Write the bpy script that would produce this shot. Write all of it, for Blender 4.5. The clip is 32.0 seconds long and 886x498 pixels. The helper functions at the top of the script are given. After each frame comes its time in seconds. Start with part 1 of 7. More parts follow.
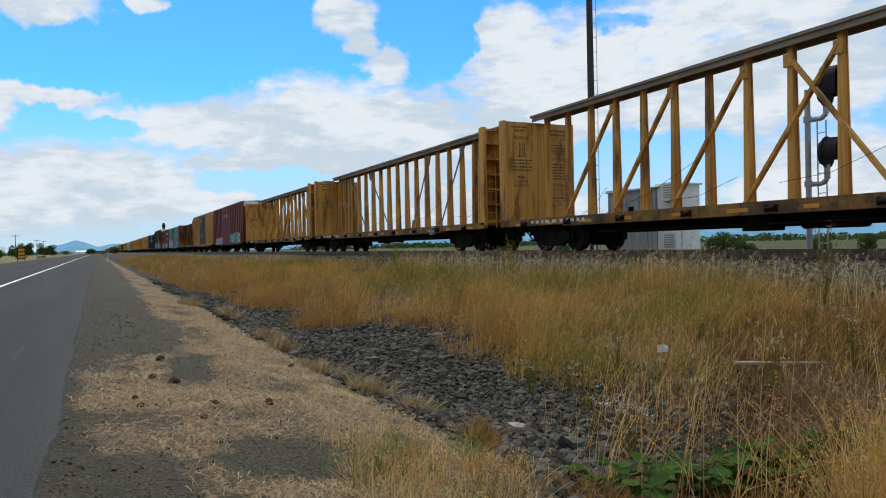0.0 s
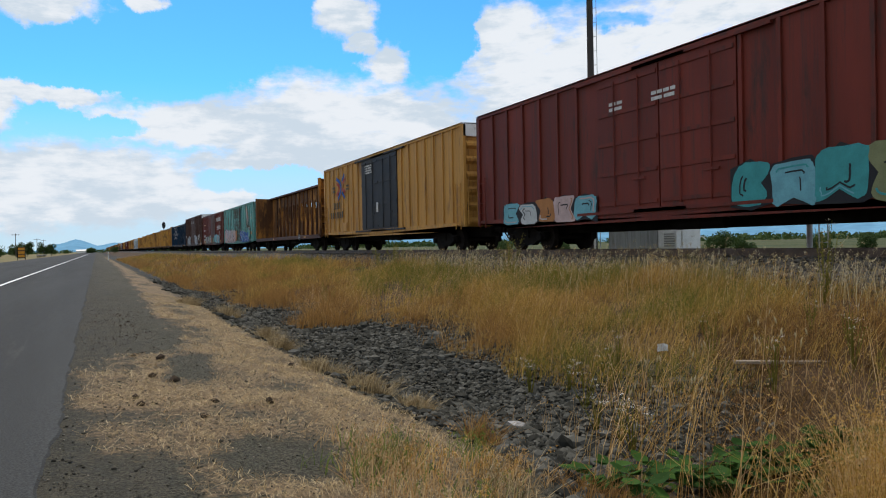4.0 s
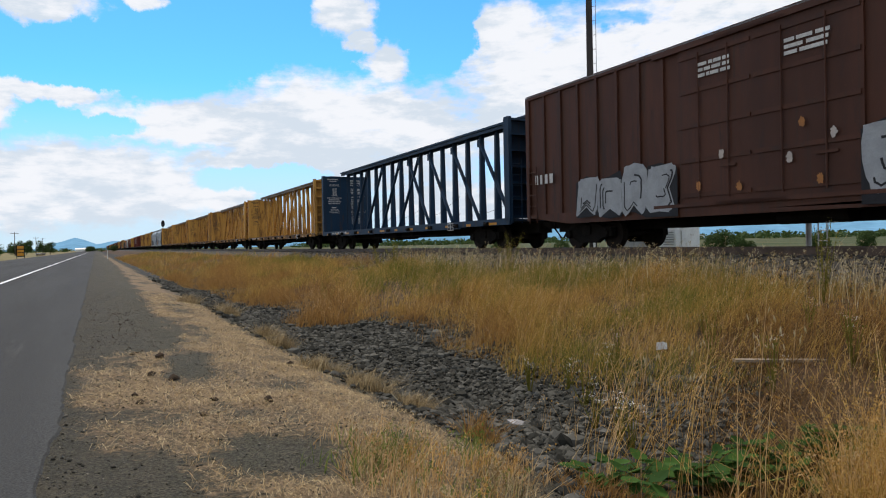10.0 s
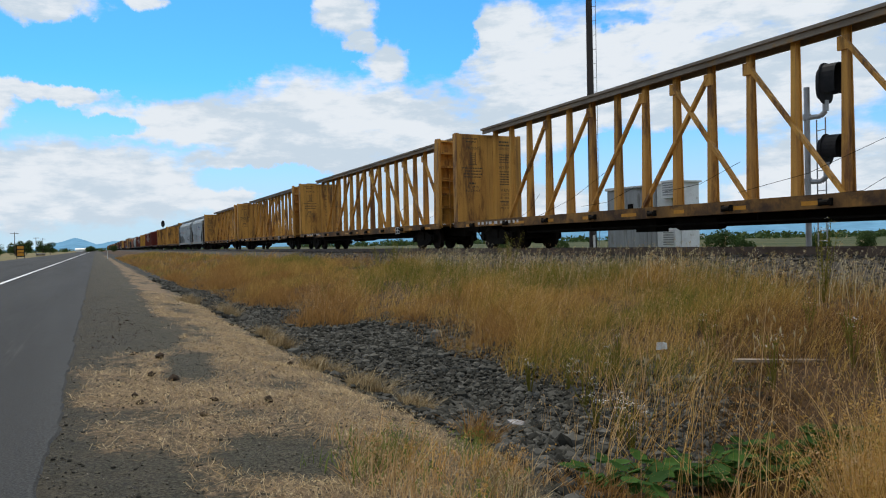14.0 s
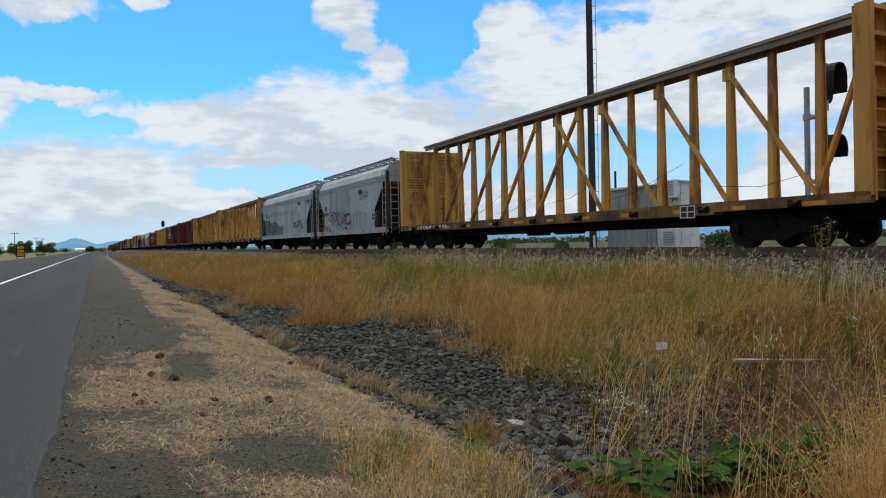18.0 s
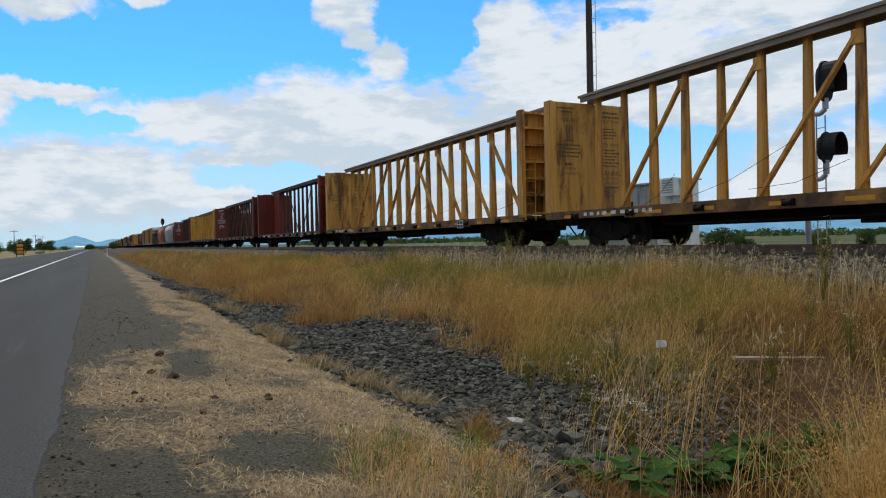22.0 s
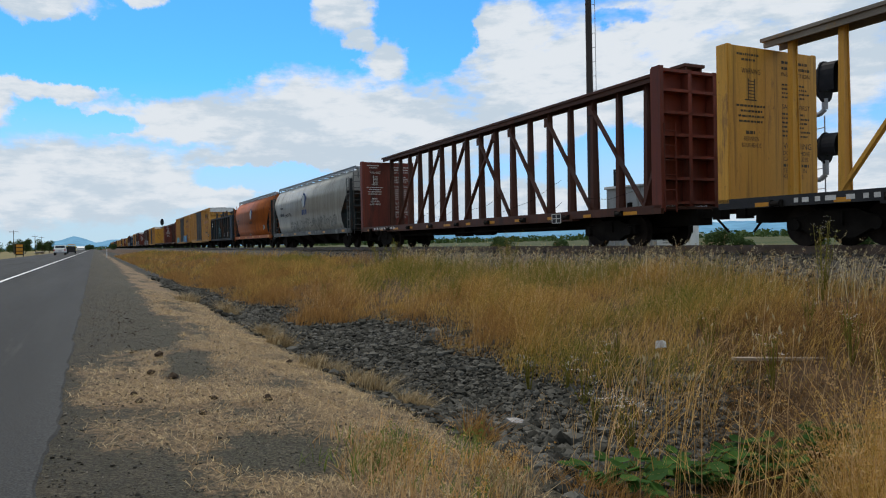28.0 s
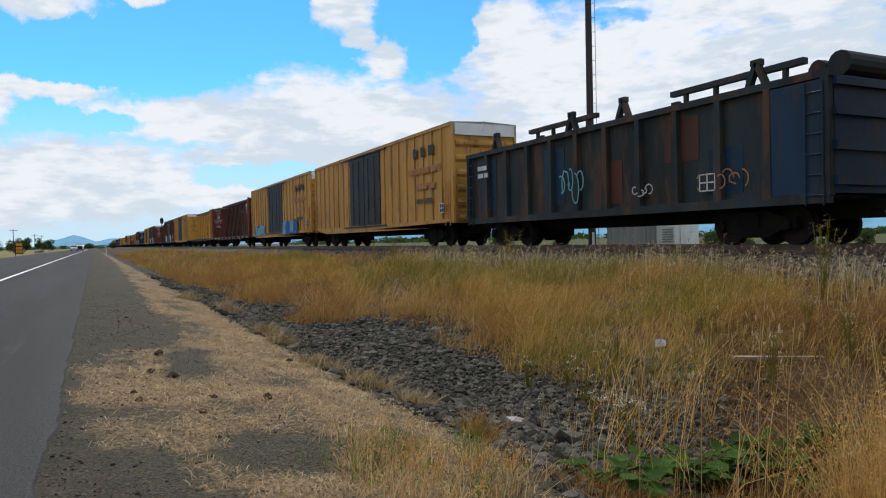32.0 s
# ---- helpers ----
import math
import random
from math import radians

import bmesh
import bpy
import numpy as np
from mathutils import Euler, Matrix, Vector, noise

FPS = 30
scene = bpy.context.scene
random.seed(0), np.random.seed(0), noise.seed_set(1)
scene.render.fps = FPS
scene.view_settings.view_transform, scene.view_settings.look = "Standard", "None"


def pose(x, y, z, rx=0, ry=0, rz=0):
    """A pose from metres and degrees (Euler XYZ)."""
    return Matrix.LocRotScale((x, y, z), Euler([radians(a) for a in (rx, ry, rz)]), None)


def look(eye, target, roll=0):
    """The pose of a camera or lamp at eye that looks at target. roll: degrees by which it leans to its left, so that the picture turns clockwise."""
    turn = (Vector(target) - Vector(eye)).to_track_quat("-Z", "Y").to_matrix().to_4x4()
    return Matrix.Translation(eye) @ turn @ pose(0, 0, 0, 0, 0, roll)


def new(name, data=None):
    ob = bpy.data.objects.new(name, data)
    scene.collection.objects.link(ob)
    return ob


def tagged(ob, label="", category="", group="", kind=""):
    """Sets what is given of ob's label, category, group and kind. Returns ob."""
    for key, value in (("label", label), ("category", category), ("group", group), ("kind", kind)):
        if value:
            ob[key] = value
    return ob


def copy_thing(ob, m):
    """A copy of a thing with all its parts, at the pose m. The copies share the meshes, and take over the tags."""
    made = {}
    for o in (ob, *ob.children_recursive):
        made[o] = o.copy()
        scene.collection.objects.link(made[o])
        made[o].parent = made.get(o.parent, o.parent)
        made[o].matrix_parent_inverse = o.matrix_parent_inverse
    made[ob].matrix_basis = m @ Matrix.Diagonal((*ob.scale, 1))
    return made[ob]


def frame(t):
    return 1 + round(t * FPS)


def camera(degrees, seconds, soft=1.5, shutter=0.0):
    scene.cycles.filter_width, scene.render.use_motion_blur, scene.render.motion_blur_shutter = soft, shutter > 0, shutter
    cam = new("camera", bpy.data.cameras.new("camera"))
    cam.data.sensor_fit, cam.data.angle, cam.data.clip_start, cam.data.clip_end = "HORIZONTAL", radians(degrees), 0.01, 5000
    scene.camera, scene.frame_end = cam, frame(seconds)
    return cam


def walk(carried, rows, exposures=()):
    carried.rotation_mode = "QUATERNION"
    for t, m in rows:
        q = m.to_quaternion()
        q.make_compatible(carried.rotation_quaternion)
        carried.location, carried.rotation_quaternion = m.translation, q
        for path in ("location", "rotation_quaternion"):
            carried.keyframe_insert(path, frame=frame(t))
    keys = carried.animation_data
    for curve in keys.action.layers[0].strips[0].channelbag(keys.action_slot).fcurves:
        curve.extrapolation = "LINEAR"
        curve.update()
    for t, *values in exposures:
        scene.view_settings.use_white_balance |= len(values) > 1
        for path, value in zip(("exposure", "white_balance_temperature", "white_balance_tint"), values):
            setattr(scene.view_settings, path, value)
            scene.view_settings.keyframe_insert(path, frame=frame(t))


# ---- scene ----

# ---- plan: +y runs along the track to the far end, +x goes from the road to the track, z = 0 is the road ----
EYE = (0.0, 0.0, 1.15)
TRACK_X, RAIL_Z = 14.65, 0.89
SPEED = 16.93
FOCAL = 1257.0

cam = camera(63.9, 32.0, soft=1.1)


def aim(right, down):
    """A pose of the eye whose picture has slid by that many thousandths of the focal length."""
    h = radians(26.03) - right / FOCAL
    p = radians(-0.47) + down / FOCAL
    way = Vector((math.sin(h) * math.cos(p), math.cos(h) * math.cos(p), math.sin(p)))
    return look(EYE, Vector(EYE) + way * 10, -1.15)


SWAY = [(0, 0, 4), (0.5, -0.5, 4.2), (1, -1, 2.6), (1.5, -1, -0.3), (2, -1, 1.4), (2.5, 0, 2.4), (3, 0, 4), (3.5, 0, 3),
        (5.5, 0.5, 1.5), (6, 0.3, 1.5), (6.5, 0.3, -0.2), (7, 0.3, 0), (7.5, 0.3, -1.4), (8, 0.3, -1.2), (8.5, 0.3, 1.2),
        (9, 0, 0), (9.5, -0.8, -1), (10, -1, -0.6), (10.5, -0.6, -0.2), (11, 0.2, 0.3), (12, -1, 0.8), (13, -1, -1.5),
        (14, -1, -0.4), (14.5, 0.2, 1), (16.5, -1, -1.5), (17.5, -1, -1.3), (18, -1, -0.4), (19, -1, -1.5), (20, -1, -1.3),
        (20.5, -1, -1.5), (21, -1.6, -3.4), (22, -1.5, -4.2), (22.5, -1, -1.9), (23, -1.5, -4.1), (24, -2, -3.4),
        (25, -2.1, -4.2), (25.5, -2.1, -4.3), (27.5, -2.2, -4), (28, -2.2, -3.4), (28.5, -2.2, -6), (29, -2.4, -5.4),
        (30, -2.7, -5.4), (30.5, -2.3, -4), (31, -2.5, -4), (31.5, -2.4, -5.6), (32, -2.6, -5.5)]
EXPOSURE = [(0, -0.06, 6270, 10), (3, -0.06, 6270, 10), (5, 0.08, 6460, 13), (6, 0.12, 6510, 14), (9, 0.14, 6510, 14), (10.2, 0.08, 6460, 13), (11, 0.0, 6270, 10), (13, -0.05, 6270, 10),
            (17, -0.08, 6270, 10), (22, -0.09, 6270, 10), (24, -0.14, 6270, 10), (28, -0.13, 6270, 10), (30.5, -0.17, 6270, 10), (32, 0.04, 6390, 12)]
walk(cam, [(t, aim(r, d)) for t, r, d in SWAY], EXPOSURE)

# ---- sky, clouds and sun ----
world = bpy.data.worlds.new("sky")
scene.world = world
world.use_nodes = True
SUN_ELEV, SUN_AZ = radians(56), radians(4)   # azimuth from +y towards +x
CLOUDS = [  # azimuth and elevation in degrees, half sizes
    (47, 13.2, 17, 6.6), (19, 8.6, 13, 5.0), (7, 9.3, 8.5, 1.9), (21.8, 14.3, 2.1, 1.9), (18.7, 17.9, 2.8, 1.9), (19.6, 15.8, 1.7, 1.0),
    (-3.4, 17.2, 4.6, 1.5), (3.6, 18.0, 1.9, 0.8), (-3.0, 11.0, 5.2, 0.8), (-2, 4.7, 13, 3.4), (9.1, 4.0, 2.6, 1.4), (55, 3.6, 9, 4.6),
    (31.6, 16.0, 3.8, 3.0), (35, 11.0, 9.5, 5.4), (-6.5, 9.8, 2.4, 1.9), (46.5, 6.2, 1.5, 0.8), (14, 6.8, 9, 1.1), (30, 3.0, 10, 2.2)]
GAPS = [(40.0, 16.6, 2.4, 0.8, 0.42), (47.4, 14.6, 2.0, 1.1, 0.42), (42, 6.0, 8.0, 2.6, 1.0), (12.4, 5.2, 6.0, 1.2, 0.9), (-0.5, 9.1, 3.6, 0.8, 0.9), (26.6, 16.4, 2.6, 2.8, 0.9), (3.0, 14.0, 9.0, 2.4, 0.8)]



def build_sky(nt):
    n, l = nt.nodes, nt.links
    n.clear()

    def math_node(op, a, b=None, c=None, clamp=False):
        m = n.new("ShaderNodeMath")
        m.operation, m.use_clamp = op, clamp
        for k, v in enumerate((a, b, c)):
            if v is None:
                continue
            if isinstance(v, (int, float)):
                m.inputs[k].default_value = v
            else:
                l.new(v, m.inputs[k])
        return m.outputs[0]

    def smooth(v, lo, hi, a=0.0, b=1.0):
        m = n.new("ShaderNodeMapRange")
        m.interpolation_type = "SMOOTHSTEP"
        l.new(v, m.inputs["Value"])
        for key, x in (("From Min", lo), ("From Max", hi), ("To Min", a), ("To Max", b)):
            m.inputs[key].default_value = x
        return m.outputs[0]

    sky = n.new("ShaderNodeTexSky")
    sky.sky_type, sky.sun_disc, sky.sun_elevation, sky.sun_rotation = "NISHITA", False, SUN_ELEV, SUN_AZ
    sky.air_density, sky.dust_density, sky.ozone_density = 1.0, 0.2, 3.0
    tc = n.new("ShaderNodeTexCoord")
    sep = n.new("ShaderNodeSeparateXYZ")
    l.new(tc.outputs["Generated"], sep.inputs[0])
    x, y, z = sep.outputs
    az = math_node("MULTIPLY", math_node("ARCTAN2", x, y), 57.2958)
    el = math_node("MULTIPLY", math_node("ARCSINE", z), 57.2958)

    def fbm(scale, detail, rough, sx=1, sy=1, off=0.0):
        comb = n.new("ShaderNodeCombineXYZ")
        l.new(math_node("MULTIPLY", az, sx), comb.inputs[0])
        l.new(math_node("MULTIPLY", el, sy), comb.inputs[1])
        comb.inputs[2].default_value = off
        t = n.new("ShaderNodeTexNoise")
        t.inputs["Scale"].default_value, t.inputs["Detail"].default_value, t.inputs["Roughness"].default_value = scale, detail, rough
        l.new(comb.outputs[0], t.inputs["Vector"])
        return t.outputs["Fac"]

    warp1 = math_node("MULTIPLY_ADD", fbm(0.4, 7, 0.6, 1, 1, 7.0), 4.6, -2.3)
    warp2 = math_node("MULTIPLY_ADD", fbm(0.4, 7, 0.6, 1, 1, 3.0), 2.8, -1.4)
    azw, elw = math_node("ADD", az, warp1), math_node("ADD", el, warp2)

    def round_field(a, e, ra, re):
        da = math_node("DIVIDE", math_node("SUBTRACT", azw, a), ra)
        de = math_node("DIVIDE", math_node("SUBTRACT", elw, e), re)
        return math_node("SUBTRACT", 1.0, math_node("ADD", math_node("MULTIPLY", da, da), math_node("MULTIPLY", de, de)))

    # broken cloud over the rest of the sky
    rest = math_node("MAXIMUM", smooth(math_node("ABSOLUTE", math_node("SUBTRACT", az, 26.0)), 38.0, 52.0), smooth(el, 19.0, 30.0))
    field = math_node("MULTIPLY_ADD", rest, 1.6, -1.2)
    for a, e, ra, re in CLOUDS:
        field = math_node("SMOOTH_MAX", field, round_field(a, e, ra, re), 0.3)
    for a, e, ra, re, w in GAPS:
        field = math_node("SUBTRACT", field, math_node("MULTIPLY", smooth(round_field(a, e, ra, re), -0.4, 0.6), w))
    ragged = math_node("ADD", math_node("MULTIPLY_ADD", fbm(0.16, 8, 0.6, 0.8, 1.5, 1.0), 1.5, -0.75), math_node("MULTIPLY_ADD", fbm(0.8, 7, 0.6, 0.6, 1.5, 21.0), 1.0, -0.5))
    total = math_node("ADD", math_node("MINIMUM", field, 0.75), ragged)
    total = math_node("ADD", total, smooth(el, -1.0, 4.0, 0.12, 0.0))
    mask = smooth(total, -0.22, 0.55)
    shade = smooth(math_node("ADD", fbm(0.16, 7, 0.6, 0.6, 1.6, 11.0), math_node("ADD", math_node("MULTIPLY", total, 0.10), math_node("MULTIPLY", fbm(0.6, 6, 0.6, 0.55, 1.7, 15.0), 0.62))), 0.76, 0.98)
    cloud = n.new("ShaderNodeMix")
    cloud.data_type = "RGBA"
    cloud.inputs[6].default_value, cloud.inputs[7].default_value = (6.2, 7.1, 7.85, 1), (8.4, 8.75, 9.0, 1)
    l.new(shade, cloud.inputs[0])
    tint = n.new("ShaderNodeMix")
    tint.data_type, tint.blend_type = "RGBA", "MULTIPLY"
    tint.inputs[0].default_value = 1.0
    tint.inputs[7].default_value = (0.50, 1.27, 1.85, 1)
    l.new(sky.outputs[0], tint.inputs[6])
    mix = n.new("ShaderNodeMix")
    mix.data_type = "RGBA"
    l.new(mask, mix.inputs[0])
    l.new(cloud.outputs[2], mix.inputs[7])
    pale = n.new("ShaderNodeMix")
    pale.data_type = "RGBA"
    pale.inputs[7].default_value = (6.1, 7.2, 8.3, 1)
    l.new(smooth(el, 1.0, 13.0, 0.85, 0.0), pale.inputs[0])
    l.new(tint.outputs[2], pale.inputs[6])
    l.new(pale.outputs[2], mix.inputs[6])
    bg = n.new("ShaderNodeBackground")
    bg.inputs["Strength"].default_value = 0.1
    l.new(mix.outputs[2], bg.inputs[0])
    out = n.new("ShaderNodeOutputWorld")
    l.new(bg.outputs[0], out.inputs[0])


build_sky(world.node_tree)
sun_data = bpy.data.lights.new("sun", "SUN")
sun_data.energy, sun_data.angle, sun_data.color = 3.6, radians(12), (1.0, 0.90, 0.76)
sun = new("sun", sun_data)
sun.matrix_world = look((math.sin(SUN_AZ) * math.cos(SUN_ELEV) * 50, math.cos(SUN_AZ) * math.cos(SUN_ELEV) * 50, math.sin(SUN_ELEV) * 50), (0, 0, 0))


# ---- materials ----
STREAK = (1, 1, 0.22)
RUST = (0.11, 0.045, 0.02)


def surf(name, c1, c2, scale=1.2, rough=0.7, metal=0.0, bump=0.15, fine=60.0, stain=None, amount=0.3, stretch=(1, 1, 1), dist=0.01, fine_amount=0.13,
         per_object=True, spec=0.22, grime=0.0):
    m = bpy.data.materials.new(name)
    m.use_nodes = True
    n, l = m.node_tree.nodes, m.node_tree.links
    b = n["Principled BSDF"]
    b.inputs["Roughness"].default_value, b.inputs["Metallic"].default_value = rough, metal
    b.inputs["Specular IOR Level"].default_value = spec
    tc = n.new("ShaderNodeTexCoord")
    vec = tc.outputs["Object"]
    if per_object:
        info = n.new("ShaderNodeObjectInfo")
        mul = n.new("ShaderNodeMath")
        mul.operation = "MULTIPLY"
        mul.inputs[1].default_value = 80
        l.new(info.outputs["Random"], mul.inputs[0])
        add = n.new("ShaderNodeVectorMath")
        l.new(vec, add.inputs[0])
        l.new(mul.outputs[0], add.inputs[1])
        vec = add.outputs[0]
    mp = n.new("ShaderNodeMapping")
    mp.inputs["Scale"].default_value = stretch
    l.new(vec, mp.inputs[0])
    big = n.new("ShaderNodeTexNoise")
    big.inputs["Scale"].default_value, big.inputs["Detail"].default_value, big.inputs["Roughness"].default_value = scale, 7, 0.62
    l.new(mp.outputs[0], big.inputs["Vector"])
    small = n.new("ShaderNodeTexNoise")
    small.inputs["Scale"].default_value, small.inputs["Detail"].default_value = fine, 4
    l.new(vec, small.inputs["Vector"])

    def ramp(src, lo, hi, a=0.0, b=1.0):
        r = n.new("ShaderNodeMapRange")
        r.interpolation_type = "SMOOTHSTEP"
        l.new(src, r.inputs["Value"])
        for key, x in (("From Min", lo), ("From Max", hi), ("To Min", a), ("To Max", b)):
            r.inputs[key].default_value = x
        return r.outputs[0]

    def mixed(fac, a, bcol, mode="MIX"):
        x = n.new("ShaderNodeMix")
        x.data_type, x.blend_type = "RGBA", mode
        for k, v in ((0, fac), (6, a), (7, bcol)):
            if isinstance(v, (int, float)):
                x.inputs[k].default_value = v
            elif isinstance(v, tuple):
                x.inputs[k].default_value = (*v, 1)
            else:
                l.new(v, x.inputs[k])
        return x.outputs[2]

    col = mixed(ramp(big.outputs["Fac"], 0.33, 0.67), c1, c2)
    if stain:
        sn = n.new("ShaderNodeTexNoise")
        sn.inputs["Scale"].default_value, sn.inputs["Detail"].default_value, sn.inputs["Roughness"].default_value = scale * 1.9, 9, 0.7
        off = n.new("ShaderNodeVectorMath")
        off.inputs[1].default_value = (13.1, 4.7, 9.2)
        l.new(mp.outputs[0], off.inputs[0])
        l.new(off.outputs[0], sn.inputs["Vector"])
        col = mixed(ramp(sn.outputs["Fac"], 0.62 - amount * 0.35, 0.72 - amount * 0.2, 0, 0.85), col, stain)
    if grime:
        gm = n.new("ShaderNodeMapping")
        gm.inputs["Scale"].default_value = (7.0, 7.0, 0.22)
        l.new(vec, gm.inputs[0])
        gn = n.new("ShaderNodeTexNoise")
        gn.inputs["Scale"].default_value, gn.inputs["Detail"].default_value, gn.inputs["Roughness"].default_value = 0.9, 6, 0.7
        l.new(gm.outputs[0], gn.inputs["Vector"])
        col = mixed(ramp(gn.outputs["Fac"], 0.48, 0.72, 0, grime), col, (0.035, 0.026, 0.02))
        pn = n.new("ShaderNodeTexNoise")
        pn.inputs["Scale"].default_value, pn.inputs["Detail"].default_value, pn.inputs["Roughness"].default_value = 5.0, 8, 0.75
        l.new(vec, pn.inputs["Vector"])
        col = mixed(ramp(pn.outputs["Fac"], 0.63, 0.70, 0, 0.8), col, RUST)
    grain = ramp(small.outputs["Fac"], 0.25, 0.75, 1 - fine_amount, 1 + fine_amount)
    g = n.new("ShaderNodeCombineXYZ")
    for k in range(3):
        l.new(grain, g.inputs[k])
    col = mixed(1.0, col, g.outputs[0], "MULTIPLY")
    l.new(col, b.inputs["Base Color"])
    if bump:
        bp = n.new("ShaderNodeBump")
        bp.inputs["Strength"].default_value, bp.inputs["Distance"].default_value = bump, dist
        l.new(small.outputs["Fac"], bp.inputs["Height"])
        l.new(bp.outputs[0], b.inputs["Normal"])
    return m


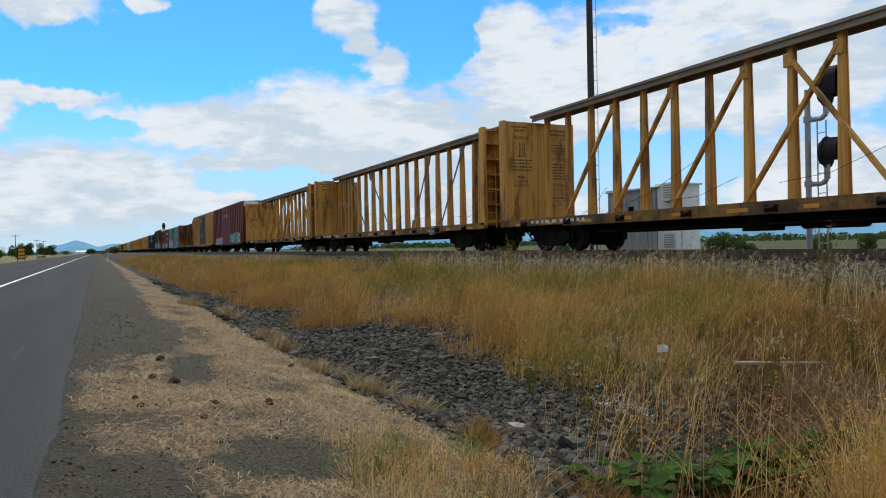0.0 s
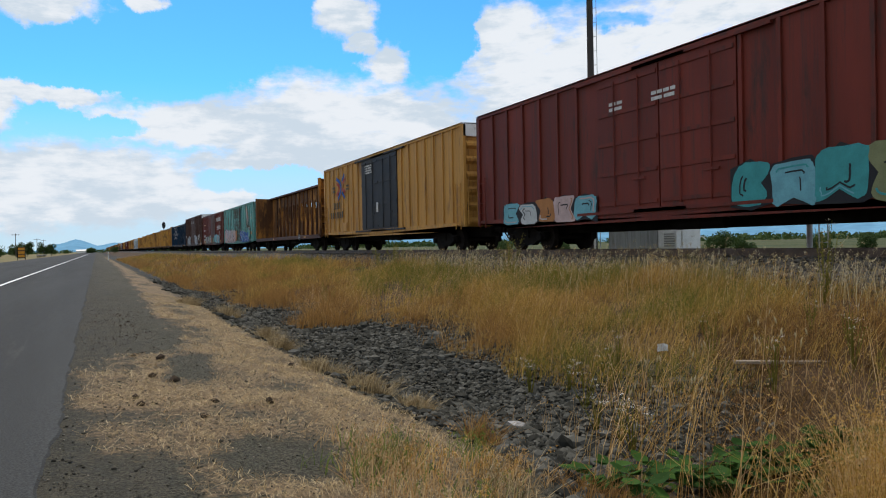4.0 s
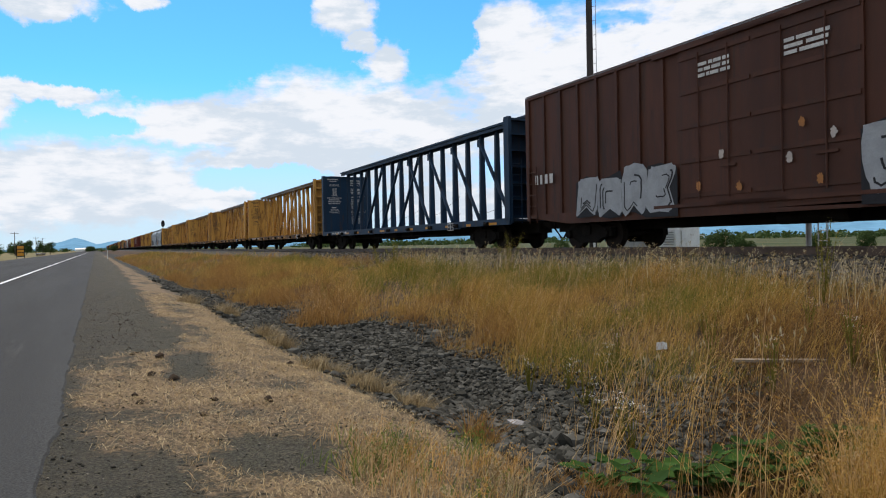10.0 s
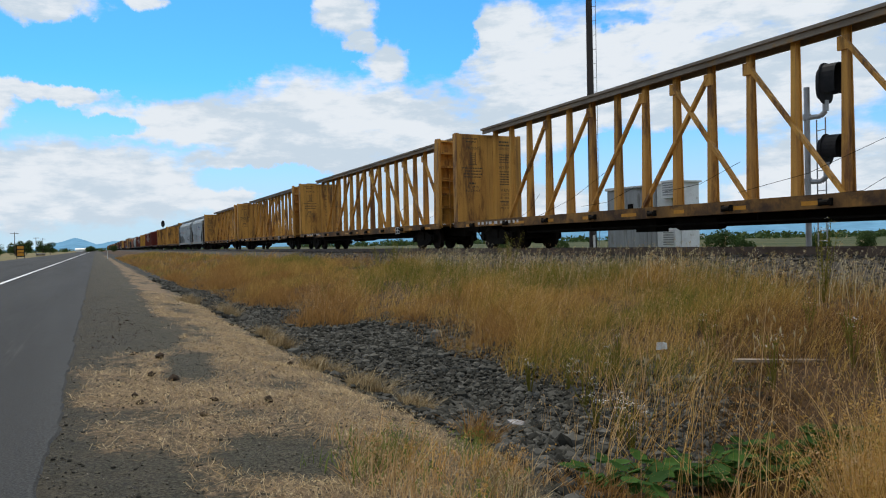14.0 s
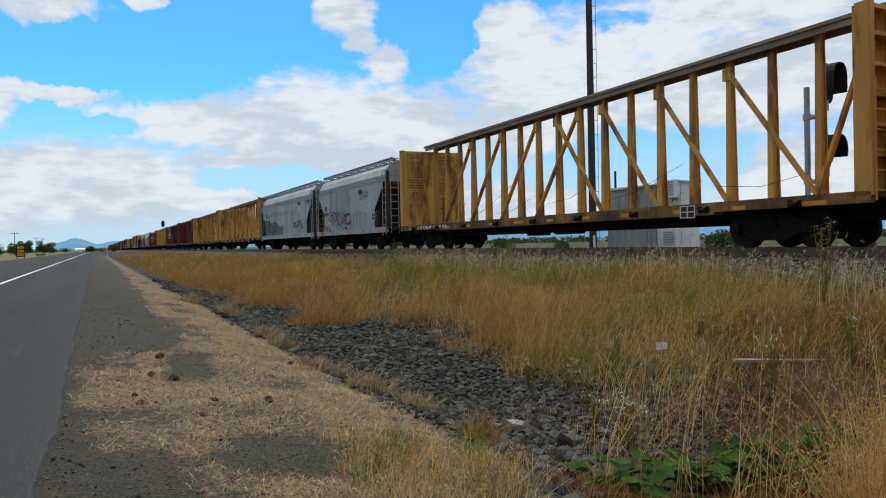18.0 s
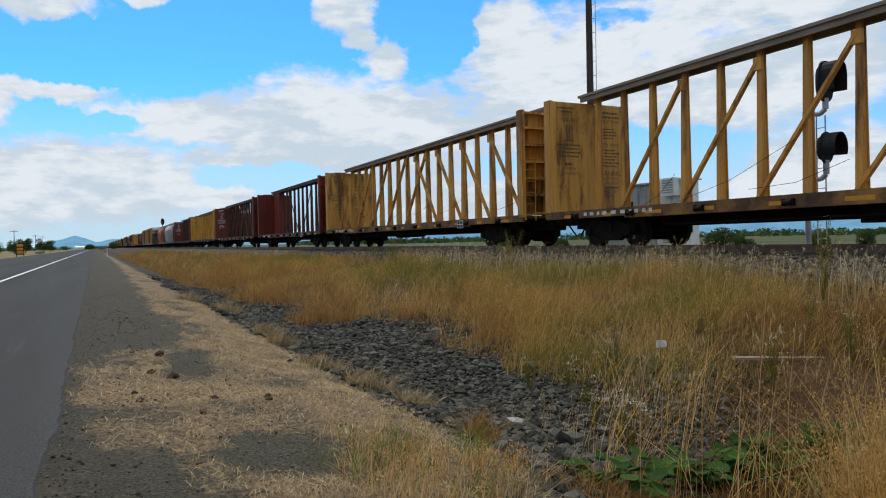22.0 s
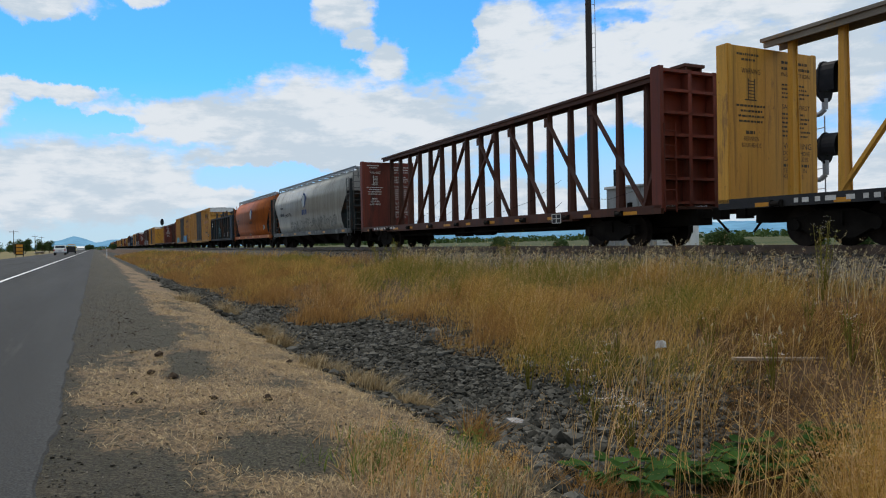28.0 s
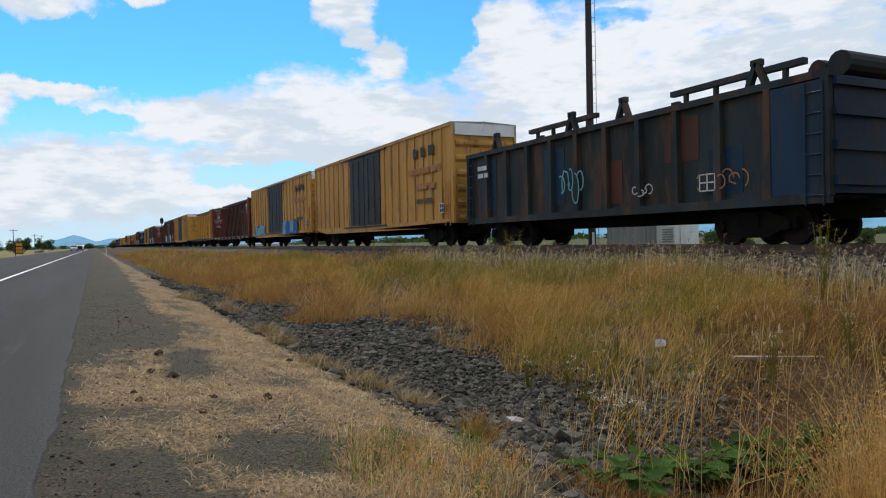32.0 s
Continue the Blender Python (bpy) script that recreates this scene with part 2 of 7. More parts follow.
M = dict(
    yellow=surf("yellow_paint", (0.60, 0.315, 0.066), (0.43, 0.215, 0.048), 0.9, 0.62, stain=RUST, amount=0.38, stretch=STREAK, grime=0.6),
    yellow_clean=surf("bright_yellow_paint", (0.60, 0.31, 0.045), (0.52, 0.25, 0.04), 0.8, 0.55, stain=(0.2, 0.1, 0.04), amount=0.15, stretch=STREAK, grime=0.6),
    tan=surf("tan_yellow_paint", (0.51, 0.262, 0.056), (0.43, 0.215, 0.047), 0.8, 0.6, stain=(0.16, 0.09, 0.04), amount=0.25, stretch=STREAK, grime=0.6),
    maroon=surf("maroon_paint", (0.165, 0.040, 0.024), (0.115, 0.028, 0.018), 0.8, 0.6, stain=(0.05, 0.02, 0.015), amount=0.25, stretch=STREAK, grime=0.6),
    red=surf("dark_red_paint", (0.165, 0.026, 0.014), (0.11, 0.019, 0.011), 0.8, 0.6, stain=(0.05, 0.02, 0.015), amount=0.25, stretch=STREAK, grime=0.6),
    brown=surf("brown_paint", (0.085, 0.031, 0.017), (0.055, 0.021, 0.012), 0.8, 0.62, stain=(0.04, 0.02, 0.015), amount=0.25, stretch=STREAK, grime=0.6),
    rusty=surf("rusty_brown_steel", (0.125, 0.048, 0.018), (0.04, 0.02, 0.012), 0.6, 0.85, stain=(0.34, 0.14, 0.03), amount=0.3, stretch=(1, 1, 0.35), bump=0.3, grime=0.8),
    rusty_orange=surf("orange_rust_over_paint", (0.155, 0.064, 0.02), (0.05, 0.026, 0.014), 0.5, 0.85, stain=(0.46, 0.2, 0.035), amount=0.5, stretch=(1, 1, 0.3), bump=0.3, grime=0.6),
    rusty_dark=surf("dark_rust", (0.06, 0.03, 0.018), (0.03, 0.018, 0.012), 0.8, 0.85, stain=(0.12, 0.05, 0.02), amount=0.3, bump=0.3),
    teal=surf("teal_paint", (0.165, 0.41, 0.365), (0.12, 0.31, 0.275), 0.8, 0.6, stain=(0.12, 0.055, 0.03), amount=0.3, stretch=STREAK, grime=0.6),
    blue=surf("dark_blue_paint", (0.007, 0.030, 0.064), (0.005, 0.021, 0.044), 0.9, 0.55, stain=(0.05, 0.03, 0.02), amount=0.2, stretch=STREAK, grime=0.6),
    grey=surf("grey_hopper_paint", (0.35, 0.38, 0.385), (0.25, 0.275, 0.28), 0.6, 0.6, stain=(0.17, 0.165, 0.15), amount=0.3, stretch=STREAK, grime=0.28),
    pale=surf("pale_grey_paint", (0.41, 0.41, 0.375), (0.32, 0.32, 0.29), 0.7, 0.55, stain=(0.16, 0.14, 0.12), amount=0.22, stretch=STREAK, grime=0.3),
    orange=surf("rust_orange_paint", (0.40, 0.108, 0.017), (0.27, 0.070, 0.012), 0.7, 0.6, stain=(0.14, 0.05, 0.02), amount=0.25, stretch=STREAK, grime=0.6),
    # gondola steel; also the painted-in shade of the hoppers' sloping ends
    slate=surf("weathered_blue_grey_steel_and_hopper_shade", (0.026, 0.042, 0.046), (0.018, 0.02, 0.02), 0.7, 0.75, stain=(0.10, 0.05, 0.025), amount=0.42, stretch=STREAK, grime=0.6),
    teal_door=surf("rust_eaten_teal_door", (0.15, 0.33, 0.29), (0.06, 0.055, 0.044), 0.55, 0.75, stain=(0.06, 0.032, 0.02), amount=0.5, stretch=(1, 0.35, 1.6), grime=0.7),
    soot=surf("sooty_grey_steel", (0.13, 0.14, 0.135), (0.075, 0.08, 0.078), 0.8, 0.75, stain=(0.24, 0.25, 0.24), amount=0.3, grime=0.7),
    black=surf("black_paint", (0.018, 0.018, 0.02), (0.03, 0.028, 0.027), 1.2, 0.6, stain=(0.06, 0.045, 0.035), amount=0.2),
    chord=surf("weathered_chord_steel", (0.24, 0.205, 0.165), (0.165, 0.135, 0.105), 0.6, 0.75, stain=(0.3, 0.17, 0.05), amount=0.2),
    sill_yellow=surf("rust_eaten_yellow_sill", (0.28, 0.14, 0.035), (0.09, 0.05, 0.025), 0.9, 0.75, stain=(0.05, 0.03, 0.02), amount=0.45, grime=0.5),
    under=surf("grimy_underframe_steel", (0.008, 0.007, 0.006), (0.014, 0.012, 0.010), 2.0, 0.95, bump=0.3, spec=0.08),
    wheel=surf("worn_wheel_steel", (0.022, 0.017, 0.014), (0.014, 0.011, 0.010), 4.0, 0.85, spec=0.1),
    white=surf("white_paint", (0.72, 0.72, 0.70), (0.6, 0.6, 0.58), 1.5, 0.55, stain=(0.4, 0.36, 0.3), amount=0.15),
    stencil=surf("white_stencil_paint", (0.6, 0.58, 0.54), (0.45, 0.43, 0.4), 6, 0.7, bump=0),
    dark_stencil=surf("dark_stencil_paint", (0.06, 0.05, 0.035), (0.11, 0.08, 0.04), 6, 0.7, bump=0),
    amber=surf("amber_reflector", (0.55, 0.24, 0.02), (0.45, 0.2, 0.02), 4, 0.4, bump=0),
    galv=surf("galvanised_steel", (0.33, 0.345, 0.36), (0.26, 0.27, 0.285), 3, 0.5, metal=0.35),
    shed_grey=surf("grey_cabinet_paint", (0.34, 0.345, 0.34), (0.29, 0.295, 0.29), 1.5, 0.6, stain=(0.2, 0.19, 0.17), amount=0.2, stretch=STREAK, grime=0.6),
    signal=surf("black_signal_housing", (0.014, 0.015, 0.017), (0.02, 0.02, 0.022), 4, 0.75, spec=0.12),
    pole=surf("dark_creosoted_wood", (0.06, 0.05, 0.045), (0.04, 0.034, 0.032), 2.0, 0.85, stretch=(6, 6, 0.3), bump=0.4),
    rail=surf("rail_steel", (0.13, 0.095, 0.075), (0.08, 0.055, 0.042), 3, 0.55, metal=0.5),
    tie=surf("weathered_tie_wood", (0.09, 0.075, 0.062), (0.055, 0.046, 0.04), 3, 0.9, stretch=(0.3, 3, 3), bump=0.5),
    glass=surf("dark_glass", (0.02, 0.025, 0.03), (0.03, 0.035, 0.04), 2, 0.08, bump=0),
    tyre=surf("tyre_rubber", (0.02, 0.02, 0.02), (0.03, 0.03, 0.03), 4, 0.9),
    truck_yellow=surf("yellow_vehicle_paint", (0.62, 0.46, 0.03), (0.55, 0.4, 0.03), 2, 0.35, bump=0),
)
for key, col in dict(g_white=(0.48, 0.48, 0.46), g_blue=(0.012, 0.085, 0.33), g_cyan=(0.15, 0.37, 0.42), g_pink=(0.5, 0.36, 0.33), g_lilac=(0.46, 0.38, 0.44), g_primer=(0.47, 0.41, 0.36), g_silver=(0.33, 0.34, 0.345),
                     g_black=(0.02, 0.02, 0.022), g_olive=(0.2, 0.21, 0.1), g_orange=(0.38, 0.16, 0.05), g_teal=(0.05, 0.28, 0.28), red_mark=(0.4, 0.05, 0.04),
                     navy=(0.02, 0.05, 0.16), tail=(0.45, 0.02, 0.015)).items():
    M[key] = surf(key + "_spray" if key[1] == "_" else key, col, tuple(c * 0.8 for c in col), 3, 0.65, bump=0.05)


# ---- mesh helpers ----
class Build:
    """Gathers vertices and faces of one mesh."""

    def __init__(self):
        self.v, self.f = [], []

    def face(self, pts):
        k = len(self.v)
        self.v += [tuple(p) for p in pts]
        self.f.append(tuple(range(k, k + len(pts))))

    def solid(self, low, high):
        """Closes two rings of equal length into a solid."""
        k, n = len(self.v), len(low)
        self.v += [tuple(p) for p in low] + [tuple(p) for p in high]
        self.f.append(tuple(range(k + n - 1, k - 1, -1)))
        self.f.append(tuple(range(k + n, k + 2 * n)))
        for i in range(n):
            j = (i + 1) % n
            self.f.append((k + i, k + j, k + n + j, k + n + i))
        return self

    def box(self, x0, x1, y0, y1, z0, z1):
        return self.solid([(x0, y0, z0), (x1, y0, z0), (x1, y1, z0), (x0, y1, z0)], [(x0, y0, z1), (x1, y0, z1), (x1, y1, z1), (x0, y1, z1)])

    def taper(self, a, b):
        """From the rectangle a to the rectangle b, each (x0, x1, y0, y1, z)."""
        r = [[(q[0], q[2], q[4]), (q[1], q[2], q[4]), (q[1], q[3], q[4]), (q[0], q[3], q[4])] for q in (a, b)]
        return self.solid(*r)

    def rod(self, p, q, r, n=8, r2=None):
        p, q = Vector(p), Vector(q)
        d = (q - p).normalized()
        s = d.orthogonal().normalized()
        c = d.cross(s)
        r2 = r if r2 is None else r2
        ring = [(math.cos(2 * math.pi * i / n), math.sin(2 * math.pi * i / n)) for i in range(n)]
        return self.solid([p + (s * a + c * b) * r for a, b in ring], [q + (s * a + c * b) * r2 for a, b in ring])

    def beam(self, p, q, w, h, up=(0, 0, 1)):
        """A bar of section w by h from p to q."""
        p, q = Vector(p), Vector(q)
        d = (q - p).normalized()
        s = d.cross(Vector(up)).normalized()
        u = s.cross(d)
        ring = [s * a * w / 2 + u * b * h / 2 for a, b in ((-1, -1), (1, -1), (1, 1), (-1, 1))]
        return self.solid([p + o for o in ring], [q + o for o in ring])

    def mesh(self, name, material, smooth=False):
        me = bpy.data.meshes.new(name)
        me.from_pydata(self.v, [], self.f)
        bm = bmesh.new()
        bm.from_mesh(me)
        bmesh.ops.recalc_face_normals(bm, faces=bm.faces)
        bm.to_mesh(me)
        bm.free()
        me.materials.append(material)
        if smooth:
            for p in me.polygons:
                p.use_smooth = True
        return me


def part(name, shape, material, parent, label="", smooth=False, at=None):
    me = shape if isinstance(shape, bpy.types.Mesh) else shape.mesh(name, material, smooth)
    ob = new(name, me)
    ob.parent = parent
    if at is not None:
        ob.matrix_basis = at
    if label:
        tagged(ob, label)
    return ob


def thing(name, label, category, at=None, group="", kind=""):
    ob = tagged(new(name), label, category, group, kind)
    if at is not None:
        ob.matrix_basis = at
    return ob


def prop(name, shape, material, label, category, group="", kind="", at=None, smooth=False):
    ob = tagged(new(name, shape if isinstance(shape, bpy.types.Mesh) else shape.mesh(name, material, smooth)), label, category, group, kind)
    if at is not None:
        ob.matrix_basis = at
    return ob


# ---- ground ----
PROFILE_X = [-4000, -60, -14, -10.6, -0.2, 0.6, 1.5, 2.5, 3.3, 4.4, 5.5, 7.0, 9.5, 11.5, 12.8, 13.2, 16.5, 17.8, 20, 30, 60, 4000]
PROFILE_Z = [-0.6, -0.5, -0.35, -0.03, -0.02, -0.05, -0.14, -0.38, -0.66, -0.82, -0.70, -0.40, 0.0, 0.3, 0.66, 0.70, 0.70, 0.35, 0.25, -0.2, -0.45, -0.6]


def ground_z(x, y):
    z = float(np.interp(x, PROFILE_X, PROFILE_Z))
    if -0.2 < x < 12:
        w = min(1.0, (x + 0.2) / 1.5, (12 - x) / 1.0)
        z += w * (0.10 * noise.noise((x * 0.45, y * 0.3, 1.3)) + 0.03 * noise.noise((x * 1.9, y * 1.7, 4.1)))
    return z


STRAW_Y = [2.0, 3.5, 3.9, 4.3, 4.7, 5.2, 5.6, 6.6, 8.7, 9.1, 12.0, 30.0, 60.0, 200.0]
STRAW_X = [0.95, 0.78, 0.52, 0.38, 0.08, -0.05, -0.15, -0.2, 0.02, 0.95, 1.02, 1.2, 1.45, 1.6]


def straw_at(x, y):
    """How thickly cut straw covers the verge: half at its edges."""
    left = float(np.interp(y, STRAW_Y, STRAW_X))
    k = min((x - left) * 2.2 + 0.5, (2.35 - x) * 2.2 + 0.5, 0.8)
    for a, c, ra, rc, w in ((0.92, 4.25, 0.34, 0.5, 1.3), (0.84, 8.1, 0.2, 1.0, 1.0), (0.45, 5.5, 0.4, 0.4, 0.55), (1.5, 6.6, 0.3, 0.4, 0.35), (0.15, 7.6, 0.3, 0.5, 0.4), (1.1, 10.5, 0.25, 1.0, 0.4)):
        k -= w * math.exp(-((x - a) / ra) ** 2 - ((y - c) / rc) ** 2)
    k += 0.55 * noise.noise((x * 2.3, y * 1.3, 6.6)) + 0.4 * noise.noise((x * 6.0, y * 4.2, 1.6))
    return max(0.0, min(1.0, k))


def build_ground():
    xs = [-4000, -1500, -500, -200, -90, -60, -40, -25, -18, -14, -12, -10.6, -6, -3, -1, -0.5] + list(np.arange(-0.26, 13.3, 0.14)) + [14, 15, 16, 16.5, 17, 17.8, 19, 21, 25, 30, 40, 60, 90, 160, 300, 600, 1200, 2500, 4000]
    ys = [-400, -100, -40, -15, -6] + list(np.arange(-3, 26, 0.17)) + list(np.arange(26.2, 60, 0.7)) + list(np.arange(60, 160, 4)) + [180, 220, 280, 360, 480, 700, 1100, 2000, 4000]
    v = [(x, y, ground_z(x, y)) for y in ys for x in xs]
    w = len(xs)
    f = [(j * w + i, j * w + i + 1, (j + 1) * w + i + 1, (j + 1) * w + i) for j in range(len(ys) - 1) for i in range(w - 1)]
    me = bpy.data.meshes.new("ground")
    me.from_pydata(v, [], f)
    cover = me.attributes.new("straw", "FLOAT", "POINT")
    cover.data.foreach_set("value", [straw_at(x, y) if -0.4 < x < 3.2 and 1 < y < 200 else 0.0 for x, y, z in v])
    for p in me.polygons:
        p.use_smooth = True
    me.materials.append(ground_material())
    tagged(new("ground", me), "gravel verge, ditch and dry field beside a railway", "ground", kind="structure")


def ground_material():
    m = bpy.data.materials.new("verge_soil")
    m.use_nodes = True
    n, l = m.node_tree.nodes, m.node_tree.links
    b = n["Principled BSDF"]
    b.inputs["Roughness"].default_value = 0.95
    b.inputs["Specular IOR Level"].default_value = 0.15
    geo = n.new("ShaderNodeNewGeometry")
    sep = n.new("ShaderNodeSeparateXYZ")
    l.new(geo.outputs["Position"], sep.inputs[0])

    def tex(scale, detail, rough=0.6, stretch=(1, 1, 1)):
        mp = n.new("ShaderNodeMapping")
        mp.inputs["Scale"].default_value = stretch
        l.new(geo.outputs["Position"], mp.inputs[0])
        t = n.new("ShaderNodeTexNoise")
        t.inputs["Scale"].default_value, t.inputs["Detail"].default_value, t.inputs["Roughness"].default_value = scale, detail, rough
        l.new(mp.outputs[0], t.inputs["Vector"])
        return t.outputs["Fac"]

    def op(kind, a, c):
        q = n.new("ShaderNodeMath")
        q.operation = kind
        for k, val in enumerate((a, c)):
            if isinstance(val, (int, float)):
                q.inputs[k].default_value = val
            else:
                l.new(val, q.inputs[k])
        return q.outputs[0]

    def ramp(src, lo, hi, a=0.0, c=1.0):
        r = n.new("ShaderNodeMapRange")
        r.interpolation_type = "SMOOTHSTEP"
        l.new(src, r.inputs["Value"])
        for key, val in (("From Min", lo), ("From Max", hi), ("To Min", a), ("To Max", c)):
            r.inputs[key].default_value = val
        return r.outputs[0]

    def mixed(fac, a, c, mode="MIX"):
        q = n.new("ShaderNodeMix")
        q.data_type, q.blend_type = "RGBA", mode
        for k, val in ((0, fac), (6, a), (7, c)):
            if isinstance(val, (int, float)):
                q.inputs[k].default_value = val
            elif isinstance(val, tuple):
                q.inputs[k].default_value = (*val, 1)
            else:
                l.new(val, q.inputs[k])
        return q.outputs[2]

    x = sep.outputs[0]
    y = sep.outputs[1]
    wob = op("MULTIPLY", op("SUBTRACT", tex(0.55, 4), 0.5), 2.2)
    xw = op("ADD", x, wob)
    fine = tex(55, 5, 0.7)
    gravel = mixed(ramp(fine, 0.35, 0.68), (0.014, 0.0135, 0.009), (0.088, 0.083, 0.057))
    straw = mixed(ramp(tex(38, 6, 0.75, (1, 0.5, 1)), 0.3, 0.7), (0.06, 0.042, 0.024), (0.29, 0.205, 0.12))
    cover = n.new("ShaderNodeAttribute")
    cover.attribute_name = "straw"
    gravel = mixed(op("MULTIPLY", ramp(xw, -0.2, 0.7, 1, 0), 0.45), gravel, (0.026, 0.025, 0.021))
    gravel = mixed(ramp(tex(1.7, 6, 0.7), 0.45, 0.7, 0.0, 0.6), gravel, (0.06, 0.05, 0.034))
    gravel = mixed(ramp(tex(7, 7, 0.75), 0.42, 0.62, 0.0, 0.75), gravel, mixed(ramp(fine, 0.35, 0.65), (0.018, 0.016, 0.012), (0.10, 0.088, 0.062)))
    rag = op("MULTIPLY", op("SUBTRACT", tex(17, 7, 0.75), 0.5), 1.9)
    col = mixed(ramp(op("ADD", cover.outputs["Fac"], rag), 0.32, 0.85, 0.0, 0.9), gravel, straw)
    rock = mixed(ramp(tex(22, 4), 0.35, 0.65), (0.016, 0.0155, 0.013), (0.045, 0.043, 0.036))
    col = mixed(op("MULTIPLY", ramp(xw, 2.3, 2.9), 0.95), col, rock)
    dry = mixed(ramp(tex(1.3, 6), 0.35, 0.65), (0.036, 0.022, 0.011), (0.075, 0.046, 0.021))
    col = mixed(ramp(xw, 5.6, 6.4), col, dry)
    col = mixed(op("MULTIPLY", ramp(op("SUBTRACT", xw, op("MULTIPLY", y, 1.12)), -0.3, 0.5), ramp(x, 2.6, 3.4)), col, mixed(ramp(tex(9, 6, 0.7), 0.35, 0.65), (0.03, 0.017, 0.008), (0.085, 0.048, 0.02)))
    ballast = mixed(ramp(tex(20, 4), 0.3, 0.7), (0.03, 0.027, 0.022), (0.085, 0.076, 0.064))
    col = mixed(ramp(x, 11.4, 11.9), col, ballast)
    field = mixed(ramp(tex(0.035, 6, 0.6, (1, 0.35, 1)), 0.38, 0.62), (0.028, 0.045, 0.012), (0.075, 0.07, 0.026))
    col = mixed(ramp(x, 17.5, 19), col, field)
    leftside = mixed(ramp(tex(0.06, 5), 0.4, 0.6), (0.18, 0.13, 0.065), (0.11, 0.115, 0.04))
    col = mixed(ramp(x, -11.5, -10.5, 1, 0), col, leftside)
    l.new(col, b.inputs["Base Color"])
    bp = n.new("ShaderNodeBump")
    bp.inputs["Strength"].default_value, bp.inputs["Distance"].default_value = 0.7, 0.03
    l.new(op("ADD", fine, tex(14, 5)), bp.inputs["Height"])
    l.new(bp.outputs[0], b.inputs["Normal"])
    return m


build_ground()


def build_road():
    asphalt = surf("worn_asphalt", (0.055, 0.0565, 0.056), (0.042, 0.043, 0.0425), 0.5, 1.0, bump=0.5, fine=90, fine_amount=0.35, stain=(0.07, 0.068, 0.065), amount=0.05, stretch=(1.6, 0.1, 1), per_object=False, spec=0.08)
    ys = [-60] + list(np.arange(-4, 40, 0.1)) + list(range(41, 200, 6)) + [260, 400, 700, 1500, 3900]
    v, f = [], []
    for y in ys:
        edge = -0.27 + 0.05 * noise.noise((y * 0.6, 0, 2)) + 0.04 * noise.noise((y * 2.6, 0, 5)) + 0.02 * noise.noise((y * 8.0, 0, 9))
        for x, z in ((-10.6, -0.06), (-10.5, 0.0), (-6.6, 0.03), (-0.5, 0.0), (edge, -0.005), (edge + 0.05, -0.06)):
            v.append((x, y, z))
    w = 6
    for j in range(len(ys) - 1):
        for i in range(w - 1):
            f.append((j * w + i, j * w + i + 1, (j + 1) * w + i + 1, (j + 1) * w + i))
    me = bpy.data.meshes.new("road")
    me.from_pydata(v, [], f)
    me.materials.append(asphalt)
    road = tagged(new("road", me), "worn grey asphalt highway with a paved shoulder", "road", kind="structure")
    line = Build()
    line.box(-3.12, -2.99, -40, 1500, 0.014, 0.021)
    part("edge_line", line, M["white"], road, "solid white edge line")


build_road()


def build_track():
    track = tagged(new("railway_track"), "single railway track on stone ballast", "track", kind="structure")
    for s in (-1, 1):
        c = TRACK_X + s * 0.755
        r = Build()
        for x0, x1, z0, z1 in ((-0.07, 0.07, -0.172, -0.15), (-0.012, 0.012, -0.15, -0.045), (-0.036, 0.036, -0.045, 0.0)):
            r.box(c + x0, c + x1, -120, 1600, RAIL_Z + z0, RAIL_Z + z1)
        part("rail", r, M["rail"], track)
    t = Build()
    t.box(-1.3, 1.3, -0.115, 0.115, RAIL_Z - 0.36, RAIL_Z - 0.175)
    me = t.mesh("tie", M["tie"])
    for i in range(160):
        part("tie", me, None, track, at=pose(TRACK_X + random.uniform(-0.04, 0.04), -6 + i * 0.53, 0, 0, 0, random.uniform(-1, 1)))


build_track()


# ---- rail cars: local x from the near side (-) to the far side (+), y along the train, z from the rail ----
WHEEL_R = 0.44
W2 = 1.525


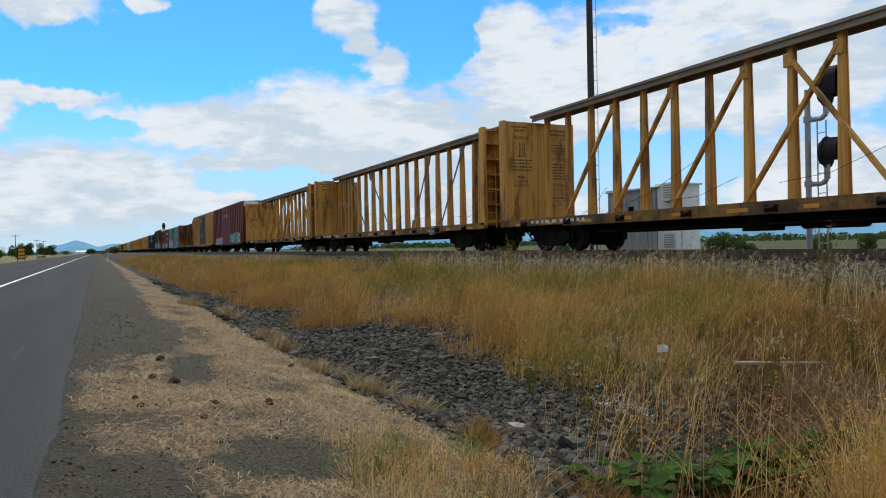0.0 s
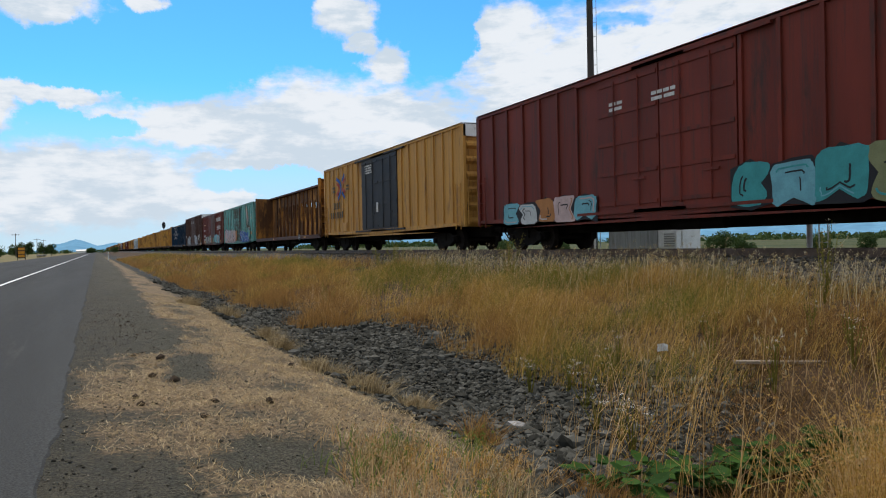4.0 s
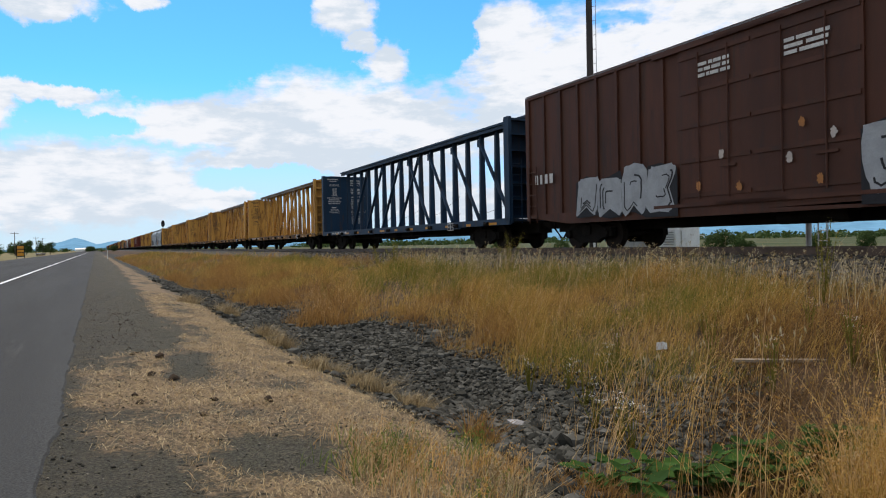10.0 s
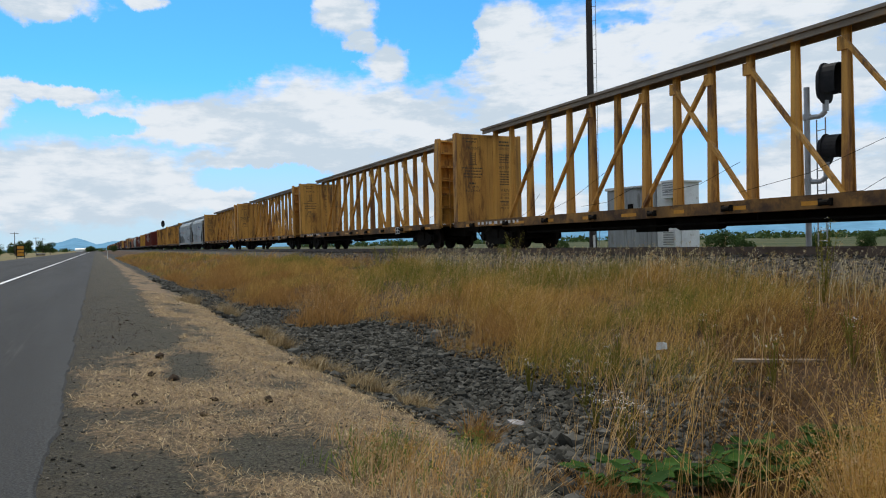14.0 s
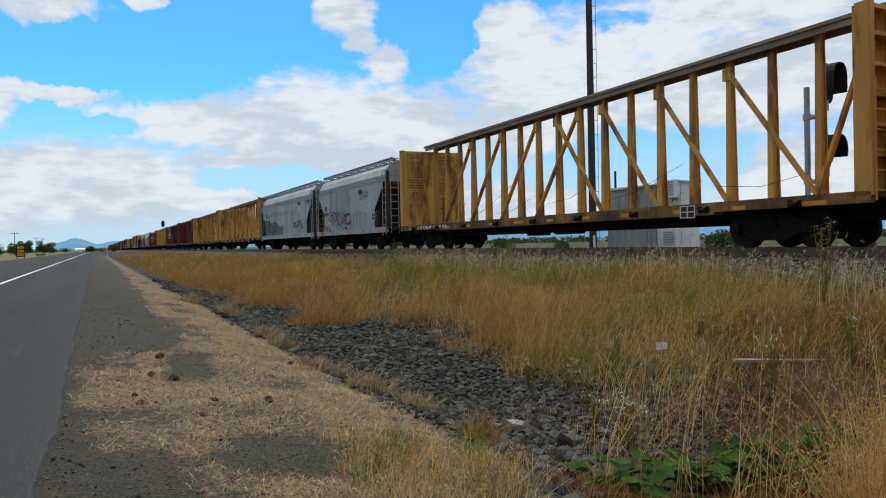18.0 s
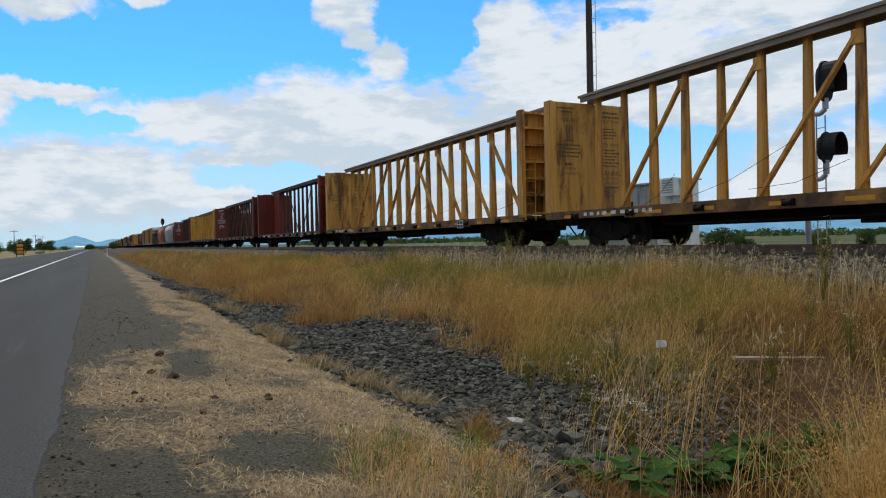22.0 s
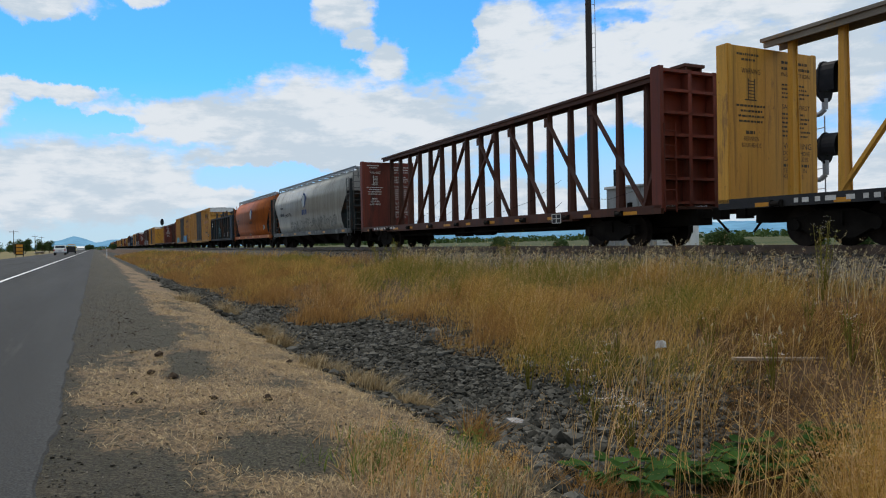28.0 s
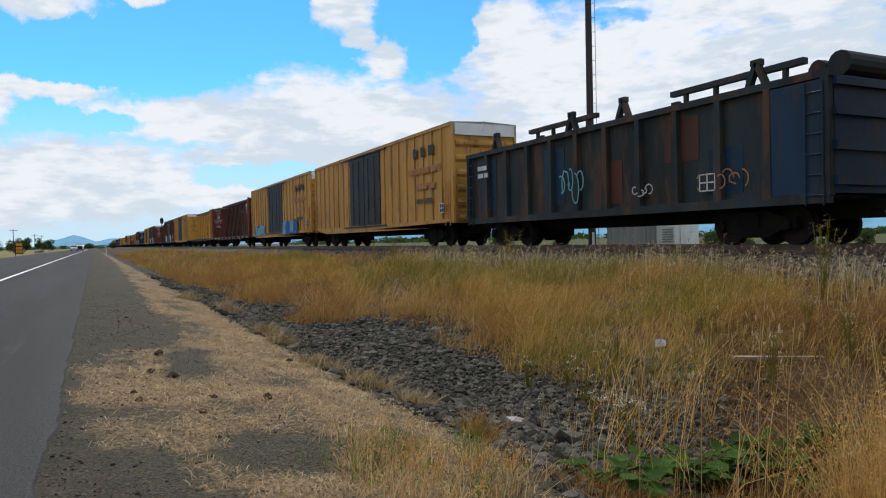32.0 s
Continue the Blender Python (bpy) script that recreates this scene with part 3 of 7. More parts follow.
def truck_parts(car, y):
    if "truck" not in CACHE:
        b = Build()
        b.box(-1.15, 1.15, -0.2, 0.2, 0.42, 0.72)
        for s in (-1, 1):
            for k in (-1, 0, 1):
                b.rod((s * 1.0, k * 0.13, 0.24), (s * 1.0, k * 0.13, 0.46), 0.055, 8)
        b.rod((0, 0, 0.6), (0, 0, 0.84), 0.22, 12)
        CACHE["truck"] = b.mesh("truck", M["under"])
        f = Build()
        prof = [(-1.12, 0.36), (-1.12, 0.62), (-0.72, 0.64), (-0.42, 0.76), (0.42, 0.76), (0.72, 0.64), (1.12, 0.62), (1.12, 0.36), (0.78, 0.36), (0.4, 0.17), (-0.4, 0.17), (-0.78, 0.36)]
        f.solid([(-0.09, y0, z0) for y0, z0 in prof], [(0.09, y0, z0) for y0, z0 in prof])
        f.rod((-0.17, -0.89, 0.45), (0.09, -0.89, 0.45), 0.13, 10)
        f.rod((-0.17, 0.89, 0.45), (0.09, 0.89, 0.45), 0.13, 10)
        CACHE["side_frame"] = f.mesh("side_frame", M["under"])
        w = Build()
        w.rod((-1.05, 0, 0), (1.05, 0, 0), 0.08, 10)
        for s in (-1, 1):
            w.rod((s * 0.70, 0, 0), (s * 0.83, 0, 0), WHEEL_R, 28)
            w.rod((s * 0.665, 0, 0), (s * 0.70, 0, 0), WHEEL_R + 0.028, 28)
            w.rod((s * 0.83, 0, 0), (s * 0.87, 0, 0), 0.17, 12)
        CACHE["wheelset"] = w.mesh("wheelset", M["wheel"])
    tr = part("truck", CACHE["truck"], None, car, "grimy steel truck with springs", at=pose(0, y, 0))
    for s in (-1, 1):
        part("side_frame", CACHE["side_frame"], None, tr, at=pose(s * 1.0, 0, 0, 0, 0, 0 if s < 0 else 180))
    for k, d in (("wheelset_front", -0.89), ("wheelset_rear", 0.89)):
        ob = part("wheelset", CACHE["wheelset"], None, tr, at=pose(0, d, WHEEL_R))
        WHEELS.setdefault(k, []).append(ob)


CACHE, WHEELS = {}, {}


def running_gear(car, half, inset=2.6, sill=True):
    for s in (-1, 1):
        truck_parts(car, s * (half - inset))
        b = Build()
        b.box(-0.1, 0.1, min(s * (half - 0.4), s * (half + 0.45)), max(s * (half - 0.4), s * (half + 0.45)), 0.74, 0.92)
        b.box(-0.16, 0.16, min(s * (half + 0.42), s * (half + 0.7)), max(s * (half + 0.42), s * (half + 0.7)), 0.68, 0.98)
        b.rod((0.25, s * (half + 0.1), 0.8), (0.3, s * (half + 0.55), 0.35), 0.03, 6)
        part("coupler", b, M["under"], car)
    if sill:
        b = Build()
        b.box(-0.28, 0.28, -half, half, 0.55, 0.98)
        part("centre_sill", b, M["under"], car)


def ladder(car, x, y, z0, z1, w, material, axis="y", n=None):
    b = Build()
    n = n or max(3, int((z1 - z0) / 0.38))
    for s in (-1, 1):
        p = (x, y + s * w / 2) if axis == "y" else (x + s * w / 2, y)
        b.rod((*p, z0), (*p, z1), 0.022, 6)
    for i in range(n):
        z = z0 + (z1 - z0) * (i + 0.5) / n
        if axis == "y":
            b.rod((x, y - w / 2, z), (x, y + w / 2, z), 0.016, 6)
        else:
            b.rod((x - w / 2, y, z), (x + w / 2, y, z), 0.016, 6)
    return part("ladder", b, material, car)


def bars_side(car, x, y0, y1, z0, z1, rows, material, seed, name="stencil", label="", fill=0.6, words=(2, 5), gap=1.18):
    """Rows of short painted bars on the near side; y0 is the end at which the line starts."""
    rnd = random.Random(seed)
    b = Build()
    step = (z1 - z0) / rows
    for r in range(rows):
        z = z1 - (r + 1) * step
        y, d = y0, (1 if y1 > y0 else -1)
        k = rnd.randint(*words)
        lens = [rnd.uniform(0.5, 1.5) for _ in range(k)]
        tot = sum(lens) * gap
        for q in lens:
            ln = abs(y1 - y0) * q / tot
            b.face([(x, y, z), (x, y + d * ln, z), (x, y + d * ln, z + step * fill), (x, y, z + step * fill)])
            y += d * ln * gap
    return tagged(part(name, b, material, car, label), label, kind="stuff")


def graffiti(car, x, y0, y1, z0, z1, letters, fills, edge, seed, label, edge_width=0.045, fat=1.0):
    """Blocky bulging spray shapes packed side by side over one wider outline, each with dark lines inside."""
    rnd = random.Random(seed)
    w, h = (y1 - y0) / letters, z1 - z0
    back, shapes = Build(), []
    tops = []
    for i in range(letters):
        cy, tilt = y0 + w * (i + 0.5), rnd.uniform(-0.10, 0.10) * w
        a, lo, hi = w * 0.5 * rnd.uniform(0.94, 1.08) * fat, z0 + rnd.uniform(0.0, 0.10) * h, z1 - rnd.uniform(0.0, 0.22) * h
        power, notch = rnd.uniform(0.28, 0.6), rnd.choice((-1.57, -1.57, 0.0, 3.14, 1.57))
        ring = []
        for k in range(28):
            t = -2 * math.pi * k / 28
            c, d = math.cos(t), math.sin(t)
            near = abs((t - notch + 3.1416) % 6.2832 - 3.1416)
            q = (1 + rnd.uniform(-0.05, 0.05)) * (1 - 0.45 * math.exp(-(near / 0.22) ** 2))
            p, r = math.copysign(abs(c) ** power, c) * q, math.copysign(abs(d) ** power, d) * q
            ring.append((cy + a * p + tilt * r, (lo + hi) / 2 + (hi - lo) / 2 * r))
        shapes.append((cy, a, lo, hi, tilt, ring))
        tops += [(cy - a - edge_width, hi - 0.08 * h), (cy, hi + edge_width * 1.3), (cy + a + edge_width, hi - 0.08 * h)]
    tops.sort()
    base = [(p, z0 + rnd.uniform(-0.04, 0.16)) for p, q in reversed(tops)]
    back.face([(x, p, q) for p, q in tops + base])
    g = part("graffiti", back, edge, car, label)
    for i, (cy, a, lo, hi, tilt, ring) in enumerate(shapes):
        b = Build()
        b.face([(x - 0.004 - 0.0004 * (i % 3), p, q) for p, q in ring])
        fill = part("spray_fill", b, fills[i % len(fills)], g)
        mid = ((lo + hi) / 2, cy)
        for pick in range(3):
            k0, n, q = rnd.randint(0, 27), rnd.randint(7, 12), (0.56, 0.34, 0.78)[pick]
            line = [(mid[1] + (p - mid[1]) * q, mid[0] + (r - mid[0]) * q) for p, r in (ring[(k0 + j) % 28] for j in range(n))]
            stripe(fill, x - 0.008 - 0.001 * pick, line, rnd.uniform(0.02, 0.035) * (0.8 + 0.5 * h), edge if pick < 2 or len(fills) < 2 else fills[(i + 1) % len(fills)], "spray_stroke")


def wild_graffiti(car, x, y0, y1, z0, z1, shapes, fills, edge, splash, seed, label):
    """Interlocking swirls, each a coloured band over a wider outline, on a ragged splash of paint."""
    rnd = random.Random(seed)
    w, h = (y1 - y0) / shapes, z1 - z0
    n = shapes * 4
    top = [(y0 + (y1 - y0) * k / n, z1 - h * rnd.uniform(0.12, 0.42)) for k in range(n + 1)]
    foot = [(y, z0 + h * rnd.uniform(-0.01, 0.06)) for y, z in reversed(top)]
    b = Build()
    b.face([(x, p, q) for p, q in top + foot])
    g = part("graffiti", b, splash[0], car, label)
    for k in range(shapes * 2):
        y, z = rnd.uniform(y0, y1 - 0.5 * w), rnd.uniform(z0 + 0.1 * h, z0 + 0.6 * h)
        b = Build()
        b.face([(x - 0.002 - 0.0001 * k, y + p * w, z + q * h) for p, q in ((0, 0.02), (0.12, 0.2), (0.3, 0.16), (0.52, 0.28), (0.44, 0.03), (0.25, -0.06))])
        part("spray_fill", b, splash[1 + k % (len(splash) - 1)], g)
    for i in range(shapes * 2):
        cy = y0 + w * 0.5 * (i + 0.5) + rnd.uniform(-0.1, 0.1) * w
        ry, rz = w * rnd.uniform(0.26, 0.42), h * rnd.uniform(0.28, 0.42)
        cz = z0 + h * 0.04 + rz + (h * 0.92 - 2 * rz) * rnd.random()
        a0, span, fat = rnd.uniform(0, 6.28), rnd.uniform(1.8, 3.4), w * rnd.uniform(0.2, 0.34)
        line = [(cy + ry * math.cos(a0 + span * k / 8), cz + (rz - fat * 0.4) * math.sin(a0 + span * k / 8)) for k in range(9)]
        depth = x - 0.006 - 0.0012 * (i % 4)
        stripe(g, depth, line, fat + 0.13 * w, edge, "spray_outline")
        stripe(g, depth - 0.0005, line, fat, fills[i % len(fills)], "spray_stroke")
        stripe(g, depth - 0.0009, line[2:7], fat * 0.3, fills[(i + 1) % len(fills)], "spray_shine")


def stripe(parent, x, line, width, material, name="emblem_band"):
    """A painted band of even width along a line of (y, z) points."""
    n, v = len(line), []
    for k, (p, q) in enumerate(line):
        a, c = line[max(k - 1, 0)], line[min(k + 1, n - 1)]
        d = Vector((c[0] - a[0], c[1] - a[1])).normalized() * width / 2
        v += [(x, p + d.y, q - d.x), (x, p - d.y, q + d.x)]
    b = Build()
    b.v, b.f = v, [(2 * k, 2 * k + 1, 2 * k + 3, 2 * k + 2) for k in range(n - 1)]
    return part(name, b, material, parent)


def glyph_bars(car, x, y0, y1, z0, z1, n, material, seed, label="", name="lettering"):
    """n plain upright bars where lettering stands; read from y0 to y1."""
    rnd = random.Random(seed)
    w = (y1 - y0) / n
    first = None
    for i in range(n):
        a = y0 + w * (i + rnd.uniform(0.12, 0.2))
        c = y0 + w * (i + rnd.uniform(0.62, 0.78))
        b = Build()
        b.face([(x, a, z0), (x, c, z0), (x, c, z1), (x, a, z1)])
        ob = part(name, b, material, first or car, label if first is None else "")
        first = first or ob


def scribble(car, x, y0, y1, z0, z1, material, seed, label, n=9, width=0.035):
    """A tag of thin spray lines."""
    rnd = random.Random(seed)
    b = Build()
    for i in range(n):
        cy = y0 + (y1 - y0) * (i + 0.5) / n
        ry, rz = abs(y1 - y0) / n * rnd.uniform(0.5, 1.0), (z1 - z0) / 2 * rnd.uniform(0.5, 1)
        cz = (z0 + z1) / 2 + rnd.uniform(-0.2, 0.2) * (z1 - z0)
        a0, span = rnd.uniform(0, 6.28), rnd.uniform(2.5, 6.0)
        pts = [(cy + ry * math.cos(a0 + span * k / 12), cz + rz * math.sin((a0 + span * k / 12) * rnd.choice((1, 1, 1.05)))) for k in range(13)]
        for (p, q), (r, s) in zip(pts, pts[1:]):
            d = Vector((r - p, s - q))
            if d.length < 1e-4:
                continue
            nn = Vector((-d.y, d.x)).normalized() * width / 2
            b.face([(x, p + nn.x, q + nn.y), (x, r + nn.x, s + nn.y), (x, r - nn.x, s - nn.y), (x, p - nn.x, q - nn.y)])
    tagged(part("graffiti", b, material, car, label), label, kind="stuff")


LETTERS = {}


def letters(text):
    """Corners and faces of a line of capitals, one unit wide and one high."""
    if text not in LETTERS:
        cu = bpy.data.curves.new("lettering", "FONT")
        cu.body, cu.resolution_u = text, 2
        ob = bpy.data.objects.new("lettering", cu)
        scene.collection.objects.link(ob)
        me = bpy.data.meshes.new_from_object(ob.evaluated_get(bpy.context.evaluated_depsgraph_get()))
        v = np.array([tuple(p.co) for p in me.vertices])
        lo, hi = v.min(axis=0), v.max(axis=0)
        LETTERS[text] = ((v[:, :2] - lo[:2]) / (hi[:2] - lo[:2]), [tuple(p.vertices) for p in me.polygons])
        bpy.data.objects.remove(ob)
        bpy.data.curves.remove(cu)
        bpy.data.meshes.remove(me)
    return LETTERS[text]


for word in ("WARNING", "SAFETY FIRST", "BETWEEN", "BULKHEADS", "DO NOT MOVE", "CAR UNLESS", "SECURED IN", "KEYSLOTS", "INSTRUCTION", "BUILDING", "AMERICA"):
    letters(word)


def notice(parent, spot, right, lines, ink, seed, label=""):
    """Lines of lettering (left, width, bottom, height, words) or, with no words, of short bars; right: the way in which they are read."""
    rnd = random.Random(seed)
    v, f = [], []

    def put_in(a, c, faces):
        k = len(v)
        v.extend([(spot[0] + right[0] * p, spot[1] + right[1] * p, q) for p, q in zip(a, c)])
        f.extend([tuple(i + k for i in t) for t in faces])

    for left, width, z, h, text in lines:
        if text:
            uv, faces = letters(text)
            put_in(left + uv[:, 0] * width, z + uv[:, 1] * h, faces)
            continue
        p = left
        while p < left + width - 0.02:
            w = min(rnd.uniform(0.03, 0.12), left + width - p)
            put_in([p, p + w, p + w, p], [z, z, z + h * 0.75, z + h * 0.75], [(0, 1, 2, 3)])
            p += w + 0.022
    return tagged(part("notice", fast_mesh("notice", v, f, ink), None, parent, label), label, kind="stuff")


def fast_mesh(name, v, f, material):
    me = bpy.data.meshes.new(name)
    me.from_pydata([tuple(p) for p in v], [], f)
    me.materials.append(material)
    return me


def label_plate(car, x, y, z, w=0.5, h=0.42):
    b = Build()
    b.box(x, x + 0.01, y - w / 2, y + w / 2, z - h / 2, z + h / 2)
    pl = part("data_plate", b, M["black"], car, "black data panel with white frame")
    f = Build()
    for a0, a1, c0, c1 in ((-1, 1, 0.86, 1), (-1, 1, -1, -0.86), (-1, -0.86, -1, 1), (0.86, 1, -1, 1), (-1, 1, -0.08, 0.08), (-0.08, 0.08, -1, 1)):
        f.face([(x - 0.004, y + a0 * w / 2, z + c0 * h / 2), (x - 0.004, y + a1 * w / 2, z + c0 * h / 2), (x - 0.004, y + a1 * w / 2, z + c1 * h / 2), (x - 0.004, y + a0 * w / 2, z + c1 * h / 2)])
    part("plate_frame", f, M["stencil"], pl)


def amber_mark(car, x, y, z, w=0.45, h=0.1):
    b = Build()
    b.box(x - 0.006, x, y - w / 2, y + w / 2, z - h / 2, z + h / 2)
    part("reflector", b, M["amber"], car, "amber reflective strip")


def bulkhead(car, y, out, body, ink, seed, top=4.72, text=True):
    """An end wall of a centre-beam car; out = +1 at the far end, -1 at the near end of the train's way."""
    b = Build()
    y0, y1 = (y - 0.06, y) if out > 0 else (y, y + 0.06)
    b.box(-W2 + 0.02, W2 - 0.02, y0, y1, 1.08, top)
    e = part("bulkhead", b, body, car, "steel bulkhead with painted notices" if text else "steel bulkhead")
    r = Build()
    o0, o1 = (y, y + 0.28) if out > 0 else (y - 0.28, y)
    for s in (-1, 1):
        r = Build()
        r.box(min(s * W2, s * (W2 - 0.13)), max(s * W2, s * (W2 - 0.13)), o0 - 0.03, o1, 1.0, top + 0.03)
        part("corner_post", r, body, e)
    for z in (1.15, 1.78, 2.35, 2.92, 3.5, 4.08, top - 0.06):
        r = Build()
        r.box(-W2 + 0.13, W2 - 0.13, o0, o1 - 0.04, z - 0.04, z + 0.04)
        part("shelf_rib", r, body, e)
    for x in (-0.45, 0.45):
        r = Build()
        r.box(x - 0.06, x + 0.06, o0, o1 - 0.02, 1.05, top)
        part("stiffener", r, body, e)
    if out < 0:
        ladder(e, -W2 + 0.32, o0 - 0.03, 0.9, 3.2, 0.4, body, "x", 6)
    if text and out > 0:
        f = y0 - 0.006
        ln = [(-1.25, 0.72, 4.44, 0.07, ""), (-1.1, 0.45, 4.32, 0.07, ""), (-1.1, 0.62, 4.02, 0.13, "WARNING"), (-1.28, 0.95, 3.25, 0.065, ""), (-1.15, 0.72, 3.13, 0.065, ""),
              (-1.22, 0.85, 3.01, 0.065, ""), (-1.2, 0.8, 2.89, 0.065, ""), (-0.98, 0.3, 2.62, 0.1, ""), (-1.05, 0.5, 2.46, 0.1, "BETWEEN"), (-1.12, 0.64, 2.31, 0.1, "BULKHEADS")]
        notice(e, (0, f), (1, 0), ln, ink, seed)
        ln = [(0.25, 0.95, 4.36, 0.09, ""), (0.25, 1.0, 4.22, 0.09, ""), (0.25, 1.0, 4.06, 0.1, "INSTRUCTION")]
        ln += [(0.25, 0.8 + 0.25 * ((k * 7) % 3) / 3, 3.84 - 0.1 * k, 0.055, "") for k in range(4)]
        ln += [(0.25, 1.0, 3.28, 0.11, "SAFETY FIRST")] + [(0.25, 0.8 + 0.3 * ((k * 5) % 3) / 3, 3.14 - 0.105 * k, 0.06, "") for k in range(6)]
        ln += [(0.28, 1.0, 2.32, 0.15, "WARNING"), (0.28, 0.95, 2.17, 0.1, "DO NOT MOVE"), (0.28, 0.88, 2.03, 0.1, "CAR UNLESS"), (0.28, 0.9, 1.89, 0.09, ""), (0.28, 0.82, 1.75, 0.1, "SECURED IN"), (0.28, 0.7, 1.61, 0.1, "KEYSLOTS")]
        notice(e, (0, f), (1, 0), ln, ink, seed + 3)
        b = Build()
        for k in range(6):
            z = 3.47 + 0.075 * k
            b.face([(-0.9 + 0.02 * k * 0.3, f, z), (-0.66, f, z), (-0.66, f, z + 0.022), (-0.9, f, z + 0.022)])
        for x in (-0.9, -0.69):
            b.face([(x, f - 0.002, 3.42), (x + 0.03, f - 0.002, 3.42), (x + 0.03, f - 0.002, 3.92), (x, f - 0.002, 3.92)])
        b.face([(-1.0, f, 3.40), (-0.6, f, 3.40), (-0.6, f, 3.43), (-1.0, f, 3.43)])
        part("notice_symbol", b, ink, e, "painted ladder sign")
    return e


def centre_beam(name_label, body, dark, ink, posts=18, half=11.45, top=4.90, seed=1, post_mat=None, sparse=False, text=True, marks=True):
    """An empty centre-beam lumber car."""
    car = thing("centre_beam_car", name_label, "freight car", group="freight cars of the train")
    pm = post_mat or body
    running_gear(car, half)
    b = Build()
    b.box(-W2 + 0.05, W2 - 0.05, -half + 0.05, half - 0.05, 0.98, 1.06)
    part("deck", b, dark, car)
    for s in (-1, 1):
        b = Build()
        x0, x1 = sorted((s * W2, s * (W2 - 0.1)))
        b.box(x0, x1, -half, half, 0.86, 1.09)
        b.box(min(s * W2, s * (W2 - 0.3)), max(s * W2, s * (W2 - 0.3)), -half + 3.8, half - 3.8, 0.80, 0.86)
        sill = part("side_sill", b, dark, car, "weathered side sill")
        if s < 0:
            for k in range(12):
                amber_mark(sill, -W2, -half + 1.2 + k * (2 * half - 2.4) / 11, 0.92, 0.35 if k % 3 else 0.6, 0.09)
            if marks:
                bars_side(sill, -W2 - 0.007, half - 2.0, half - 5.0, 0.92, 1.05, 1, M["stencil"], seed + 9, fill=0.75, words=(10, 10), gap=1.9)
            q = Build()
            q.rod((-W2 - 0.07, -0.1, 0.92), (-W2 - 0.07, 0.1, 0.92), 0.055, 8)
            q.box(-W2 - 0.08, -W2, -0.14, -0.1, 0.85, 1.0)
            q.box(-W2 - 0.08, -W2, 0.1, 0.14, 0.85, 1.0)
            q = q.mesh("winch", M["under"])
            for k in range(9):
                part("winch", q, None, sill, at=pose(0, -half + 1.6 + k * (2 * half - 3.2) / 8, 0))
            label_plate(sill, -W2 - 0.014, -half + 4.6, 0.9, 0.5, 0.3)
    b = Build()
    b.box(-0.36, 0.36, -half + 0.25, half - 0.25, top - 0.08, top)
    chord = M["chord"] if body in (M["yellow"], M["yellow_clean"]) else dark
    part("top_chord", b, chord, car, "flat top chord plate")
    for s in (-1, 1):
        b = Build()
        b.box(min(s * 0.30, s * 0.24), max(s * 0.30, s * 0.24), -half + 0.3, half - 0.3, top - 0.22, top - 0.08)
        part("chord_web", b, chord, car)
    slim = 0.8 if posts == 15 else 1.0
    key = ("post", pm.name, top, slim)
    if key not in CACHE:
        q = Build()
        def section(a, c, z):
            return [(-a, -c, z), (-a + 0.03, -c, z), (-a + 0.03, -0.04, z), (a - 0.03, -0.04, z), (a - 0.03, -c, z), (a, -c, z), (a, c, z), (a - 0.03, c, z), (a - 0.03, 0.04, z), (-a + 0.03, 0.04, z), (-a + 0.03, c, z), (-a, c, z)]

        q.solid(section(0.14 * slim, 0.08 * slim, 1.06), section(0.085 * slim, 0.062 * slim, top - 0.1))
        CACHE[key] = q.mesh("post", pm)
    pitch = 1.247
    ys = [pitch * ((posts - 1) / 2 - i) for i in range(posts)]
    for i, y in enumerate(ys):
        part("post", CACHE[key], None, car, at=pose(0, y, 0))
    mid = posts // 2
    pairs = []
    if sparse or posts == 15:
        rods = [(6.15, 3.4), (9.9, 6.95), (13.05, 15.1), (16.3, 18.6)] if sparse else [(5.0, 2.73), (8.76, 5.95), (9.99, 12.65), (14.02, 16.42)]
        for low, high in rods:
            low, high = half - low, half - high
            b = Build()
            b.rod((-0.13, low, 1.2), (-0.13, high, top - 0.45), 0.035, 8)
            for y, z, k in ((low, 1.1, 1), (high, top - 0.3, -1)):
                b.solid([(-0.15, y - 0.22, z), (-0.15, y + 0.22, z), (-0.15, y, z + 0.5 * k)], [(-0.10, y - 0.22, z), (-0.10, y + 0.22, z), (-0.10, y, z + 0.5 * k)])
            part("brace", b, M["chord"] if sparse else dark, car, "thin steel brace rod with gusset plates")
    else:
        i = mid + 0
        lo = mid - 2
        while lo >= 0:
            pairs.append((lo, lo + 2))
            lo -= 2
        hi = posts - 1 - (mid - 2)
        while hi <= posts - 1:
            pairs.append((hi, hi - 2))
            hi += 2
        pairs.append((posts - 2, posts - 1))
    for low, high in pairs:
        b = Build()
        b.beam((-0.16, ys[low], 1.16), (-0.11, ys[high], top - 0.42), 0.08 * slim, 0.13 * slim ** 2, (1, 0, 0))
        b.box(-0.16, -0.08, ys[high] - 0.12, ys[high] + 0.12, top - 0.66, top - 0.36)
        part("brace", b, pm, car)
    if sparse:
        for s in (-1, 1):
            b = Build()
            b.box(-0.06, 0.06, min(s * (half - 0.3), s * (half - 3.5)), max(s * (half - 0.3), s * (half - 3.5)), 1.06, top - 0.3)
            pn = part("web_panel", b, M["sill_yellow"], car, "solid rusty yellow web panel")
            for k in range(6):
                y = s * (half - 0.75 - 0.53 * k)
                b = Build()
                b.taper((-0.17, -0.06, y - 0.06, y + 0.06, 1.06), (-0.12, -0.06, y - 0.05, y + 0.05, top - 0.3))
                part("stiffener", b, M["yellow"], pn)
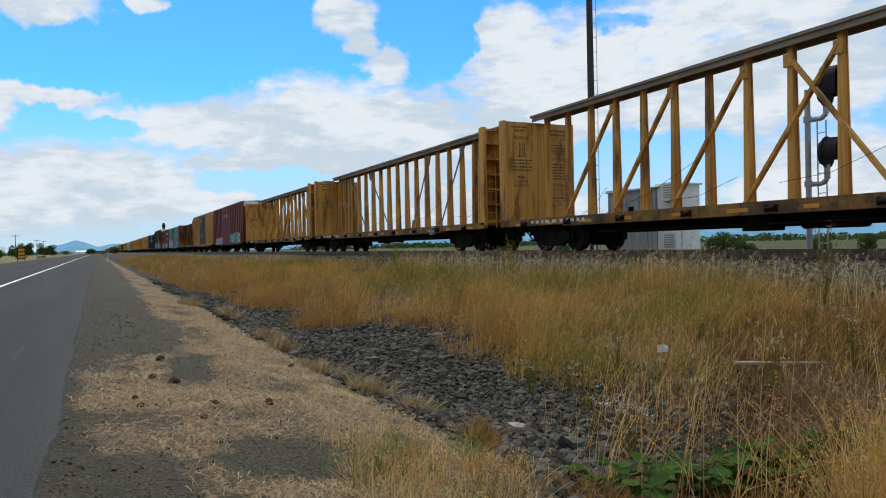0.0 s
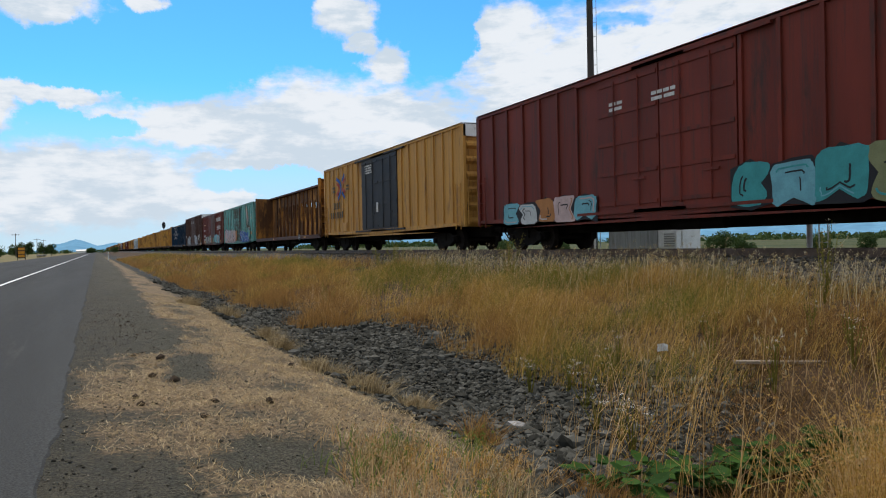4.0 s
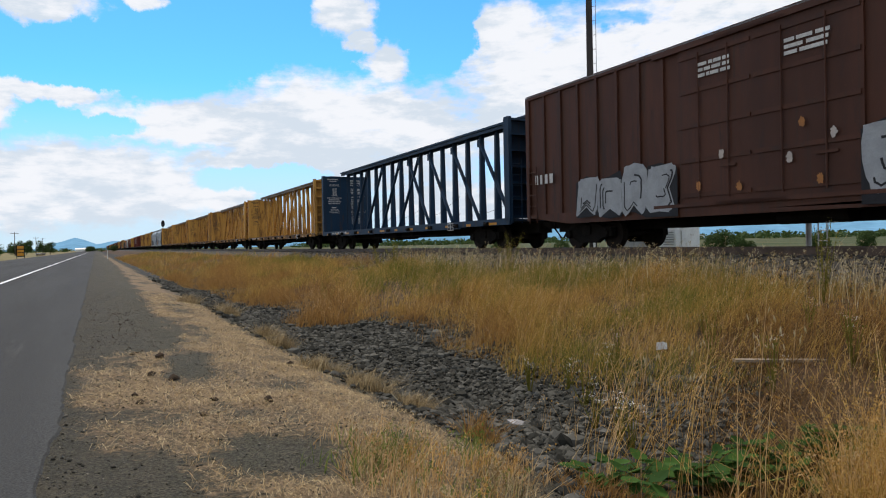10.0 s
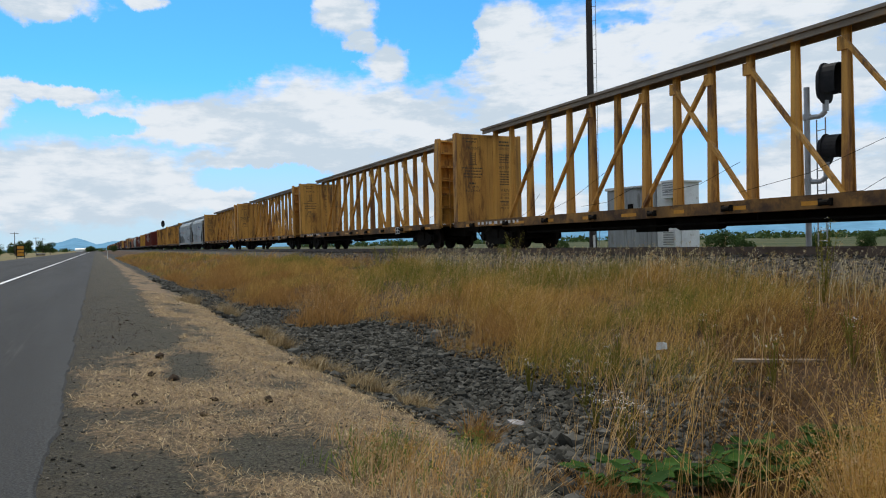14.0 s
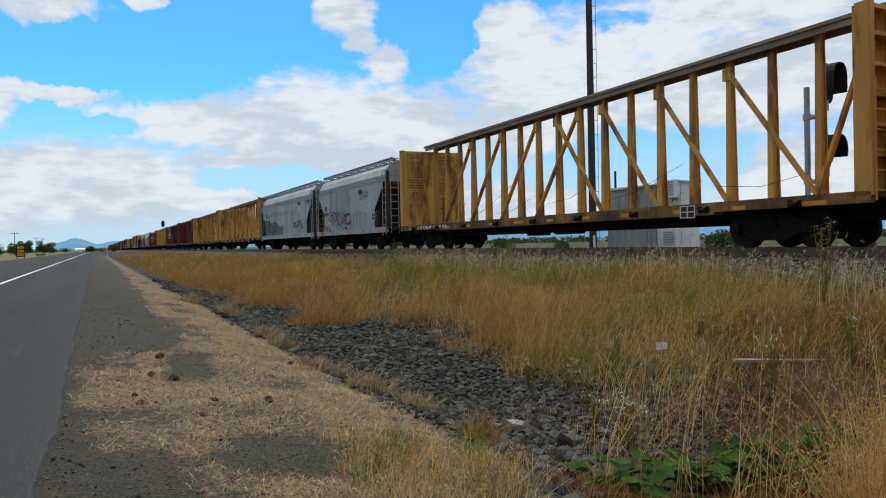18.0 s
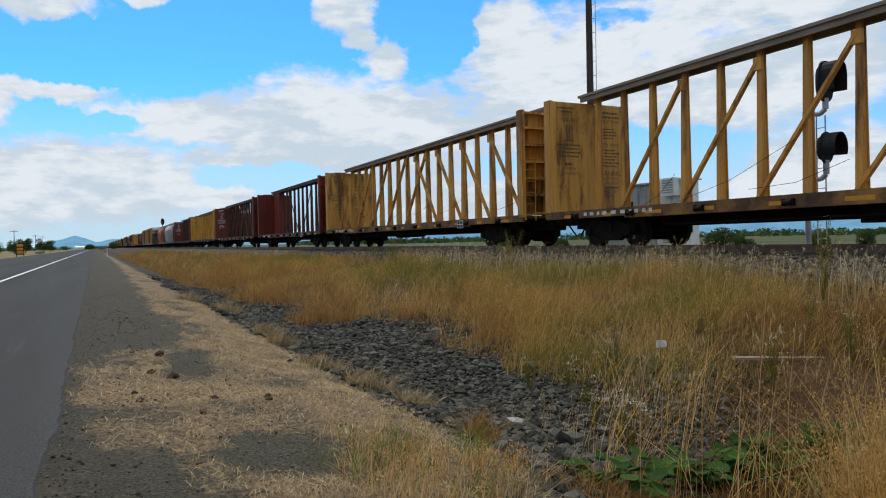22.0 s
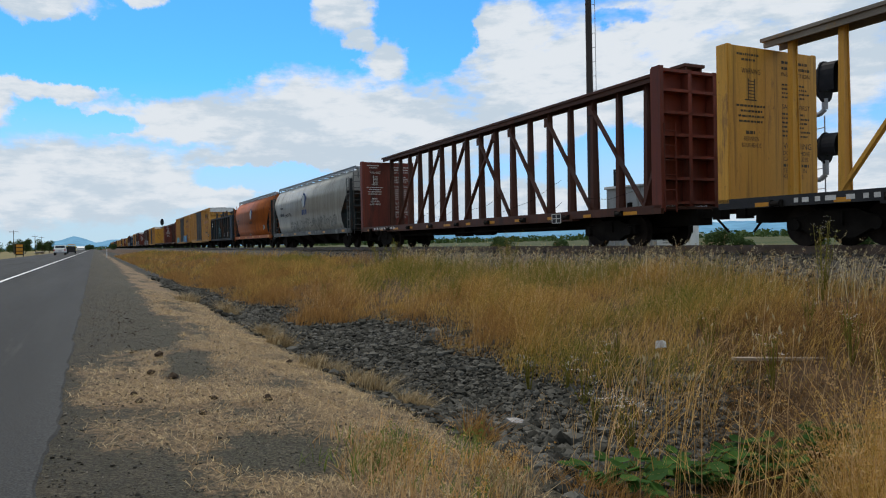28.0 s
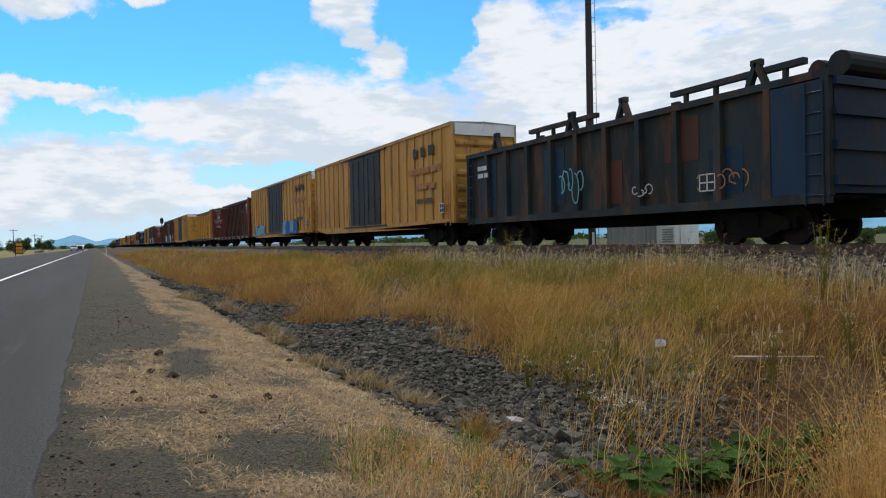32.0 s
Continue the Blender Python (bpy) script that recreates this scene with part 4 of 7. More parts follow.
        scribble(car, -0.125, half - 3.3, half - 1.2, 2.8, 3.3, M["g_white"], 61, "white spray tag", 6, 0.03)
    for k, (i, j) in enumerate(((3, 6), (posts - 8, posts - 5), (8, 10), (2, 3), (5, 7), (posts - 4, posts - 2), (posts - 6, posts - 5))):
        b = Build()
        low, high = (-0.5, ys[i], 1.15 + 0.2 * (k % 3)), (-0.42, ys[j], 2.4 - 0.15 * k)
        sag = tuple((p + q) / 2 - (0.16 if n == 2 else 0) for n, (p, q) in enumerate(zip(low, high)))
        b.rod(low, sag, 0.006, 5)
        b.rod(sag, high, 0.006, 5)
        part("tie_cable", b, M["under"], car)
    if posts == 15:
        for k in (-1, 1):
            b = Build()
            edge = [(k * (half - 0.34), 1.06), (k * (half - 2.65), 1.06), (k * (half - 2.6), top - 0.1), (k * (half - 0.34), top - 0.1)]
            b.solid([(-0.2, y, z) for y, z in edge], [(0.2, y, z) for y, z in edge])
            part("end_web", b, body, car, "solid end web")
    bulkhead(car, half - 0.28, 1, body, ink, seed * 31, top - 0.25, text)
    bulkhead(car, -half + 0.28, -1, body, ink, seed * 37, top - 0.25, text)
    return car


def opera_car():
    """A rusty centre-beam car whose solid centre wall has oval windows."""
    half, top = 10.25, 4.71
    car = thing("opera_window_car", "rust-brown centre-beam lumber car with oval window openings", "freight car", group="freight cars of the train")
    running_gear(car, half)
    b = Build()
    b.box(-W2 + 0.05, W2 - 0.05, -half + 0.05, half - 0.05, 0.98, 1.06)
    part("deck", b, M["rusty"], car)
    for s in (-1, 1):
        b = Build()
        b.box(min(s * W2, s * (W2 - 0.1)), max(s * W2, s * (W2 - 0.1)), -half, half, 0.84, 1.1)
        part("side_sill", b, M["brown"], car)
    ys = [half - 3.05 - i * 1.262 for i in range(12)]
    edges = [half - 0.3] + [ys[0] + 0.631 - i * 1.262 for i in range(13)] + [-half + 0.3]
    panels = list(zip(edges, edges[1:]))
    wall = Build()
    n, ry, rz, zc = 28, 0.43, 0.92, 2.85
    for k, (y1, y0) in enumerate(panels):
        z0, z1 = 1.06, top - 0.1
        if k in (0, len(panels) - 1):
            wall.box(-0.07, 0.07, y0, y1, z0, z1)
            continue
        yc = (y0 + y1) / 2
        ring = [(yc + ry * math.cos(2 * math.pi * i / n), zc + rz * math.sin(2 * math.pi * i / n)) for i in range(n)]
        rect = []
        for i in range(n):
            c, sn = math.cos(2 * math.pi * i / n), math.sin(2 * math.pi * i / n)
            f = 1 / max(abs(c), abs(sn))
            rect.append((yc + (y1 - y0) / 2 * c * f, (z0 + z1) / 2 + (z1 - z0) / 2 * sn * f))
        for i in range(n):
            j = (i + 1) % n
            for x in (-0.07, 0.07):
                wall.face([(x, *ring[i]), (x, *ring[j]), (x, *rect[j]), (x, *rect[i])])
            wall.face([(-0.07, *ring[i]), (0.07, *ring[i]), (0.07, *ring[j]), (-0.07, *ring[j])])
    part("centre_wall", wall, M["rusty_orange"], car, "rusty centre wall with twelve oval openings")
    for y in edges[1:-1]:
        b = Build()
        b.taper((-0.24, -0.07, y - 0.03, y + 0.03, 1.06), (-0.12, -0.07, y - 0.035, y + 0.035, top - 0.1))
        b.taper((0.07, 0.24, y - 0.03, y + 0.03, 1.06), (0.07, 0.12, y - 0.035, y + 0.035, top - 0.1))
        part("rib", b, M["rusty"], car)
    b = Build()
    b.box(-0.36, 0.36, -half + 0.25, half - 0.25, top - 0.12, top)
    part("top_chord", b, M["brown"], car)
    bulkhead(car, half - 0.28, 1, M["rusty_orange"], M["dark_stencil"], 5, top, False)
    bulkhead(car, -half + 0.28, -1, M["rusty_orange"], M["dark_stencil"], 6, top + 0.02, False)
    amber_mark(car, -W2, -half + 3.8, 0.96, 0.5, 0.1)
    amber_mark(car, -W2, half - 7.0, 0.96, 0.4, 0.1)
    label_plate(car, -W2 - 0.014, -half + 5.2, 0.97, 0.5, 0.36)
    return car


def box_car(label, half, top, body, end_mat, door_mat, doors, ribs, white_cap=False, end_ribs=6, rib_w=0.10, sill_z=0.78, door_ribs=5):
    """doors: (middle, width) pairs on the side; ribs: how many vertical side ribs."""
    car = thing("box_car", label, "freight car", group="freight cars of the train")
    running_gear(car, half)
    eave = top - 0.16
    for s in (-1, 1):
        b = Build()
        x0, x1 = sorted((s * 1.46, s * 1.42))
        b.box(x0, x1, -half, half, 1.0, eave)
        x0, x1 = sorted((s * W2, s * 1.40))
        b.box(x0, x1, -half, half, eave - 0.02, eave + 0.12)
        side = part("side_wall", b, body, car, "painted steel side wall")
        b = Build()
        x0, x1 = sorted((s * (W2 - 0.005), s * 1.40))
        b.solid([(x0, -half + 0.3, 1.0), (x1, -half + 0.3, 1.0), (x1, half - 0.3, 1.0), (x0, half - 0.3, 1.0)][::-1],
                [(x0, -half + 2.2, sill_z), (x1, -half + 2.2, sill_z), (x1, half - 2.2, sill_z), (x0, half - 2.2, sill_z)])
        b.box(x0, x1, -half, half, 1.0, 1.12)
        part("side_sill", b, body, side)
        rb = Build()
        rb.box(-0.5 * 0.065, 0.5 * 0.065, -rib_w / 2, rib_w / 2, 1.12, eave - 0.02)
        rib_me = rb.mesh("side_rib", body)
        for i in range(ribs):
            y = -half + 0.06 + (2 * half - 0.12) * i / (ribs - 1)
            if any(abs(y - m) < w / 2 + 0.08 for m, w in doors):
                continue
            part("side_rib", rib_me, None, side, at=pose(s * 1.49, y, 0))
        for m, w in doors:
            b = Build()
            x0, x1 = sorted((s * 1.46, s * 1.515))
            b.box(x0, x1, m - w / 2, m + w / 2, 1.12, eave - 0.1)
            d = part("door", b, door_mat, car, "sliding steel door")
            for k in range(door_ribs):
                b = Build()
                z = 1.3 + (eave - 1.6) * k / (door_ribs - 1)
                x0, x1 = sorted((s * 1.515, s * 1.545))
                b.box(x0, x1, m - w / 2 + 0.05, m + w / 2 - 0.05, z - 0.05, z + 0.05)
                part("door_rib", b, door_mat, d)
            b = Build()
            for q in (-0.2, 0.2):
                b.rod((s * 1.555, m + q * w, 1.2), (s * 1.555, m + q * w, eave - 0.25), 0.022, 6)
            b.box(min(s * 1.54, s * 1.57), max(s * 1.54, s * 1.57), m - 0.3 * w, m - 0.1 * w, 1.9, 1.96)
            part("lock_rod", b, door_mat, d)
            b = Build()
            x0, x1 = sorted((s * 1.50, s * 1.58))
            b.box(x0, x1, m - w * 0.9, m + w * 0.9, 1.02, 1.1)
            part("door_track", b, door_mat, side)
            b = Build()
            b.box(x0, x1, m - w * 0.9, m + w * 0.9, eave - 0.1, eave - 0.03)
            part("door_track", b, door_mat, side)
    for s in (-1, 1):
        b = Build()
        y0, y1 = sorted((s * half, s * (half - 0.06)))
        b.box(-1.42, 1.42, y0, y1, 0.95, eave)
        e = part("end_wall", b, end_mat, car, "corrugated steel end wall")
        for k in range(end_ribs):
            z = 1.15 + (eave - 1.9) * k / (end_ribs - 1)
            r = Build()
            o = s * (half + 0.10)
            i = s * half
            r.solid([(-1.36, i, z - 0.17), (-1.36, o, z - 0.05), (-1.36, o, z + 0.05), (-1.36, i, z + 0.17)], [(1.36, i, z - 0.17), (1.36, o, z - 0.05), (1.36, o, z + 0.05), (1.36, i, z + 0.17)])
            part("end_rib", r, end_mat, e)
        for q in (-1, 1):
            r = Build()
            r.box(min(q * 1.52, q * 1.40), max(q * 1.52, q * 1.40), min(i - s * 0.1, o), max(i - s * 0.1, o), 0.95, eave + 0.05)
            part("corner_post", r, end_mat, e)
        cap = Build()
        cap.solid([(-1.5, o, eave - 0.42), (1.5, o, eave - 0.42), (1.5, o, eave + 0.06), (0, o, top + 0.01), (-1.5, o, eave + 0.06)],
                  [(-1.5, i, eave - 0.42), (1.5, i, eave - 0.42), (1.5, i, eave + 0.06), (0, i, top + 0.01), (-1.5, i, eave + 0.06)])
        part("end_cap", cap, M["white"] if white_cap else end_mat, e, "white-painted upper end panel" if white_cap else "")
        ladder(e, -1.15, s * (half + 0.16), 1.0, 2.9 if s < 0 else 4.2, 0.42, end_mat, "x", 6)
        ladder(car, -1.56, s * (half - 0.35), 0.85, 2.7, 0.42, end_mat, "y", 5)
    b = Build()
    b.solid([(-W2, -half - 0.1, eave + 0.1), (0, -half - 0.1, top), (W2, -half - 0.1, eave + 0.1), (W2, -half - 0.1, eave + 0.06), (-W2, -half - 0.1, eave + 0.06)],
            [(-W2, half + 0.1, eave + 0.1), (0, half + 0.1, top), (W2, half + 0.1, eave + 0.1), (W2, half + 0.1, eave + 0.06), (-W2, half + 0.1, eave + 0.06)])
    part("roof", b, M["galv"], car, "galvanised steel roof")
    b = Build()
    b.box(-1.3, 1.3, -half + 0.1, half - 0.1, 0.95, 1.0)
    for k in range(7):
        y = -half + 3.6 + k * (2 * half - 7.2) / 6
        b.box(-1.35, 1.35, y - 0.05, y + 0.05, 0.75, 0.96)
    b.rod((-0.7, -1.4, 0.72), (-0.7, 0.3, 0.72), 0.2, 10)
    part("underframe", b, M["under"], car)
    return car


def hopper_car(label, half, body, style, roof_mat=None, frame_mat=None, bays=3, top=4.55):
    """A covered hopper; style 'flat' has flat sides with a ribbed eave, 'round' has sides that bulge."""
    fm = frame_mat or body
    car = thing("hopper_car", label, "freight car", group="freight cars of the train")
    running_gear(car, half, 2.1)
    if style == "flat":
        prof = [(0.9, 1.0), (1.5, 1.08), (1.51, 2.05), (1.51, 3.3), (1.51, 3.45), (1.45, 3.75), (1.30, 4.1), (0.95, top - 0.1), (0.5, top)]
    else:
        prof = [(0.7, 1.0), (1.3, 1.15), (1.46, 1.6), (1.51, 2.05), (1.525, 2.5), (1.52, 3.3), (1.48, 3.55), (1.34, 3.95), (1.0, top - 0.12), (0.5, top)]

    def reach(z):
        full = half - 0.55
        if z > 3.3:
            return full
        return full - min(1.0, (3.3 - z) / 1.25) * 1.3

    ring = [(-x, z) for x, z in prof] + [(x, z) for x, z in reversed(prof)]
    b = Build()
    k = len(ring)
    b.v = [(x, -reach(z), z) for x, z in ring] + [(x, reach(z), z) for x, z in ring]
    b.f = [(i, (i + 1) % k, k + (i + 1) % k, k + i) for i in range(k)]
    nh = len(prof)
    for o in (0, k):
        for i in range(nh - 1):
            b.f.append((o + i, o + i + 1, o + k - 2 - i, o + k - 1 - i))
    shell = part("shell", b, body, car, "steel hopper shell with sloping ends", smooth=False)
    # shade on the sloping ends is put in as a darker second material
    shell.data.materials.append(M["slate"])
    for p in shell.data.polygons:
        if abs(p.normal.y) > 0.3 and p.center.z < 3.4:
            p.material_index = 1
    if style == "round":
        for p in shell.data.polygons:
            p.use_smooth = abs(p.normal.y) < 0.3
    if style == "flat":
        for z in (3.5, 3.62, 3.74):
            r = Build()
            for s in (-1, 1):
                xx = 1.52 if z < 3.55 else (1.50 if z < 3.7 else 1.47)
                r.beam((s * xx, -half + 0.6, z), (s * xx, half - 0.6, z), 0.05, 0.05)
            part("eave_rib", r, body, shell)
    for s in (-1, 1):
        b = Build()
        x0, x1 = sorted((s * 1.42, s * W2))
        b.box(x0, x1, -half + 0.1, half - 0.1, 0.86, 1.14)
        sill = part("side_sill", b, fm, car)
        if s < 0:
            for kk, q in enumerate((-0.85, -0.45, -0.1, 0.3, 0.7)):
                amber_mark(sill, -W2, q * half, 1.0, 0.5, 0.12)
    for s in (-1, 1):
        b = Build()
        y = s * (half - 0.12)
        for q in (-1, 1):
            b.box(min(q * 1.5, q * 1.36), max(q * 1.5, q * 1.36), y - 0.06, y + 0.06, 1.0, 3.95)
            b.beam((q * 1.43, y, 1.1), (q * 1.1, s * (half - 1.8), 2.2), 0.08, 0.08)
        b.box(-1.5, 1.5, y - 0.05, y + 0.05, 1.0, 1.14)
        b.box(-1.5, 1.5, y - 0.04, y + 0.04, 2.4, 2.5)
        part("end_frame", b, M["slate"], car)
        b = Build()
        b.box(-1.45, 1.45, min(s * (half - 2.4), s * half), max(s * (half - 2.4), s * half), 0.98, 1.03)
        b.rod((0.35, s * (half - 0.9), 1.03), (0.35, s * (half - 0.9), 1.9), 0.18, 10)
        b.box(-0.75, 0.1, min(s * (half - 1.3), s * (half - 0.6)), max(s * (half - 1.3), s * (half - 0.6)), 1.03, 2.1)
        part("end_platform", b, M["under"], car)
        ladder(car, -1.1, s * (half - 0.03), 0.8, 4.3, 0.42, fm, "x", 10)
        ladder(car, -1.55, s * (half - 0.35), 0.7, 4.0, 0.42, fm, "y", 9)
        b = Build()
        zt = top + 0.12
        b.rod((-1.0, s * (half - 0.1), 4.0), (-1.0, s * (half - 0.1), zt - 0.12), 0.03, 6)
        b.rod((-1.0, s * (half - 0.1), zt - 0.12), (-0.8, s * (half - 0.7), zt), 0.03, 6)
        b.rod((1.0, s * (half - 0.1), 4.0), (1.0, s * (half - 0.1), zt), 0.03, 6)
        part("grab_rail", b, fm, car)
    b = Build()
    for s in (-1, 1):
        x0, x1 = sorted((s * 0.72, s * 1.08))
        b.box(x0, x1, -half + 0.3, half - 0.3, top + 0.05, top + 0.09)
        b.box(min(s * 1.04, s * 1.08), max(s * 1.04, s * 1.08), -half + 0.3, half - 0.3, top - 0.04, top + 0.14)
    n = int(half * 2 / 1.4)
    for i in range(n):
        y = -half + 0.8 + i * (2 * half - 1.6) / (n - 1)
        b.box(-1.08, 1.08, y - 0.03, y + 0.03, top - 0.02, top + 0.05)
        for s in (-1, 1):
            b.box(min(s * 1.0, s * 1.06), max(s * 1.0, s * 1.06), y - 0.03, y + 0.03, top - 0.2, top + 0.05)
    part("running_board", b, M["galv"], car, "open steel-grating roof walkway")
    b = Build()
    for i in range(10):
        y = -half + 1.6 + i * (2 * half - 3.2) / 9
        b.box(-0.4, 0.4, y - 0.55, y + 0.55, top, top + 0.10)
    part("hatch", b, roof_mat or body, car)
    for s in (-1, 1):
        b = Build()
        b.box(-0.4, 0.4, min(s * (half - 3.6), s * half), max(s * (half - 3.6), s * half), 0.4, 0.98)
        b.box(-1.3, 1.3, min(s * (half - 3.4), s * (half - 3.0)), max(s * (half - 3.4), s * (half - 3.0)), 0.45, 0.98)
        b.taper((-1.0, 1.0, s * (half - 0.9) - 0.05, s * (half - 0.9) + 0.05, 0.5), (-1.4, 1.4, s * (half - 0.9) - 0.05, s * (half - 0.9) + 0.05, 0.98))
        part("draft_sill", b, M["under"], car)
    for i in range(bays):
        y = (i - (bays - 1) / 2) * (2 * half - 7.0) / bays
        w = (2 * half - 7.4) / bays / 2
        b = Build()
        b.taper((-0.45, 0.45, y - 0.3, y + 0.3, 0.32), (-1.3, 1.3, y - w, y + w, 1.0))
        b.box(-0.6, 0.6, y - 0.35, y + 0.35, 0.25, 0.34)
        part("discharge_bay", b, M["under"], car)
    return car


def gondola_car():
    half, top = 7.6, 3.39
    car = thing("gondola_car", "weathered blue-grey gondola loaded with steel frames", "freight car", group="freight cars of the train")
    running_gear(car, half, 2.2)
    for s in (-1, 1):
        b = Build()
        b.box(min(s * 1.37, s * 1.34), max(s * 1.37, s * 1.34), -half, half, 1.0, top)
        side = part("side_wall", b, M["slate"], car, "dented blue-grey steel side")
        b = Build()
        b.box(min(s * 1.53, s * 1.38), max(s * 1.53, s * 1.38), -half - 0.04, half + 0.04, top - 0.02, top + 0.14)
        b.box(min(s * 1.53, s * 1.40), max(s * 1.53, s * 1.40), -half, half, 0.85, 1.06)
        part("top_rail", b, M["slate"], side)
        for i in range(12):
            y = -half + 0.1 + (2 * half - 0.2) * i / 11
            b = Build()
            b.taper((min(s * 1.38, s * 1.54), max(s * 1.38, s * 1.54), y - 0.12, y + 0.12, 1.0), (min(s * 1.38, s * 1.53), max(s * 1.38, s * 1.53), y - 0.1, y + 0.07, top))
            part("side_rib", b, M["slate"], side)
    for s in (-1, 1):
        b = Build()
        b.box(-1.44, 1.44, min(s * half, s * (half - 0.06)), max(s * half, s * (half - 0.06)), 1.0, top)
        end = part("end_wall", b, M["blue"], car)
        for z in (1.3, 2.0, 2.7, 3.3):
            b = Build()
            b.box(-1.4, 1.4, min(s * half, s * (half + 0.1)), max(s * half, s * (half + 0.1)), z - 0.09, z + 0.09)
            part("end_rib", b, M["blue"], end)
        ladder(car, -1.56, s * (half - 0.3), 0.8, 3.3, 0.4, M["blue"], "y", 6)
    b = Build()
    b.box(-1.52, -1.44, -half + 0.02, -half + 1.5, 1.06, top - 0.05)
    part("side_panel", b, M["blue"], car, "blue-painted end panel")
    b = Build()
    b.box(-1.38, 1.38, -half, half, 0.95, 1.05)
    part("floor_plate", b, M["under"], car)
    for k, y in enumerate((-5.5, -0.95, 1.49, 6.14)):
        b = Build()
        for x in (-1.0, 1.0):
            b.beam((x, y - 0.35, 3.35), (x, y, 4.15), 0.12, 0.16, (1, 0, 0))
            b.beam((x, y + 0.35, 3.35), (x, y, 4.15), 0.12, 0.16, (1, 0, 0))
            b.box(x - 0.07, x + 0.07, y - 0.14, y + 0.14, 4.08, 4.22)
        part("load_frame", b, M["slate"], car)
    for y0, y1 in ((-6.65, -2.75), (0.35, 4.02)):
        b = Build()
        for x in (-0.9, 0.9):
            b.beam((x, y0, 3.95), (x, y1, 3.95), 0.16, 0.14)
            for q in range(4):
                y = y0 + (y1 - y0) * (q + 0.5) / 4
                b.box(x - 0.05, x + 0.05, y - 0.05, y + 0.05, 1.05, 3.95)
        part("load_rack", b, M["slate"], car)
    b = Build()
    b.rod((-0.8, -7.35, 3.75), (0.8, -7.35, 3.75), 0.26, 14)
    b.rod((-0.8, -6.85, 3.72), (0.8, -6.85, 3.72), 0.2, 14)
    part("load_drum", b, M["slate"], car)
    bars_side(car, -1.546, half - 0.9, half - 1.7, 2.55, 3.1, 2, M["stencil"], 4, words=(1, 2))
    for k, (ya, yb, za, zb, mm) in enumerate(((-4.1, -2.95, 2.1, 3.2, "brown"), (-1.3, -0.2, 1.2, 2.4, "brown"), (1.4, 2.5, 1.3, 3.1, "blue"), (5.6, 6.8, 1.3, 3.2, "blue"), (-5.4, -4.4, 1.2, 2.3, "blue"))):
        b = Build()
        b.box(-1.385, -1.37, ya, yb, za, zb)
        part("patch_plate", b, M[mm], car, "repainted side patch")
    scribble(car, -1.546, -2.6, -1.9, 1.3, 1.6, M["g_white"], 5, "white spray tag", 4)
    scribble(car, -1.546, -5.6, -4.2, 1.3, 1.75, M["g_orange"], 6, "orange spray tag", 7)
    scribble(car, -1.546, 0.3, 1.5, 1.4, 2.4, M["g_cyan"], 7, "pale spray tag", 5, 0.05)
    label_plate(car, -1.55, -4.5, 1.5)
    return car


# ---- the train: each car with the place of its far end at the start ----
TRAIN = []


def put(car, far_end, half):
    car.matrix_basis = pose(TRACK_X, far_end - half, RAIL_Z)
    TRAIN.append((car, far_end - half))
    return car


YEL = "yellow empty centre-beam lumber car with rusty sills"
proto_yellow = centre_beam(YEL, M["yellow"], M["sill_yellow"], M["dark_stencil"], seed=1)
put(proto_yellow, 22.3, 11.65)
put(centre_beam("yellow centre-beam car with few diagonal braces", M["yellow"], M["sill_yellow"], M["dark_stencil"], sparse=True, seed=2), 46.2, 11.45)


def brake_gear(car):
    b = Build()
    b.rod((-0.75, -1.6, 0.66), (-0.75, -0.2, 0.66), 0.2, 10)
    part("air_reservoir", b, M["under"], car)
    b = Build()
    b.box(-0.95, -0.5, 0.5, 1.3, 0.45, 0.85)
    part("brake_cylinder", b, M["under"], car)
    b = Build()
    b.rod((-1.2, -6.5, 0.62), (-1.2, 6.5, 0.58), 0.025, 6)
    for y in (-6.5, -3.0, 3.0, 6.5):
        b.rod((-1.2, y, 0.6), (-1.2, y, 0.98), 0.02, 6)
    part("brake_pipe", b, M["under"], car)


for ob in list(bpy.data.objects):
    if ob.name == "centre_beam_car" or ob.name.startswith(("centre_beam_car.", "opera_window_car")):
        brake_gear(ob)


def more(proto, far_end, half):
    return put(copy_thing(proto, pose(TRACK_X, 0, RAIL_Z)), far_end, half)


more(proto_yellow, 70.65, 11.65)

car = put(box_car("dark red box car with ribbed sides and colourful graffiti", 9.7, 5.13, M["red"], M["red"], M["red"], [(1.3, 2.45), (-1.2, 2.45)], 20, True), 91.41, 9.7)
graffiti(car, -1.57, 2.6, 7.8, 0.86, 1.75, 5, [M["g_cyan"], M["g_pink"], M["g_orange"], M["g_white"]], M["g_black"], 3, "blue, orange and white spray graffiti")
graffiti(car, -1.57, -7.6, -2.3, 0.86, 2.1, 5, [M["g_teal"], M["g_olive"], M["g_teal"], M["g_cyan"], M["g_teal"]], M["g_black"], 4, "teal and green spray graffiti", 0.06)
graffiti(car, -1.572, -8.35, -7.5, 0.9, 2.2, 1, [M["g_white"]], M["g_pink"], 5, "white spray graffiti shape")
label_plate(car, -1.585, -8.1, 1.5, 0.5, 0.45)
bars_side(car, -1.535, 0.3, -0.6, 3.9, 4.2, 2, M["stencil"], 5)
bars_side(car, -1.535, 2.0, 1.4, 3.9, 4.2, 2, M["stencil"], 6)

